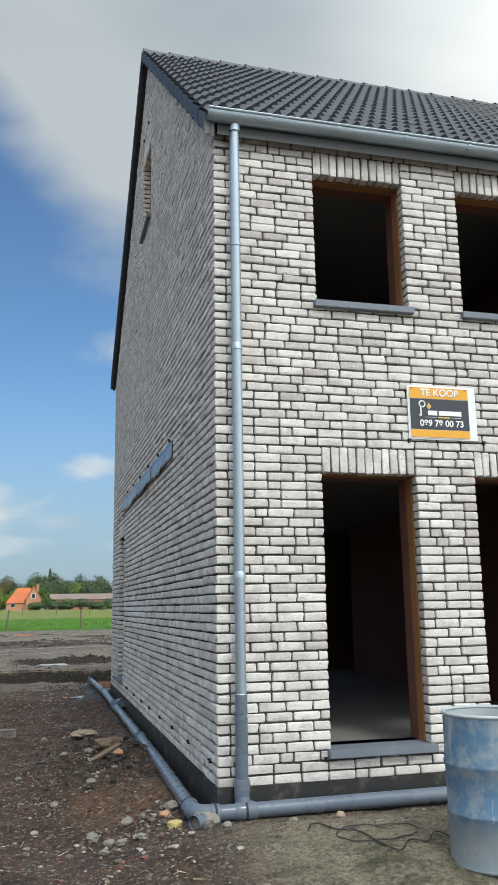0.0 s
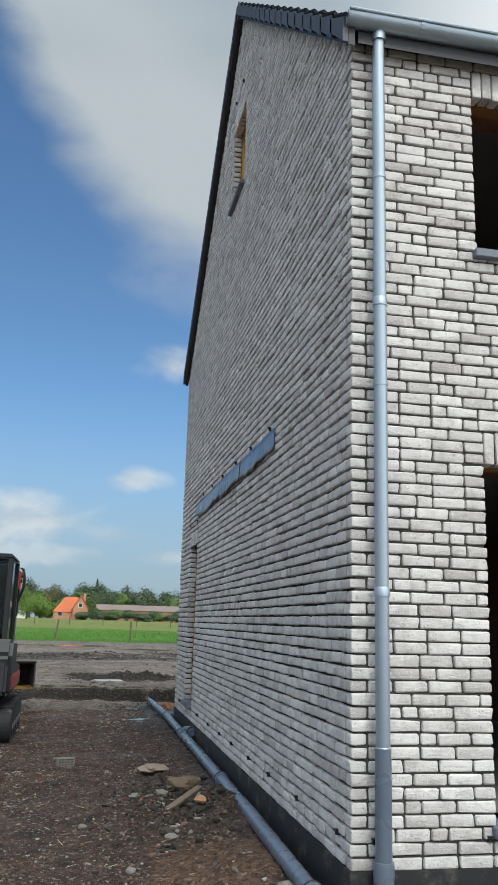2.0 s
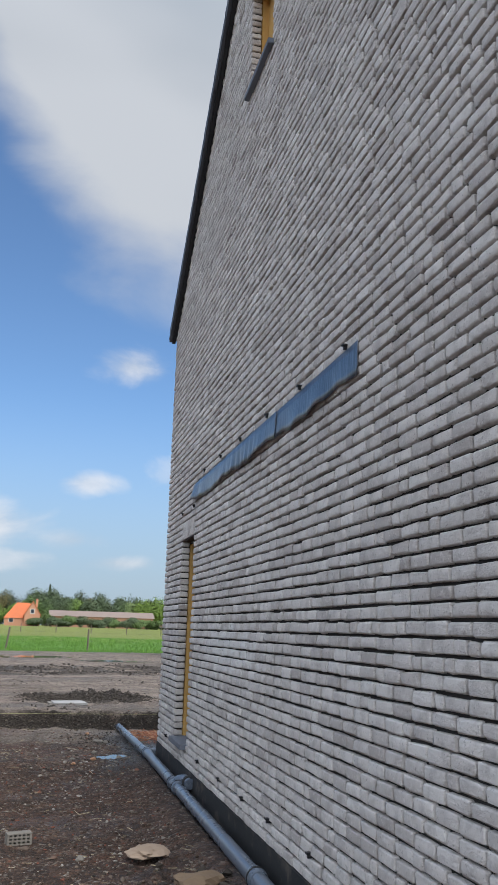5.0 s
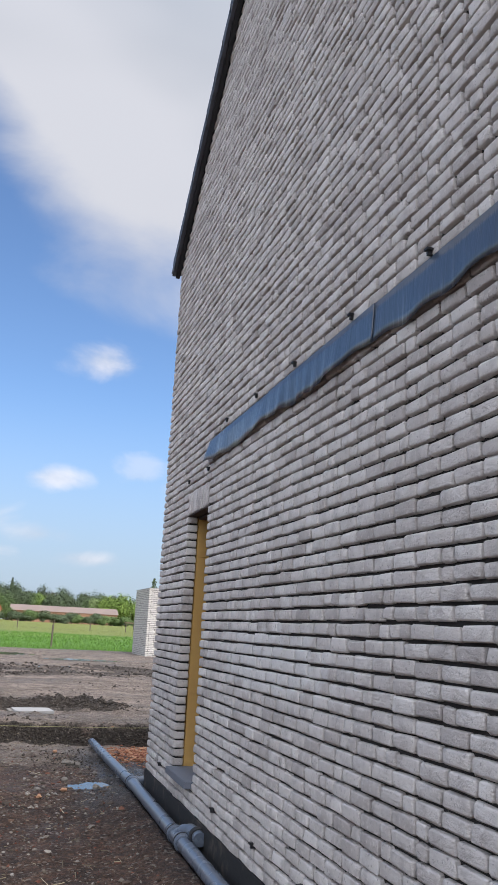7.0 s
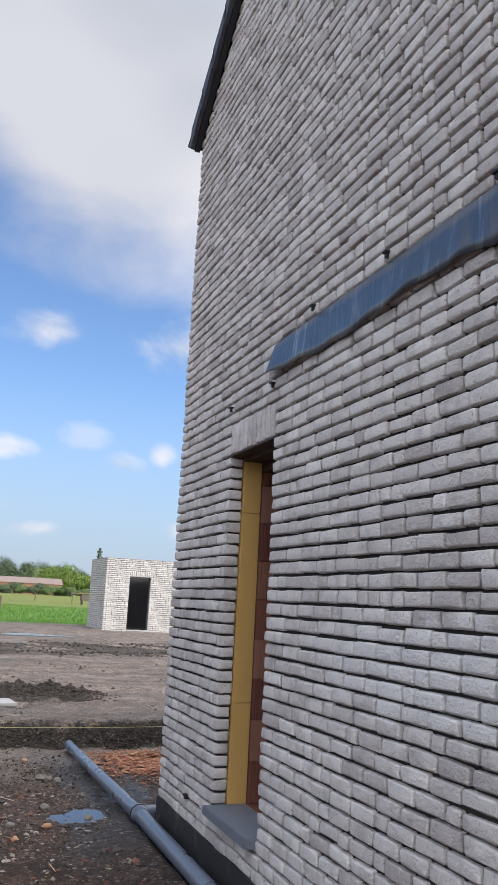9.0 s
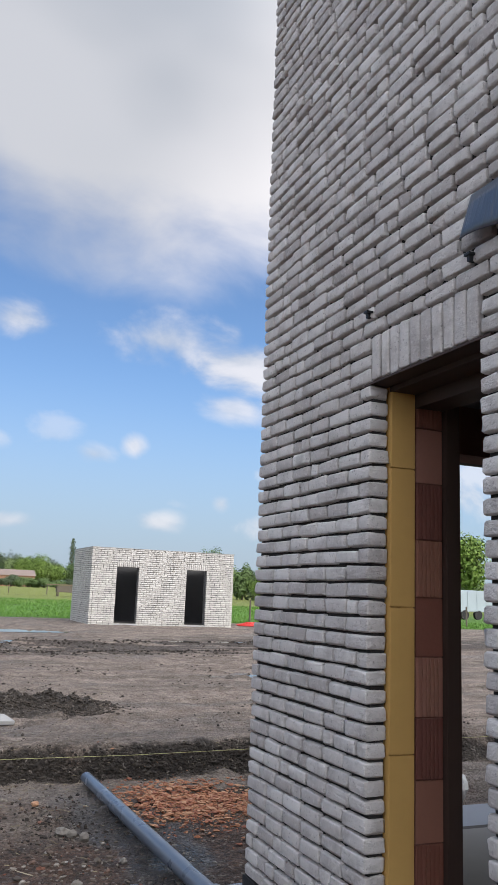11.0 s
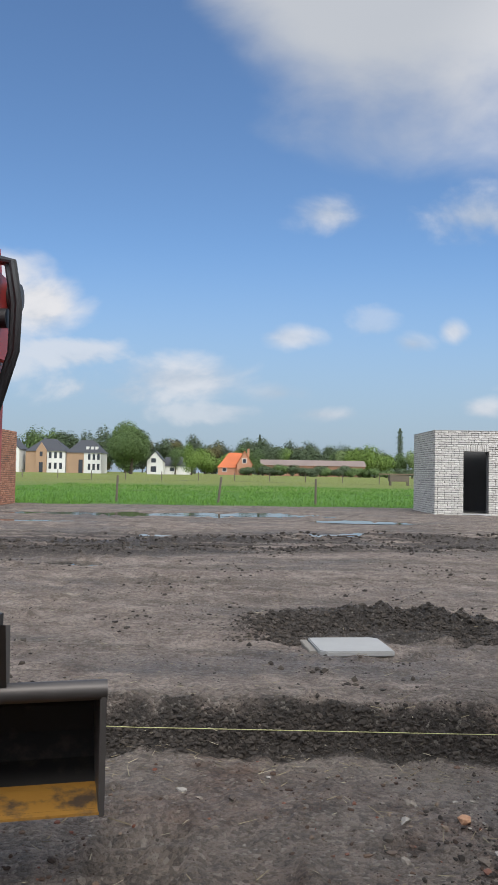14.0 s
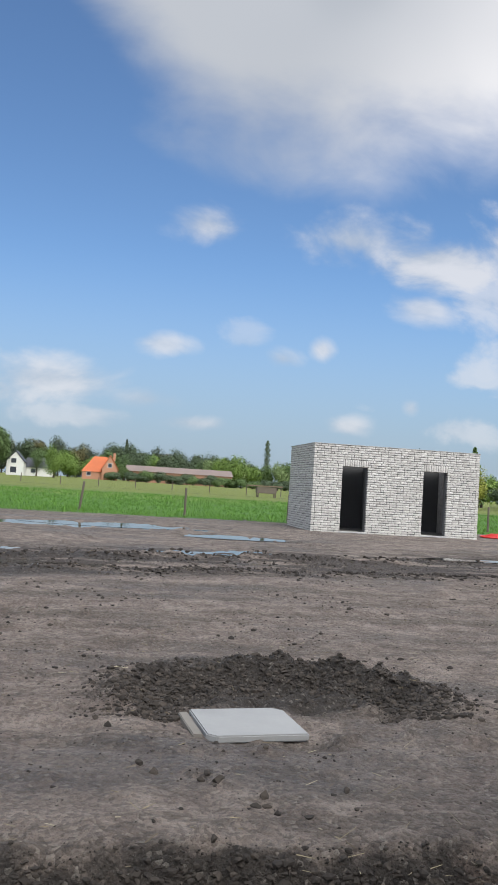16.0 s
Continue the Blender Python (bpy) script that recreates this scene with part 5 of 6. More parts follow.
def litter():
    r = np.random.default_rng(12)
    spots = []
    while len(spots) < 6500:
        x, y = r.uniform(-3.6, 3.2), r.uniform(2.5, 18.2)
        if not free_of_house(x, y) or (on_sand(x, y) and r.random() < 0.8):
            continue
        if y > 15.8 and r.random() < 0.7:
            continue
        if r.random() < 0.55 and not (x - 0.4) ** 2 < r.uniform(0, 1.2) + 0.5 * math.sin(y * 2.1):
            continue
        s = 0.003 + 0.011 * r.random() ** 3 + 0.016 * r.random() ** 14
        spots.append((x, y, s * 0.2, s))
    for i in range(1500):
        cx, cy, sp = ((0.8, 7.4, 0.45), (0.75, 8.9, 0.4), (0.9, 6.1, 0.3), (0.3, 14.5, 0.7), (0.75, 16.0, 0.6))[i % 5]
        x, y = r.normal(cx, sp), r.normal(cy, sp * 1.3)
        if x < 1.05 and free_of_house(x, y) and not (on_sand(x, y) and r.random() < 0.85):
            s = 0.006 + 0.022 * r.random() ** 3
            spots.append((x, y, s * 0.25, s))
    tagged(part("gravel", lumps("gravel", spots, M_GRAVEL, 1), M_GRAVEL), "grey and reddish stones strewn over brown earth", "gravel", kind="stuff")
    # crumbled soil over the trodden strip
    n = 42000
    x, y = r.uniform(-3.4, 1.12, n), 3.0 + 15.1 * r.random(n)
    s = 0.0035 + 0.011 * r.random(n) ** 4
    keep = (vnoise(x * 1.7, y * 1.7, 81) + 0.6 * vnoise(x * 5, y * 5, 82) > r.uniform(-0.55, 0.25, n)) & ((x < 1.0) | (y < 5.8)) & (((x - 0.74) / 0.4) ** 2 + ((y - 7.12) / 0.6) ** 2 > r.uniform(0.3, 1.3, n)) & (r.random(n) > 0.75 * step(14.6, 16.0, y))
    spots = np.stack([x, y, s * 0.25, s], -1)[keep]
    tagged(part("soil_crumbs", lumps("soil_crumbs", spots, M_CRUMB, 6, 0.7, 0.25), M_CRUMB), "loose brown soil crumbs and grit on trodden earth", "soil", kind="stuff")
    # clods along the cut bank, round the slab and over the wheel tracks
    spots = []
    for i in range(15000):
        x = r.uniform(-4.0, 5.5)
        y = 18.39 + r.normal(0.0, 0.06)
        s = 0.004 + 0.016 * r.random() ** 5
        spots.append((x, y, s * r.uniform(-0.1, 0.5), s))
    for i in range(9000):
        a = r.uniform(-0.3, math.pi + 0.35)
        d = r.normal(0.90, 0.17)
        x, y = PIT[0] + 1.08 * d * math.cos(a), PIT[1] + 0.25 + 1.0 * d * math.sin(a)
        s = 0.004 + 0.02 * r.random() ** 6
        spots.append((x, y, s * 0.2, s))
    for i in range(6000):
        x = r.uniform(-6, 12)
        y0, k = ((28.75, 0.21), (27.0, 0.17))[i % 2]
        y = y0 + k * x + r.normal(0, 0.16 if i % 4 else 0.5)
        s = 0.007 + 0.03 * r.random() ** 4
        spots.append((x, y, s * 0.15, s))
    for i in range(4500):
        x, y = r.uniform(-5, 7), r.uniform(18.7, 31)
        s = 0.003 + 0.007 * r.random() ** 3
        spots.append((x, y, s * 0.15, s))
    for i in range(700):
        x, y = r.normal(0.75, 0.35), r.normal(8.9, 0.6)
        if x < 1.05:
            s = 0.008 + 0.04 * r.random() ** 3
            spots.append((x, y, s * 0.15, s))
    for i in range(8000):
        x, y = r.uniform(-5, 7), r.uniform(18.8, 30)
        if math.sin(x * 2.3 + 1.5 * math.sin(y)) * math.sin(y * 1.7) > 0.2:
            s = 0.004 + 0.022 * r.random() ** 5
            spots.append((x, y, s * 0.15, s))
    for i in range(500):
        x, y = r.normal(0.75, 0.22), r.normal(16.9, 0.35)
        s = 0.004 + 0.014 * r.random() ** 4
        spots.append((x, y, s * 0.15, s))
    tagged(part("earth_clods", lumps("earth_clods", spots, M_CLOD, 2, 0.75, 0.26), M_CLOD), "dark crumbled clods of turned earth", "earth", kind="stuff")
    # red chips beyond the pipe end
    spots = []
    for i in range(6500):
        x, y = r.normal(1.9, 0.34), r.normal(17.2, 0.36)
        if x > 1.27 and free_of_house(x, y):
            s = 0.005 + 0.017 * r.random() ** 3
            spots.append((x, y, 0.02 * r.random() + s * 0.2, s))
    tagged(part("brick_chips", lumps("brick_chips", spots, M_CHIPS, 3, 0.35, 0.3), M_CHIPS), "heap of orange-red broken brick chips on mud", "rubble", kind="stuff")
    spots = []
    for i in range(2400):
        x, y = r.uniform(-4, 6), r.uniform(16.5, 30) if i % 3 else r.normal(18.1, 0.3)
        l = 0.02 + 0.09 * r.random() ** 3
        spots.append((x, y, 0.0, l, 0.0025 + 0.003 * r.random()))
    for i in range(900):
        x, y = r.uniform(-2.8, 1.0), r.uniform(4, 17.5)
        spots.append((x, y, 0.0, 0.03 + 0.09 * r.random() ** 2, 0.004 + 0.004 * r.random()))
    tagged(part("straw", sticks("straw", spots, M_STRAW, 4), M_STRAW), "scattered pale straws and twigs on mud", "straw", kind="stuff")


def stone(x, y, s, mat, label, sink=0.3, seed=0, name="stone", flat=0.7):
    rs = np.random.default_rng(seed)
    bm = bmesh.new()
    bmesh.ops.create_icosphere(bm, subdivisions=3 if s > 0.1 else 2, radius=1)
    st = rs.uniform(0.75, 1.25, 3)
    ph = rs.uniform(0, 6, 6)
    for v in bm.verts:
        c = v.co
        k = 1 + 0.16 * math.sin(3 * c.x + ph[0]) * math.cos(2.5 * c.y + ph[1]) + 0.1 * math.sin(5 * c.z + 4 * c.x + ph[2]) + 0.07 * math.sin(9 * c.x + ph[3]) * math.sin(8 * c.y + ph[4]) + rs.normal(0, 0.045)
        v.co = Vector((c.x * st[0], c.y * st[1], c.z * flat)) * k * s
    me = bpy.data.meshes.new(name)
    bm.to_mesh(me)
    bm.free()
    me.materials.append(mat)
    ob = new(name, me)
    ob.matrix_basis = pose(x, y, gz(x, y) + s * flat * (1 - sink) * 0.8, 0, 0, rs.uniform(0, 360))
    return tagged(ob, label, "stone", "loose stones at the house" if name == "stone" else "")


def small_things():
    stone(1.17, 5.84, 0.085, M_STONE, "large pale broken stone against the drain bend", seed=1)
    stone(1.02, 6.38, 0.06, M_STONE, "white mortar lump beside the drain pipe", seed=2)
    stone(2.1, 5.70, 0.04, M_DRYSAND, "yellowish stone on pale sandy ground", seed=3)
    stone(0.97, 5.90, 0.045, M_FOAM, "yellow lump of foam on rubble", seed=4)
    stone(1.75, 5.66, 0.03, M_STONE, "small grey stone on pale sandy ground", seed=5)
    stone(1.3, 5.72, 0.035, M_STONE, "small grey stone on pale sandy ground", seed=6)
    k = 10
    for x, y, s in ((0.45, 6.3, 0.05), (0.55, 6.1, 0.04), (0.62, 6.0, 0.035), (0.5, 5.9, 0.03), (0.7, 6.35, 0.045), (0.75, 5.95, 0.03), (0.35, 9.2, 0.04), (0.6, 9.3, 0.05), (0.9, 9.0, 0.06), (0.55, 8.0, 0.04),
                    (0.2, 7.2, 0.035), (-0.1, 8.5, 0.03), (0.15, 10.6, 0.035), (0.7, 16.6, 0.05), (0.75, 16.55, 0.04), (0.82, 16.45, 0.045), (0.6, 15.6, 0.035), (0.9, 15.3, 0.04), (0.3, 15.2, 0.03), (-0.6, 15.0, 0.03), (0.95, 15.9, 0.03)):
        stone(x, y, s, M_STONE, "grey rubble stone on brown earth", seed=k)
        k += 1
    for x, y, s in ((0.55, 15.05, 0.03), (0.3, 14.8, 0.028), (0.62, 17.35, 0.03), (0.85, 8.6, 0.05), (0.95, 6.2, 0.04)):
        stone(x, y, s, M_CHIPS, "orange-red brick fragment on brown earth", seed=k, name="brick_fragment")
        k += 1
    stone(0.62, 10.45, 0.13, M_DRYSAND, "pale sandy lump of set mortar on rubble", seed=40, name="mortar_lump", flat=0.28)
    stone(0.85, 9.75, 0.13, M_DRYCLAY, "brown lump of dry clay on rubble", seed=41, name="clay_lump", flat=0.5)
    # a hollow brick on its side
    x, y = -0.29, 11.25
    th = thing("hollow_brick", "pale perforated brick lying on bare earth", "brick", (x, y, gz(x, y) + 0.0), turn=12)
    g = layer("y", -0.05, 0.05, -0.095, 0.095, 0.0, 0.085, [(-0.08 + 0.034 * i, -0.058 + 0.034 * i, 0.012 + 0.026 * j, 0.026 + 0.026 * j) for i in range(5) for j in range(3)])
    part("body", g, M_STONE, th)
    x, y = 0.74, 8.8
    ob = part("timber_offcut", Geo().box(-0.03, 0.03, -0.36, 0.36, -0.016, 0.016), M_LIME, bevel=0.004)
    ob.matrix_basis = pose(x, y, gz(x, y) + 0.05, 4, 8, -28)
    tagged(ob, "weathered timber offcut lying across rubble", "timber")
    x, y = 1.08, 5.86
    ob = part("pipe_offcut", Geo().tube([(0, 0, 0), (0.09, 0, 0)], 0.05, 16, cap=False), M_PVC, smooth=True)
    ob.matrix_basis = pose(x, y - 0.1, gz(x, y - 0.1) + 0.04, 0, 0, 40)
    tagged(ob, "short grey plastic pipe offcut on rubble", "pipe")
    # cable before the front
    pts = []
    for k in range(40):
        f = k / 39
        x, y = 1.75 + 0.95 * f, 5.35 - 0.35 * f + 0.13 * math.sin(f * 9) + 0.05 * math.sin(f * 23)
        pts.append((x, y, gz(x, y) + 0.014))
    tagged(part("cable", Geo().tube(pts, 0.005, 6), M_BLACK, smooth=True), "thin black cable lying on sandy ground", "cable")
    pts = []
    for k in range(40):
        a = 6.0 * k / 39
        x, y = 2.2 + 0.28 * math.cos(a), 5.28 + 0.12 * math.sin(a)
        pts.append((x, y, gz(x, y) + 0.012))
    tagged(part("cable", Geo().tube(pts, 0.004, 6), M_BLACK, smooth=True), "looped black cable lying on sandy ground", "cable")
    # string along the bank with its pegs
    th = thing("string_line", "yellow builder's line stretched between two pegs", "string", (0, 0, 0))
    part("string", Geo().tube([(-4.0, 17.95, 0.42), (-1.0, 17.89, 0.375), (1.5, 17.86, 0.37), (6.5, 17.78, 0.45)], 0.0024, 6), M_STRING, th)
    for x, y in ((-4.0, 17.95), (6.5, 17.78)):
        part("peg", Geo().box(x - 0.02, x + 0.02, y + 0.004, y + 0.04, gz(x, y) - 0.1, 0.5), M_LIME, th)
    # slab over the pit
    th = thing("pit_cover", "pale concrete cover slab lying in a dug hollow", "slab", (0.452, 20.18, 0.318), turn=6)
    part("cover", Geo().prism([(-0.30, -0.20), (-0.25, -0.25), (0.30, -0.25), (0.30, 0.24), (0.24, 0.30), (-0.30, 0.30)], "z", -0.005, 0.04), M_PALECON, th, bevel=0.008)
    part("frame", Geo().box(-0.37, -0.31, -0.16, 0.29, -0.02, 0.025).box(-0.34, 0.27, -0.20, 0.27, -0.2, -0.007), M_STONE, th, bevel=0.005)


M_PALECON = simple("pale_concrete", (0.30, 0.30, 0.295), 0.85, vary=0.25, scale=6, relief=0.25)


def puddles():
    for k, (qx, qy, rx, ry) in enumerate(PUDDLES):
        lev = puddle_z(qy) + 0.004 + 0.004 * (k % 2)
        g = Geo()
        g.v = [(qx + 1.6 * rx * math.cos(a), qy + 1.6 * ry * math.sin(a), lev) for a in np.linspace(0, 2 * math.pi, 33)[:-1]]
        g.f = [tuple(range(32))]
        tagged(part("puddle", g, M_WATER), "shallow rain puddle in muddy wheel tracks", "puddle", "rain puddles", "structure")


def excavator():
    """A mini digger seen from behind its right side; local +y ahead."""
    th = thing("mini_excavator", "red and black mini excavator with its bucket raised", "excavator", (-1.76, 13.55, gz(-1.76, 13.55) - 0.01))
    for sx in (-0.6, 0.6):
        out = []
        for k in range(28):
            a = 2 * math.pi * k / 28
            y, z = 0.75 * (1 if math.cos(a) > 0 else -1) + 0.22 * math.cos(a), 0.23 + 0.22 * math.sin(a)
            out.append((y, z))
        tr = part("track", Geo().prism(out, "x", sx - 0.15, sx + 0.15), M_RUBBER, th, "muddy rubber track", bevel=0.01)
        for k in range(17):
            y = -0.8 + k * 0.1
            part("tread_bar", Geo().box(sx - 0.155, sx + 0.155, y - 0.02, y + 0.02, 0.44, 0.47), M_RUBBER, tr)
        for k in range(5):
            part("roller", Geo().tube([(sx + (0.152 if sx > 0 else -0.152), -0.6 + 0.3 * k, 0.17), (sx + (0.165 if sx > 0 else -0.165), -0.6 + 0.3 * k, 0.17)], 0.07, 14), M_STEEL, tr)
    part("undercarriage", Geo().box(-0.45, 0.45, -0.5, 0.5, 0.2, 0.5).tube([(0, 0, 0.48), (0, 0, 0.6)], 0.38, 24), M_BLACK, th)
    side = [(-0.95, 0.62), (-0.88, 0.58), (0.62, 0.58), (0.66, 0.7), (0.62, 0.95), (-0.1, 1.02), (-0.25, 1.28), (-0.85, 1.30), (-0.98, 1.1)]
    part("body", Geo().prism(side, "x", -0.70, 0.70), M_BLACK, th, bevel=0.05)
    part("side_cover", Geo().prism([(-0.8, 0.66), (0.55, 0.66), (0.55, 0.84), (-0.8, 0.84)], "x", 0.69, 0.715), M_PAINTRED, th, "red side cover", bevel=0.01)
    part("counterweight", Geo().prism([(-1.06, 0.62), (-0.9, 0.58), (-0.9, 1.0), (-1.02, 1.02)], "x", -0.66, 0.66), M_BLACK, th, bevel=0.04)
    cab = part("cab", Geo().box(-0.66, 0.58, -0.62, 0.52, 2.34, 2.42), M_BLACK, th, "black cab", bevel=0.03)
    for x in (-0.63, 0.55):
        for y in (-0.58, 0.48):
            part("pillar", Geo().box(x - 0.035, x + 0.035, y - 0.035, y + 0.035, 0.98, 2.36), M_BLACK, cab, bevel=0.01)
        part("pane", Geo().box(x - 0.004, x + 0.004, -0.54, 0.44, 1.15, 2.33), M_GLASS, cab)
        part("lower_panel", Geo().box(x - 0.02, x + 0.02, -0.54, 0.44, 0.98, 1.14), M_BLACK, cab)
    part("pane", Geo().box(-0.59, 0.51, -0.585, -0.577, 1.35, 2.33), M_GLASS, cab)
    part("pane", Geo().box(-0.59, 0.51, 0.477, 0.485, 1.0, 2.33), M_GLASS, cab)
    part("seat", Geo().box(-0.25, 0.25, -0.42, -0.3, 1.3, 1.95).box(-0.25, 0.25, -0.4, 0.1, 1.15, 1.32), M_BLACK, cab, bevel=0.03)
    part("blade", Geo().prism([(1.28, 0.06), (1.34, 0.1), (1.32, 0.3), (1.27, 0.38), (1.24, 0.2)], "x", -0.72, 0.66), M_STEEL, th, "worn dozer blade")
    part("blade_arm", Geo().box(-0.35, -0.25, 0.6, 1.27, 0.18, 0.28).box(0.2, 0.3, 0.6, 1.27, 0.18, 0.28), M_BLACK, th)
    # digging arm, swung to the right side
    ax = 0.33
    part("swing_post", Geo().box(ax - 0.16, ax + 0.14, 0.62, 0.95, 0.62, 0.98), M_BLACK, th, bevel=0.03)
    boom = part("boom", Geo().prism([(0.80, 0.80), (0.98, 0.86), (1.35, 1.65), (2.05, 2.02), (2.98, 2.10), (3.02, 2.26), (2.9, 2.36), (1.95, 2.26), (1.15, 1.85)], "x", ax - 0.10, ax + 0.09), M_PAINTRED, th, "red boom", bevel=0.015)
    part("boom_tip", Geo().box(ax - 0.13, ax - 0.10, 2.66, 3.02, 2.06, 2.36).box(ax + 0.092, ax + 0.12, 2.66, 3.02, 2.06, 2.36), M_PAINTRED, boom)
    part("pivot_pin", Geo().tube([(ax - 0.16, 2.92, 2.30), (ax + 0.16, 2.92, 2.30)], 0.05, 14), M_STEEL, boom, smooth=True)
    part("pivot_pin", Geo().tube([(ax - 0.15, 2.80, 2.20), (ax + 0.15, 2.80, 2.20)], 0.035, 14), M_BLACK, boom, smooth=True)
    arm = part("dipper_arm", Geo().prism([(2.80, 2.46), (2.96, 2.50), (3.05, 2.2), (3.03, 0.98), (2.93, 0.94), (2.80, 1.6)], "x", ax - 0.07, ax + 0.07), M_PAINTRED, th, "red dipper arm", bevel=0.009)
    part("cylinder", Geo().tube([(ax, 2.70, 2.25), (ax, 2.72, 1.75)], 0.045, 14), M_PAINTRED, arm, smooth=True)
    part("rod", Geo().tube([(ax, 2.72, 1.75), (ax, 2.74, 1.12)], 0.022, 12), M_CHROME, arm, smooth=True)
    part("cylinder", Geo().tube([(ax + 0.085, 2.82, 2.15), (ax + 0.085, 2.83, 1.60)], 0.03, 12), M_BLACK, arm, smooth=True)
    part("rod", Geo().tube([(ax + 0.085, 2.83, 1.62), (ax + 0.085, 2.86, 1.18)], 0.017, 10), M_CHROME, arm, smooth=True)
    part("link", Geo().box(ax - 0.10, ax - 0.075, 2.72, 3.02, 1.05, 1.13).box(ax + 0.075, ax + 0.10, 2.72, 3.02, 1.05, 1.13), M_BLACK, arm)
    for k, dx in enumerate((0.12, 0.145)):
        pts = [(ax + 0.1, 2.86, 2.42), (ax + dx + 0.02, 2.82, 2.40), (ax + dx + 0.05, 2.80, 2.25), (ax + dx + 0.045, 2.80, 2.08), (ax + dx, 2.82, 1.95), (ax + 0.10, 2.84, 1.82), (ax + 0.085, 2.83, 1.7)]
        part("hose", Geo().tube([(x, y - 0.03 * k, z) for x, y, z in pts], 0.014, 8), M_BLACK, arm, "black hydraulic hose", smooth=True)
    # bucket: an open scoop that faces back to the cab
    bk = part("bucket", Geo(), M_STEEL, th, "worn wide digging bucket")
    x0, x1 = -0.02, 0.80
    bk.matrix_basis = pose(0.80, 3.06, 0, 0, 0, 13) @ pose(-0.80, -3.06, 0)
    sec = [(3.110, 0.842), (3.230, 0.834), (3.410, 0.783), (3.530, 0.674), (3.550, 0.549), (3.470, 0.440), (3.310, 0.382), (3.090, 0.366)]
    inn = [(3.110, 0.819), (3.220, 0.811), (3.390, 0.764), (3.500, 0.666), (3.520, 0.553), (3.450, 0.460), (3.300, 0.401), (3.090, 0.386)]
    part("shell", Geo().prism(sec + inn[::-1], "x", x0, x1), M_BUCKETIN, bk)
    part("cutting_lip", Geo().prism([(3.060, 0.372), (3.060, 0.382), (3.250, 0.407), (3.310, 0.407), (3.310, 0.393)], "x", x0 - 0.005, x1 + 0.005), M_RUST, bk, "rusty yellow cutting lip")
    for x in (x0 - 0.018, x1 - 0.006):
        part("cheek", Geo().prism([(3.060, 0.362), (3.060, 0.850)] + sec[1:7], "x", x, x + 0.024), M_STEEL, bk, bevel=0.004)
    part("top_bar", Geo().tube([(x0 - 0.02, 3.09, 0.832), (x1 + 0.02, 3.09, 0.832)], 0.038, 14), M_STEEL, bk, smooth=True)
    part("ear", Geo().prism([(2.9, 1.12), (3.230, 1.060), (3.290, 0.807), (3.080, 0.834)], "x", ax - 0.12, ax - 0.09).prism([(2.9, 1.12), (3.230, 1.060), (3.290, 0.807), (3.080, 0.834)], "x", ax + 0.09, ax + 0.12), M_STEEL, bk)


def behind_house():
    th = thing("slab_stack", "stack of grey stone slabs outside the rear doorway", "slabs", (3.0, 15.15, gz(3.0, 15.2)))
    for k, (x0, x1, y0, y1) in enumerate(((-0.45, 0.75, -0.2, 0.5), (-0.4, 0.8, -0.18, 0.5))):
        part("slab", Geo().box(x0, x1, y0, y1, 0.02 + k * 0.12, 0.125 + k * 0.12), M_BLUESTONE if k < 2 else M_PALECON, th, bevel=0.008)
    x, y = 4.05, 16.75
    ob = stone(x, y, 0.14, M_WRAP, "white plastic wrapped building pack on mud", sink=0.1, seed=77, name="wrapped_pack", flat=1.3)
    tagged(ob, "", "pack")


M_WRAP = simple("plastic_wrap", (0.6, 0.62, 0.63), 0.25, vary=0.2, scale=6, relief=0.6)
sills()
jamb_boards()
membrane_and_vents()
gutter()
drain()
sign()
drum()
litter()
small_things()
puddles()
excavator()
behind_house()

# ---- meadow and distance ----
def foliage_material(name, dark, light, tip=None):
    m, t = material(name)
    r = t.add("ShaderNodeNewGeometry").outputs["Random Per Island"]
    c = t.mix(r, rgb(*dark), rgb(*light))
    c = t.mix(t.ramp(t.noise(where(t), 0.35, 3.0), 0.35, 0.7), c, rgb(*[(a + b) * 0.5 for a, b in zip(dark, tip or light)]))
    finish(t, c, 0.75)
    return m


M_BARK = simple("bark", (0.09, 0.07, 0.05), 0.9, vary=0.3, scale=6, relief=0.5)
# mid, dark and pine greens carry distance haze in colour: greyer, slightly blue
LEAF_MID = foliage_material("leaf_mid", (0.045, 0.085, 0.022), (0.12, 0.19, 0.05))
LEAF_LIGHT = foliage_material("leaf_light", (0.06, 0.12, 0.015), (0.20, 0.30, 0.05))
LEAF_DARK = foliage_material("leaf_dark", (0.035, 0.06, 0.026), (0.08, 0.115, 0.05))
LEAF_WILLOW = foliage_material("leaf_willow", (0.09, 0.14, 0.04), (0.24, 0.32, 0.12))
LEAF_PINE = foliage_material("leaf_pine", (0.03, 0.05, 0.026), (0.07, 0.095, 0.05))
LEAF_GOLD = foliage_material("leaf_gold", (0.16, 0.19, 0.02), (0.36, 0.36, 0.05))
LEAF_OLIVE = foliage_material("leaf_olive", (0.07, 0.065, 0.02), (0.16, 0.14, 0.05))


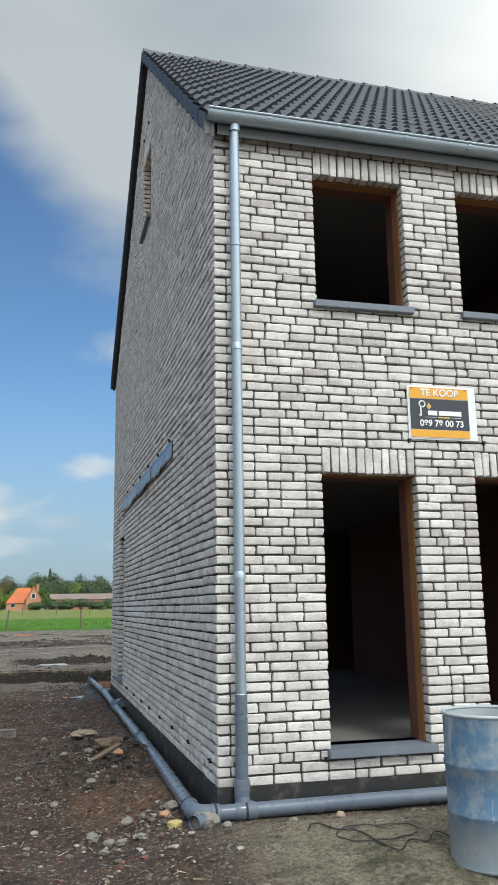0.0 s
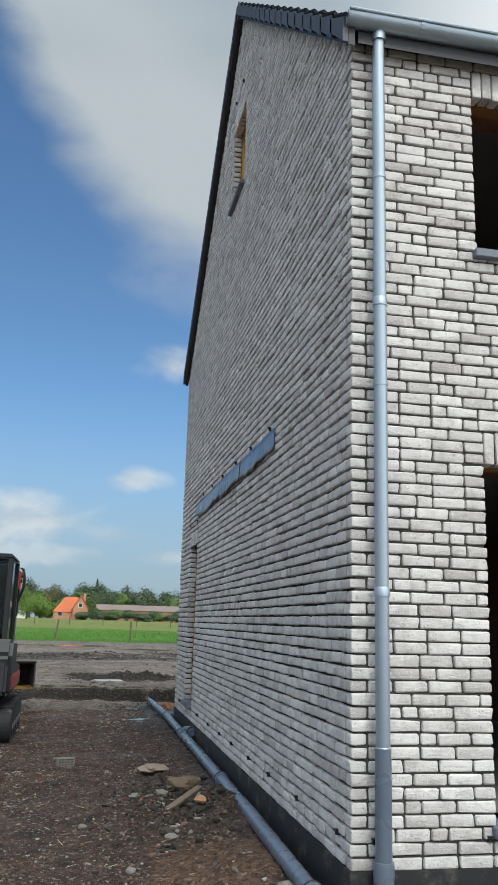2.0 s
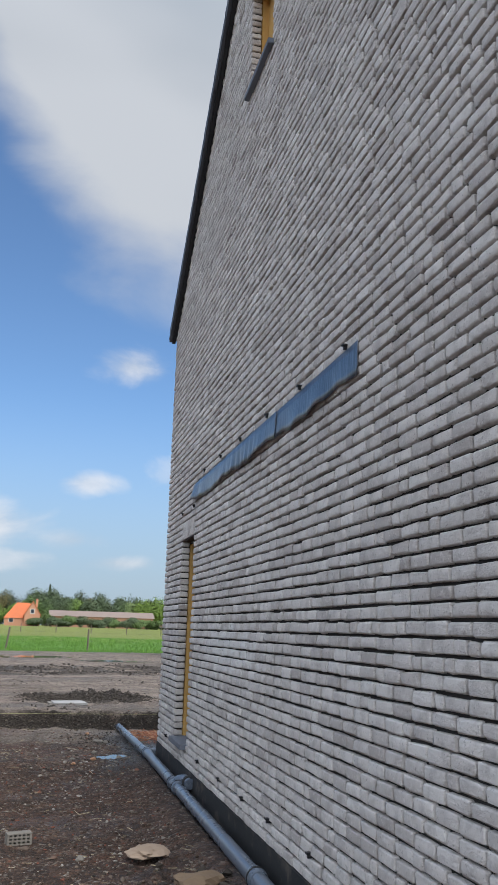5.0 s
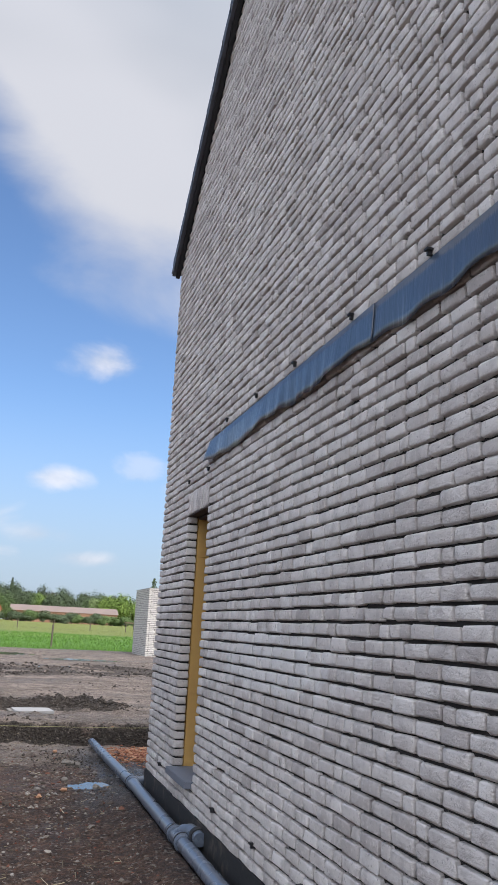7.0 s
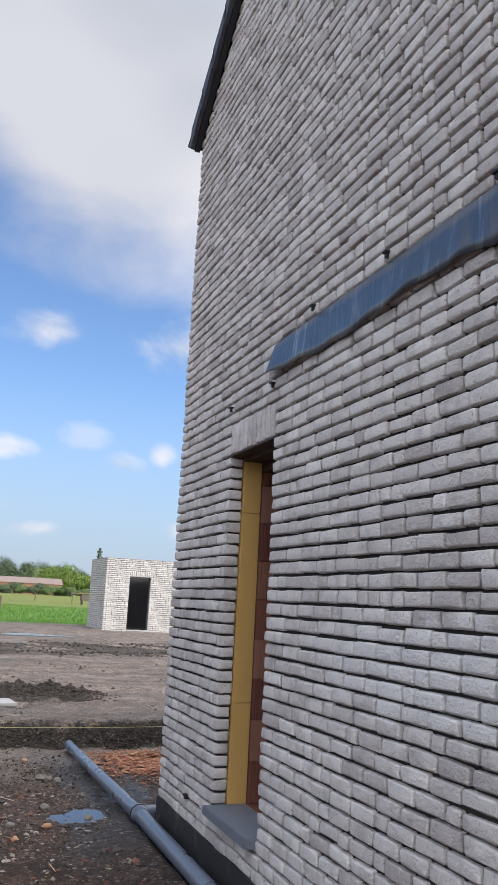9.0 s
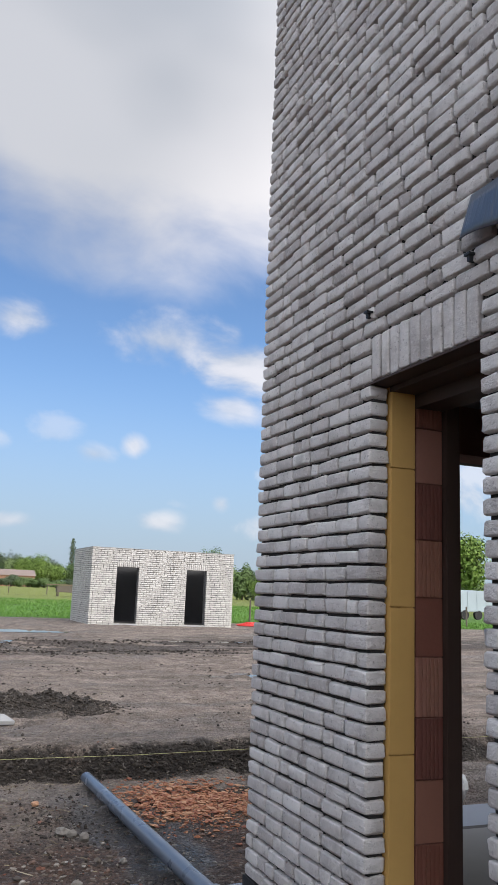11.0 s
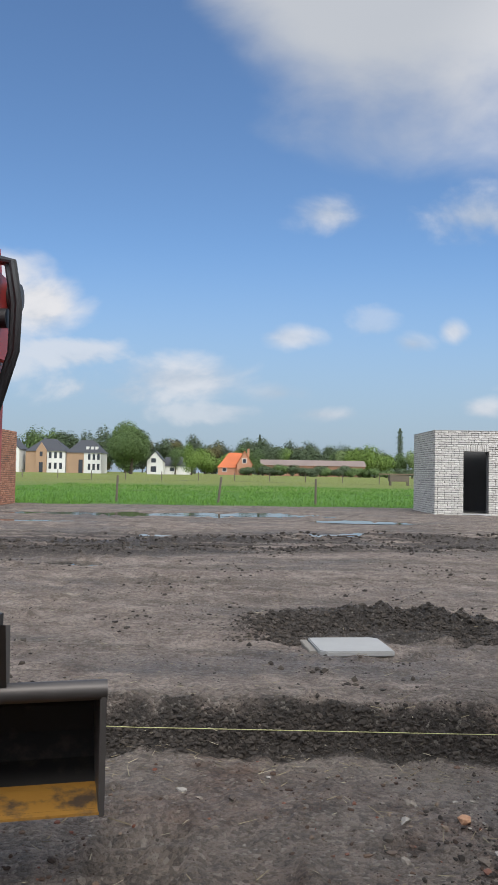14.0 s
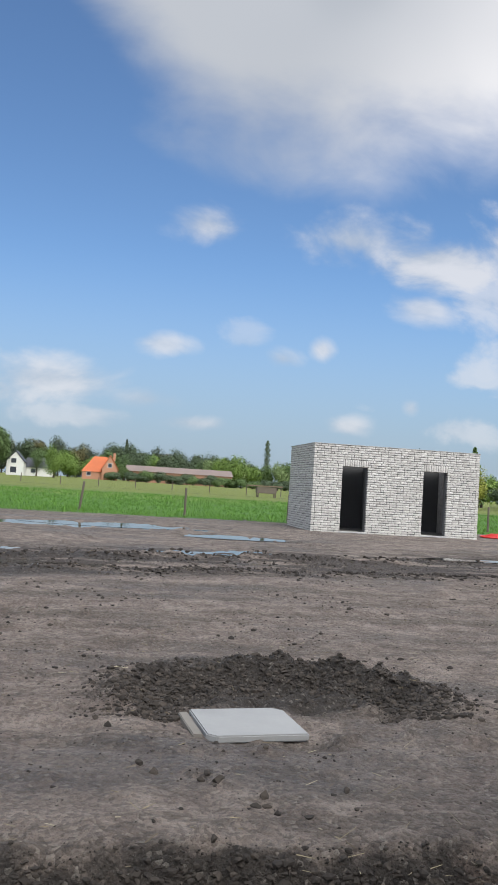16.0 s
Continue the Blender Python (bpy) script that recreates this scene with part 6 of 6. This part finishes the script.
def leaves(name, centres, normals, size, mat, r):
    n = len(centres)
    a = np.cross(normals, r.normal(0, 1, (n, 3)))
    a /= np.linalg.norm(a, axis=1, keepdims=True) + 1e-9
    b = np.cross(normals, a)
    s = (size * r.uniform(0.6, 1.4, n))[:, None]
    P = np.stack([centres - a * s - b * s * 0.55, centres + a * s * 0.3 - b * s * 0.7, centres + a * s * 1.1 + b * s * 0.1, centres + b * s * 0.8 + normals * s * 0.2], 1)
    me = bpy.data.meshes.new(name)
    me.from_pydata(P.reshape(-1, 3).tolist(), [], np.arange(4 * n).reshape(n, 4).tolist())
    me.materials.append(mat)
    return me


def crown_points(r, n, c, rad, lumps_n=9, spread=0.62, cone=False):
    """Points and outward ways on a cluster of unequal lumps that fill an ellipsoid."""
    c, rad = np.array(c, float), np.array(rad, float)
    L = []
    for k in range(lumps_n):
        d = r.normal(0, 1, 3)
        d /= np.linalg.norm(d)
        L.append((c + d * rad * spread * r.uniform(0.5, 1.05), rad * r.uniform(0.3, 0.55)))
    L.append((c, rad * 0.62))
    w = np.array([l[1].prod() ** 0.6 for l in L])
    pick = r.choice(len(L), n, p=w / w.sum())
    d = r.normal(0, 1, (n, 3))
    d /= np.linalg.norm(d, axis=1, keepdims=True)
    C, Rr = np.array([l[0] for l in L])[pick], np.array([l[1] for l in L])[pick]
    P = C + d * Rr * (r.uniform(0.55, 1.08, (n, 1)))
    N = d + r.normal(0, 0.25, (n, 3)) + np.array((0, 0, 0.45))
    N /= np.linalg.norm(N, axis=1, keepdims=True)
    return P, N, L


def tree(x, y, h, w, mat, label, seed, category="tree", leafs=2600, size=None, low=0.12, name="tree", group=""):
    r = np.random.default_rng(seed)
    z = gz(x, y)
    th = thing(name, label, category, (x, y, z), group)
    c = (0, 0, h * (low + 1) / 2)
    rad = (w / 2, w / 2, h * (1 - low) / 2)
    P, N, L = crown_points(r, int(leafs * 4), c, rad, 16)
    part("crown", leaves("crown", P, N, size or w * 0.016, mat, r), mat, th)
    g = Geo().tube([(0, 0, -0.1), (0.02 * w, 0, h * 0.25), (0, 0.02 * w, h * 0.6)], [h * 0.032, h * 0.022, h * 0.01], 8)
    for p, _ in L[:6]:
        g.tube([(0, 0, h * 0.22), tuple(p * 0.5 + np.array((0, 0, h * 0.15))), tuple(p)], [h * 0.014, h * 0.009, h * 0.003], 6)
    part("trunk", g, M_BARK, th)
    return th


def conifer(x, y, h, w, mat, label, seed, leafs=1800, name="conifer", thin=1.0):
    r = np.random.default_rng(seed)
    th = thing(name, label, "tree", (x, y, gz(x, y)))
    f = r.random(leafs) ** 0.7
    a = r.uniform(0, 6.28, leafs)
    tier = 0.75 + 0.25 * np.cos(f * 55)
    rr = (w / 2) * (np.clip(1.02 - f, 0.02, 1) ** thin) * tier * r.uniform(0.55, 1.05, leafs) * (0.8 + 0.2 * np.sin(a * 5))
    P = np.stack([rr * np.cos(a), rr * np.sin(a), h * (0.06 + 0.94 * f)], -1)
    N = np.stack([np.cos(a), np.sin(a), np.full(leafs, 0.7)], -1) + r.normal(0, 0.4, (leafs, 3))
    N /= np.linalg.norm(N, axis=1, keepdims=True)
    part("crown", leaves("crown", P, N, w * 0.04, mat, r), mat, th)
    part("trunk", Geo().tube([(0, 0, -0.1), (0, 0, h * 0.9)], [h * 0.022, h * 0.004], 8), M_BARK, th)
    return th


def wood(name, label, spots, mats, seed, size=0.55, per=700):
    """A far belt of trees, too many to count: crown clumps and stems joined in one mesh for each leaf colour."""
    r = np.random.default_rng(seed)
    by = {}
    g = Geo()
    for x, y, h, w in spots:
        m = mats[int(r.integers(len(mats)))]
        z = gz(x, y)
        P, N, _ = crown_points(r, per, (x, y, z + h * 0.5), (w / 2, w / 2, h * 0.52), 12)
        by.setdefault(m.name, (m, [], []))
        by[m.name][1].append(P)
        by[m.name][2].append(N)
        g.tube([(x, y, z - 0.2), (x, y, z + h * 0.6)], [0.22, 0.08], 5)
    th = thing(name, label, "trees", kind="stuff")
    for m, P, N in by.values():
        tagged(part("crowns", leaves("crowns", np.concatenate(P), np.concatenate(N), size, m, r), m, th), kind="stuff")
    tagged(part("stems", g, M_BARK, th), kind="stuff")


def distance_trees():
    r = np.random.default_rng(3)
    spots = [(x + r.uniform(-2, 2), 262 + r.uniform(-8, 14), r.uniform(9.5, 12.5) - max(0, x) * 0.035, r.uniform(7, 11)) for x in np.arange(-62, 40, 2.8)]
    wood("dark_woodland", "dark pine wood behind the meadow", spots, [LEAF_PINE, LEAF_DARK, LEAF_DARK, LEAF_OLIVE], 21, 0.24, 3000)
    spots = [(x + r.uniform(-1.5, 1.5), 236 + r.uniform(-6, 6), r.uniform(6.0, 9.0), r.uniform(6, 9)) for x in np.arange(-18, 24, 2.6)]
    wood("mixed_woodland", "mixed green wood behind the farmhouse", spots, [LEAF_MID, LEAF_DARK, LEAF_LIGHT, LEAF_MID], 22, 0.21, 3200)
    spots = [(x + r.uniform(-1, 1), 222 + r.uniform(-5, 5), r.uniform(6.5, 9.5), r.uniform(5, 8)) for x in np.arange(24, 130, 3.0)]
    wood("willow_belt", "pale grey-green willows beyond the meadow", spots, [LEAF_WILLOW, LEAF_WILLOW, LEAF_LIGHT, LEAF_MID], 23, 0.18, 3000)
    spots = [(x + r.uniform(-1, 1), 196 + r.uniform(-2, 2), r.uniform(1.6, 2.9), r.uniform(3.8, 5.4)) for x in np.arange(-1, 62, 1.9)]
    wood("hedge", "dark green hedge along the far meadow edge", spots, [LEAF_DARK, LEAF_MID, LEAF_DARK], 24, 0.14, 1700)
    spots = [(x + r.uniform(-2, 2), 240 + r.uniform(-6, 6), r.uniform(10, 14.5), r.uniform(8, 12)) for x in np.arange(-130, -30, 5)]
    wood("roadside_trees", "tall green trees behind the far houses", spots, [LEAF_MID, LEAF_DARK, LEAF_MID], 25, 0.28, 2600)
    spots = [(x + r.uniform(-1.5, 1.5), 128 + r.uniform(-5, 5), r.uniform(4.0, 6.5), r.uniform(4, 6.5)) for x in np.arange(40, 105, 3.2)]
    wood("garden_trees", "garden trees and shrubs beyond the paddock", spots, [LEAF_MID, LEAF_LIGHT, LEAF_DARK], 26, 0.2, 1300)
    tree(-24.7, 186, 12.2, 11.0, LEAF_MID, "broad full green tree at the meadow edge", 31, leafs=5200, low=0.03)
    tree(-11.5, 181, 7.0, 5.6, LEAF_LIGHT, "rounded bright green tree beside the white house", 32, leafs=2200, low=0.02)
    tree(-15.8, 192, 6.0, 4.0, LEAF_MID, "slim green tree beside the white house", 33, leafs=900, low=0.05)
    tree(2.5, 199, 3.6, 4.2, LEAF_MID, "green shrub beside the orange-roofed farmhouse", 34, leafs=900, low=0.02)
    tree(5.5, 232, 9.0, 9.0, LEAF_DARK, "dark green tree behind the long barn", 35, leafs=1800, low=0.05)
    tree(24.5, 226, 10.0, 6.0, LEAF_DARK, "dark round tree beyond the meadow", 36, leafs=1500, low=0.05)
    conifer(40.8, 230, 13.0, 3.6, LEAF_DARK, "tall slim dark poplar beyond the meadow", 37, 1500, "poplar", 0.35)
    conifer(4.0, 268, 12.5, 6.5, LEAF_PINE, "tall dark spruce above the wood", 38, 700)
    conifer(44.9, 112, 7.6, 5.2, LEAF_MID, "green spruce beyond the paddock", 39, 1800)
    conifer(52.1, 110, 7.6, 4.2, LEAF_PINE, "dark spruce beyond the paddock", 40, 1900)
    tree(43.6, 108, 5.6, 3.6, LEAF_GOLD, "golden green garden tree", 41, leafs=1300, low=0.05)
    tree(57.2, 112, 10.2, 6.6, LEAF_LIGHT, "tall light green birch beyond the paddock", 42, leafs=2600, low=0.06)
    tree(39.3, 118, 8.0, 5.0, LEAF_MID, "green tree behind the brick outbuilding", 43, leafs=1500)
    tree(50.2, 78, 9.3, 7.4, LEAF_LIGHT, "light green spring tree with open branches", 44, leafs=1500, size=0.16, low=0.2)
    for x, y, h, w in ((46.5, 106, 3.4, 6.0), (49.0, 107, 3.0, 4.5), (42.0, 108, 4.4, 3.5)):
        tree(x, y, h, w, LEAF_DARK if h < 4 else LEAF_LIGHT, "dense green garden shrub beyond the paddock", int(x * 7), "shrub", 1100, low=0.0, name="shrub", group="garden shrubs")


M_ROOFORANGE = simple("orange_tiles", (0.52, 0.14, 0.05), 0.75, vary=0.2, scale=1.5, relief=0.4)
M_ROOFDARK = simple("dark_tiles", (0.05, 0.052, 0.06), 0.6, vary=0.25, scale=1.5)
M_TANBRICK = simple("tan_brick", (0.38, 0.25, 0.16), 0.9, vary=0.15, scale=1.2)
M_PINKBRICK = simple("orange_brick", (0.48, 0.24, 0.15), 0.9, vary=0.15, scale=1.2)
M_BARNWALL = simple("barn_wall", (0.36, 0.20, 0.13), 0.9, vary=0.2, scale=1.0)
M_BARNROOF = simple("barn_roof", (0.22, 0.17, 0.15), 0.85, vary=0.25, scale=1.0)
M_PANE, _t = material("window_pane")
finish(_t, rgb(0.03, 0.035, 0.045), 0.08)


def house(name, label, x, y, w, d, eave, ridge, wall_mat, roof_mat, windows=(), along="x", hip=0.0, extra=None):
    """A far house: walls, pitched roof along one axis, windows set in frames."""
    z = gz(x, y) - 0.1
    th = thing(name, label, "house", (x, y, z))
    part("wall", Geo().box(0, w, 0, d, 0, eave), wall_mat, th)
    e = 0.25
    if along == "x":
        g = Geo()
        g.v = [(-e, -e, eave - 0.1), (w + e, -e, eave - 0.1), (w + e, d + e, eave - 0.1), (-e, d + e, eave - 0.1), (hip - (e if not hip else 0), d / 2, ridge), (w - hip + (e if not hip else 0), d / 2, ridge)]
        g.f = [(0, 1, 5, 4), (2, 3, 4, 5), (1, 2, 5), (3, 0, 4), (3, 2, 1, 0)]
        part("roof", g, roof_mat, th)
    else:
        part("gable", Geo().prism([(0, eave), (w, eave), (w / 2, ridge - 0.12)], "y", 0.0, d), wall_mat, th)
        for s in (0, 1):
            xa, xb = (-e, w / 2) if s == 0 else (w + e, w / 2)
            za = eave - e * (ridge - eave) / (w / 2)
            part("roof", Geo().prism([(xa, za), (xb, ridge), (xb, ridge + 0.15), (xa, za + 0.15)], "y", -0.15, d + 0.15), roof_mat, th)
    for wx, wz, ww, wh in windows:
        wd = part("window", Geo().box(wx - 0.06, wx + ww + 0.06, -0.03, 0.02, wz - 0.06, wz + wh + 0.06), M_WHITEROUGH, th)
        part("pane", Geo().box(wx, wx + ww, -0.045, -0.032, wz, wz + wh), M_PANE, wd)
    return th


def distance_houses():
    grid = lambda x0, n, dx, zs, w=0.85, h=1.35: [(x0 + i * dx, z, w, h) for i in range(n) for z in zs]
    farm = house("farmhouse", "farmhouse with a bright orange tiled roof", -6.6, 199, 7.6, 7.0, 1.9, 5.3, M_PINKBRICK, M_ROOFORANGE, [(1.0, 0.9, 0.9, 0.8)], hip=2.4)
    part("gable_wing", Geo().prism([(4.3, 0), (7.7, 0), (7.7, 2.6), (6.0, 5.4), (4.3, 2.6)], "y", -1.2, 3.0), M_PINKBRICK, farm)
    for xa, xb in ((4.0, 6.0), (8.0, 6.0)):
        part("wing_roof", Geo().prism([(xa, 2.2), (xb, 5.5), (xb, 5.7), (xa, 2.4)], "y", -1.4, 3.2), M_ROOFORANGE, farm)
    wd = part("window", Geo().box(5.5, 6.5, -1.24, -1.2, 2.8, 3.9), M_WHITEROUGH, farm)
    part("pane", Geo().box(5.6, 6.4, -1.26, -1.242, 2.9, 3.8), M_PANE, wd)
    part("chimney", Geo().box(6.6, 7.1, 1.4, 1.9, 4.4, 6.2), M_PINKBRICK, farm)
    house("long_barn", "long low brick barn with a dull tiled roof", 3.5, 209, 25.0, 7.0, 2.7, 4.0, M_BARNWALL, M_BARNROOF)
    house("white_house", "white rendered house with a dark roof", -55.5, 188, 6.5, 7.0, 5.2, 8.2, M_WHITEROUGH, M_ROOFDARK, grid(3.2, 2, 1.5, (1.0, 3.7), 0.6), "y")
    h = house("villa", "tan brick and white house with a dark hipped roof", -48.1, 190, 8.6, 8.0, 4.8, 7.6, M_WHITEROUGH, M_ROOFDARK, grid(5.0, 3, 1.15, (0.9, 3.2), 0.6), hip=3.0)
    part("brick_front", Geo().box(-0.04, 3.1, -0.05, 0.0, 0, 4.8).prism([(2.4, 0), (4.6, 0), (4.6, 4.9), (3.5, 6.6), (2.4, 4.9)], "y", -0.7, -0.1), M_TANBRICK, h)
    part("door", Geo().box(3.1, 3.9, -0.75, -0.71, 0, 2.3), M_PANE, h)
    part("dormer_window", Geo().box(3.2, 3.8, -0.75, -0.71, 3.6, 4.6), M_PANE, h)
    h = house("villa", "tan brick and white house with dormers in a dark roof", -39.2, 190, 7.4, 8.0, 4.6, 7.4, M_WHITEROUGH, M_ROOFDARK, grid(4.6, 3, 1.0, (0.8, 3.0), 0.55), hip=2.2)
    part("brick_front", Geo().box(-0.04, 3.7, -0.05, 0.0, 0, 4.6), M_TANBRICK, h)
    part("door", Geo().box(2.6, 3.5, -0.1, -0.06, 0, 3.0), M_PANE, h)
    for k in range(3):
        part("dormer", Geo().box(4.0 + k * 1.0, 4.6 + k * 1.0, 0.9, 2.0, 5.0, 5.9), M_WHITEROUGH, h)
    house("cottage", "white cottage with a steep gable", -21.4, 187, 3.4, 5.0, 3.0, 5.0, M_WHITEROUGH, M_ROOFDARK, [(0.9, 2.6, 1.0, 0.9), (0.8, 0.6, 1.2, 1.2)], "y")
    house("bungalow", "grey bungalow with a dark roof", -18.0, 192, 5.2, 6.0, 2.0, 4.0, M_WHITEROUGH, M_ROOFDARK, [(1.0, 0.8, 1.0, 0.8)])
    # red brick outbuilding at the yard's edge
    th = thing("brick_outbuilding", "roofless outbuilding of red-brown bricks at the yard edge", "outbuilding", (-13.65, 37.6, 0.42))
    wall = part("wall", Geo().box(4.9, 5.086, 0.0, 4.7, 0, 2.68), M_JOINT, th)
    part("wall", Geo().box(0, 4.9, 4.5, 4.7, 0, 2.68), M_REDWALLS, th)
    part("wall", Geo().box(0, 4.9, 0.0, 0.2, 0, 2.68), M_REDWALLS, th)
    part("wall", Geo().box(0, 0.2, 0.2, 4.5, 0, 2.68), M_REDWALLS, th)
    pick = random.Random(19)
    items = [(u0, u1, n * COURSE, (n + 1) * COURSE) for n in range(37) for u0, u1 in fill(0.0 if n % 2 else 0.1, 4.72, pick)]
    lay(wall, "x", 5.1, items, lambda u, z: u > 3.4, (M_REDWALL, M_REDWALLS), sign=-1)
    part("torn_sheet", Geo().prism([(1.2, 2.69), (2.6, 2.69), (2.4, 2.78), (1.9, 2.88), (1.4, 2.8)], "x", 4.75, 5.05), M_BLACK, th, "black roofing sheet")


def meadow():
    r = np.random.default_rng(8)
    n = 46000
    y = 42.6 + 40 * r.random(n) ** 1.9
    x = -16 + 48 * r.random(n)
    e = edge_y(x)
    keep = y > e + 0.02 * r.normal(0, 4, n)
    x, y = x[keep], y[keep]
    z = ground_z(x, y)
    n = len(x)
    clump = 0.6 + 1.1 * np.clip(vnoise(x * 0.7, y * 0.7, 14) + 0.35, 0, 1)
    h = (0.05 + 0.09 * r.random(n)) * clump
    w = (0.012 + 0.012 * r.random(n)) * (1 + (y - 43) * 0.03)
    a = r.uniform(0, 6.28, n)
    lean = r.normal(0, 0.06, (n, 2))
    P = np.stack([np.stack([x - w * np.cos(a), y - w * np.sin(a), z - 0.02], -1), np.stack([x + w * np.cos(a), y + w * np.sin(a), z - 0.02], -1), np.stack([x + lean[:, 0], y + lean[:, 1], z + h], -1)], 1)
    me = bpy.data.meshes.new("grass")
    me.from_pydata(P.reshape(-1, 3).tolist(), [], np.arange(3 * n).reshape(n, 3).tolist())
    m = foliage_material("grass_blade", (0.045, 0.135, 0.012), (0.14, 0.30, 0.035))
    me.materials.append(m)
    tagged(new("grass", me), "fresh green meadow grass", "grass", kind="stuff")
    M_POST = simple("fence_timber", (0.14, 0.115, 0.09), 0.9, vary=0.3, scale=10, relief=0.5)

    def post(x, y, h=1.0, rad=0.045, lean=0.0, group="meadow fence posts"):
        g = Geo().tube([(0, 0, -0.2), (0, 0, h - 0.02), (0, 0, h)], [rad, rad * 0.92, rad * 0.7], 8)
        ob = part("fence_post", g, M_POST)
        ob.matrix_basis = pose(x, y, gz(x, y), 0, lean, 0)
        tagged(ob, "weathered round timber fence post in grass", "post", group)

    xs = [(-17.5, 43.9), (-13.2, 44.0), (-9.3, 44.2), (-5.3, 44.4), (-1.45, 44.9), (2.35, 45.4), (6.2, 45.2), (10.2, 45.0), (14.13, 45.0), (18.03, 45.0), (22.0, 45.1), (26.2, 45.2)]
    for i, (px, py) in enumerate(xs):
        post(px, py, 1.02 + 0.06 * math.sin(i * 3.1), lean=(0, -2, 1, 2, 6, 0, 1, -1, 0, 1, 0, 0)[i])
    for k, hz in enumerate((0.45, 0.85)):
        pts = [(px, py - 0.05, gz(px, py) + hz) for px, py in xs]
        tagged(part("fence_wire", Geo().tube(pts, 0.0025, 4), M_STEEL), "thin slack fence wire between posts", "wire", "fence wires")
    for k in range(16):
        px = -34 + k * 4.6
        py = 118 + 1.5 * math.sin(k)
        post(px, py, 1.1, 0.06, group="far fence posts")
    for px, py in ((33.5, 73), (36, 74), (38.5, 75), (41, 76), (43.5, 77), (46, 78)):
        post(px, py, 1.1, 0.06, group="paddock fence posts")
    # feed trough in the meadow
    x, y = 16.6, 104.0
    th = thing("feed_trough", "dark wooden feed rack standing in the meadow", "trough", (x, y, gz(x, y)))
    part("box", Geo().box(-1.0, 1.2, -0.5, 0.5, 0.45, 1.15), M_POST, th, bevel=0.03)
    for px in (-0.9, 1.05):
        for py in (-0.42, 0.42):
            part("leg", Geo().box(px, px + 0.12, py - 0.06, py + 0.06, -0.02, 0.46), M_POST, th)
    part("rail", Geo().box(-2.2, 1.9, -0.55, -0.5, 1.2, 1.32), M_LIME, th)
    # shelter in the paddock
    x, y = 48.0, 100.0
    z = gz(x, y)
    th = thing("field_shelter", "dark green paddock shelter with a pale flat roof", "shelter", (x, y, z))
    M_SCREEN = simple("dark_screen", (0.035, 0.055, 0.035), 0.8, vary=0.3, scale=2)
    part("screen", Geo().box(0, 4.2, 0.0, 0.15, 0.2, 2.0), M_SCREEN, th)
    part("roof", Geo().box(1.2, 5.2, -0.6, 3.0, 2.35, 2.5), M_WHITEROUGH, th)
    for px in (1.3, 3.2, 5.0):
        part("post", Geo().box(px - 0.06, px + 0.06, -0.5, -0.38, -0.05, 2.35), M_WHITEROUGH, th)
    part("screen", Geo().box(6.0, 12.0, 0.3, 0.45, -0.05, 1.7), M_SCREEN, th)
    # coil of red conduit beside the outbuilding
    x0, y0 = 13.1, 40.4
    th = thing("conduit_coil", "flat coil of red plastic conduit lying on mud", "conduit", (x0, y0, gz(x0, y0)))
    for k in range(5):
        pts = [(1.45 * math.cos(a) * (1 - 0.06 * k), (0.55 - 0.05 * k) * math.sin(a), 0.03 + 0.022 * k + 0.008 * math.sin(3 * a + k)) for a in np.linspace(0, 2 * math.pi, 33)]
        part("loop", Geo().tube(pts, 0.026, 8), M_REDHOSE, th, smooth=True)
    # parked trailer far behind the house
    th = thing("trailer", "pale blue-grey metal trailer parked in grass", "trailer", (35.9, 60.0, gz(36, 60)))
    M_TRAIL = simple("trailer_metal", (0.42, 0.48, 0.52), 0.5, 0.3, vary=0.2, scale=1.5)
    part("body", Geo().box(0, 4.6, 0, 1.9, 0.55, 2.1), M_TRAIL, th, bevel=0.04)
    for k in range(6):
        part("panel_rib", Geo().box(0.2 + k * 0.82, 0.28 + k * 0.82, -0.03, 0.0, 0.58, 2.05), M_TRAIL, th)
    for px in (1.6, 2.8):
        part("wheel", Geo().tube([(px, -0.02, 0.33), (px, 0.2, 0.33)], 0.34, 18), M_RUBBER, th)
    part("drawbar", Geo().box(-1.2, 0.0, 0.9, 1.0, 0.5, 0.6).box(-1.0, -0.9, 0.9, 1.0, -0.02, 0.5), M_STEEL, th)


distance_trees()
distance_houses()
meadow()

# ---- pieces last ----
build_shed()
build_roof()
brick_house()
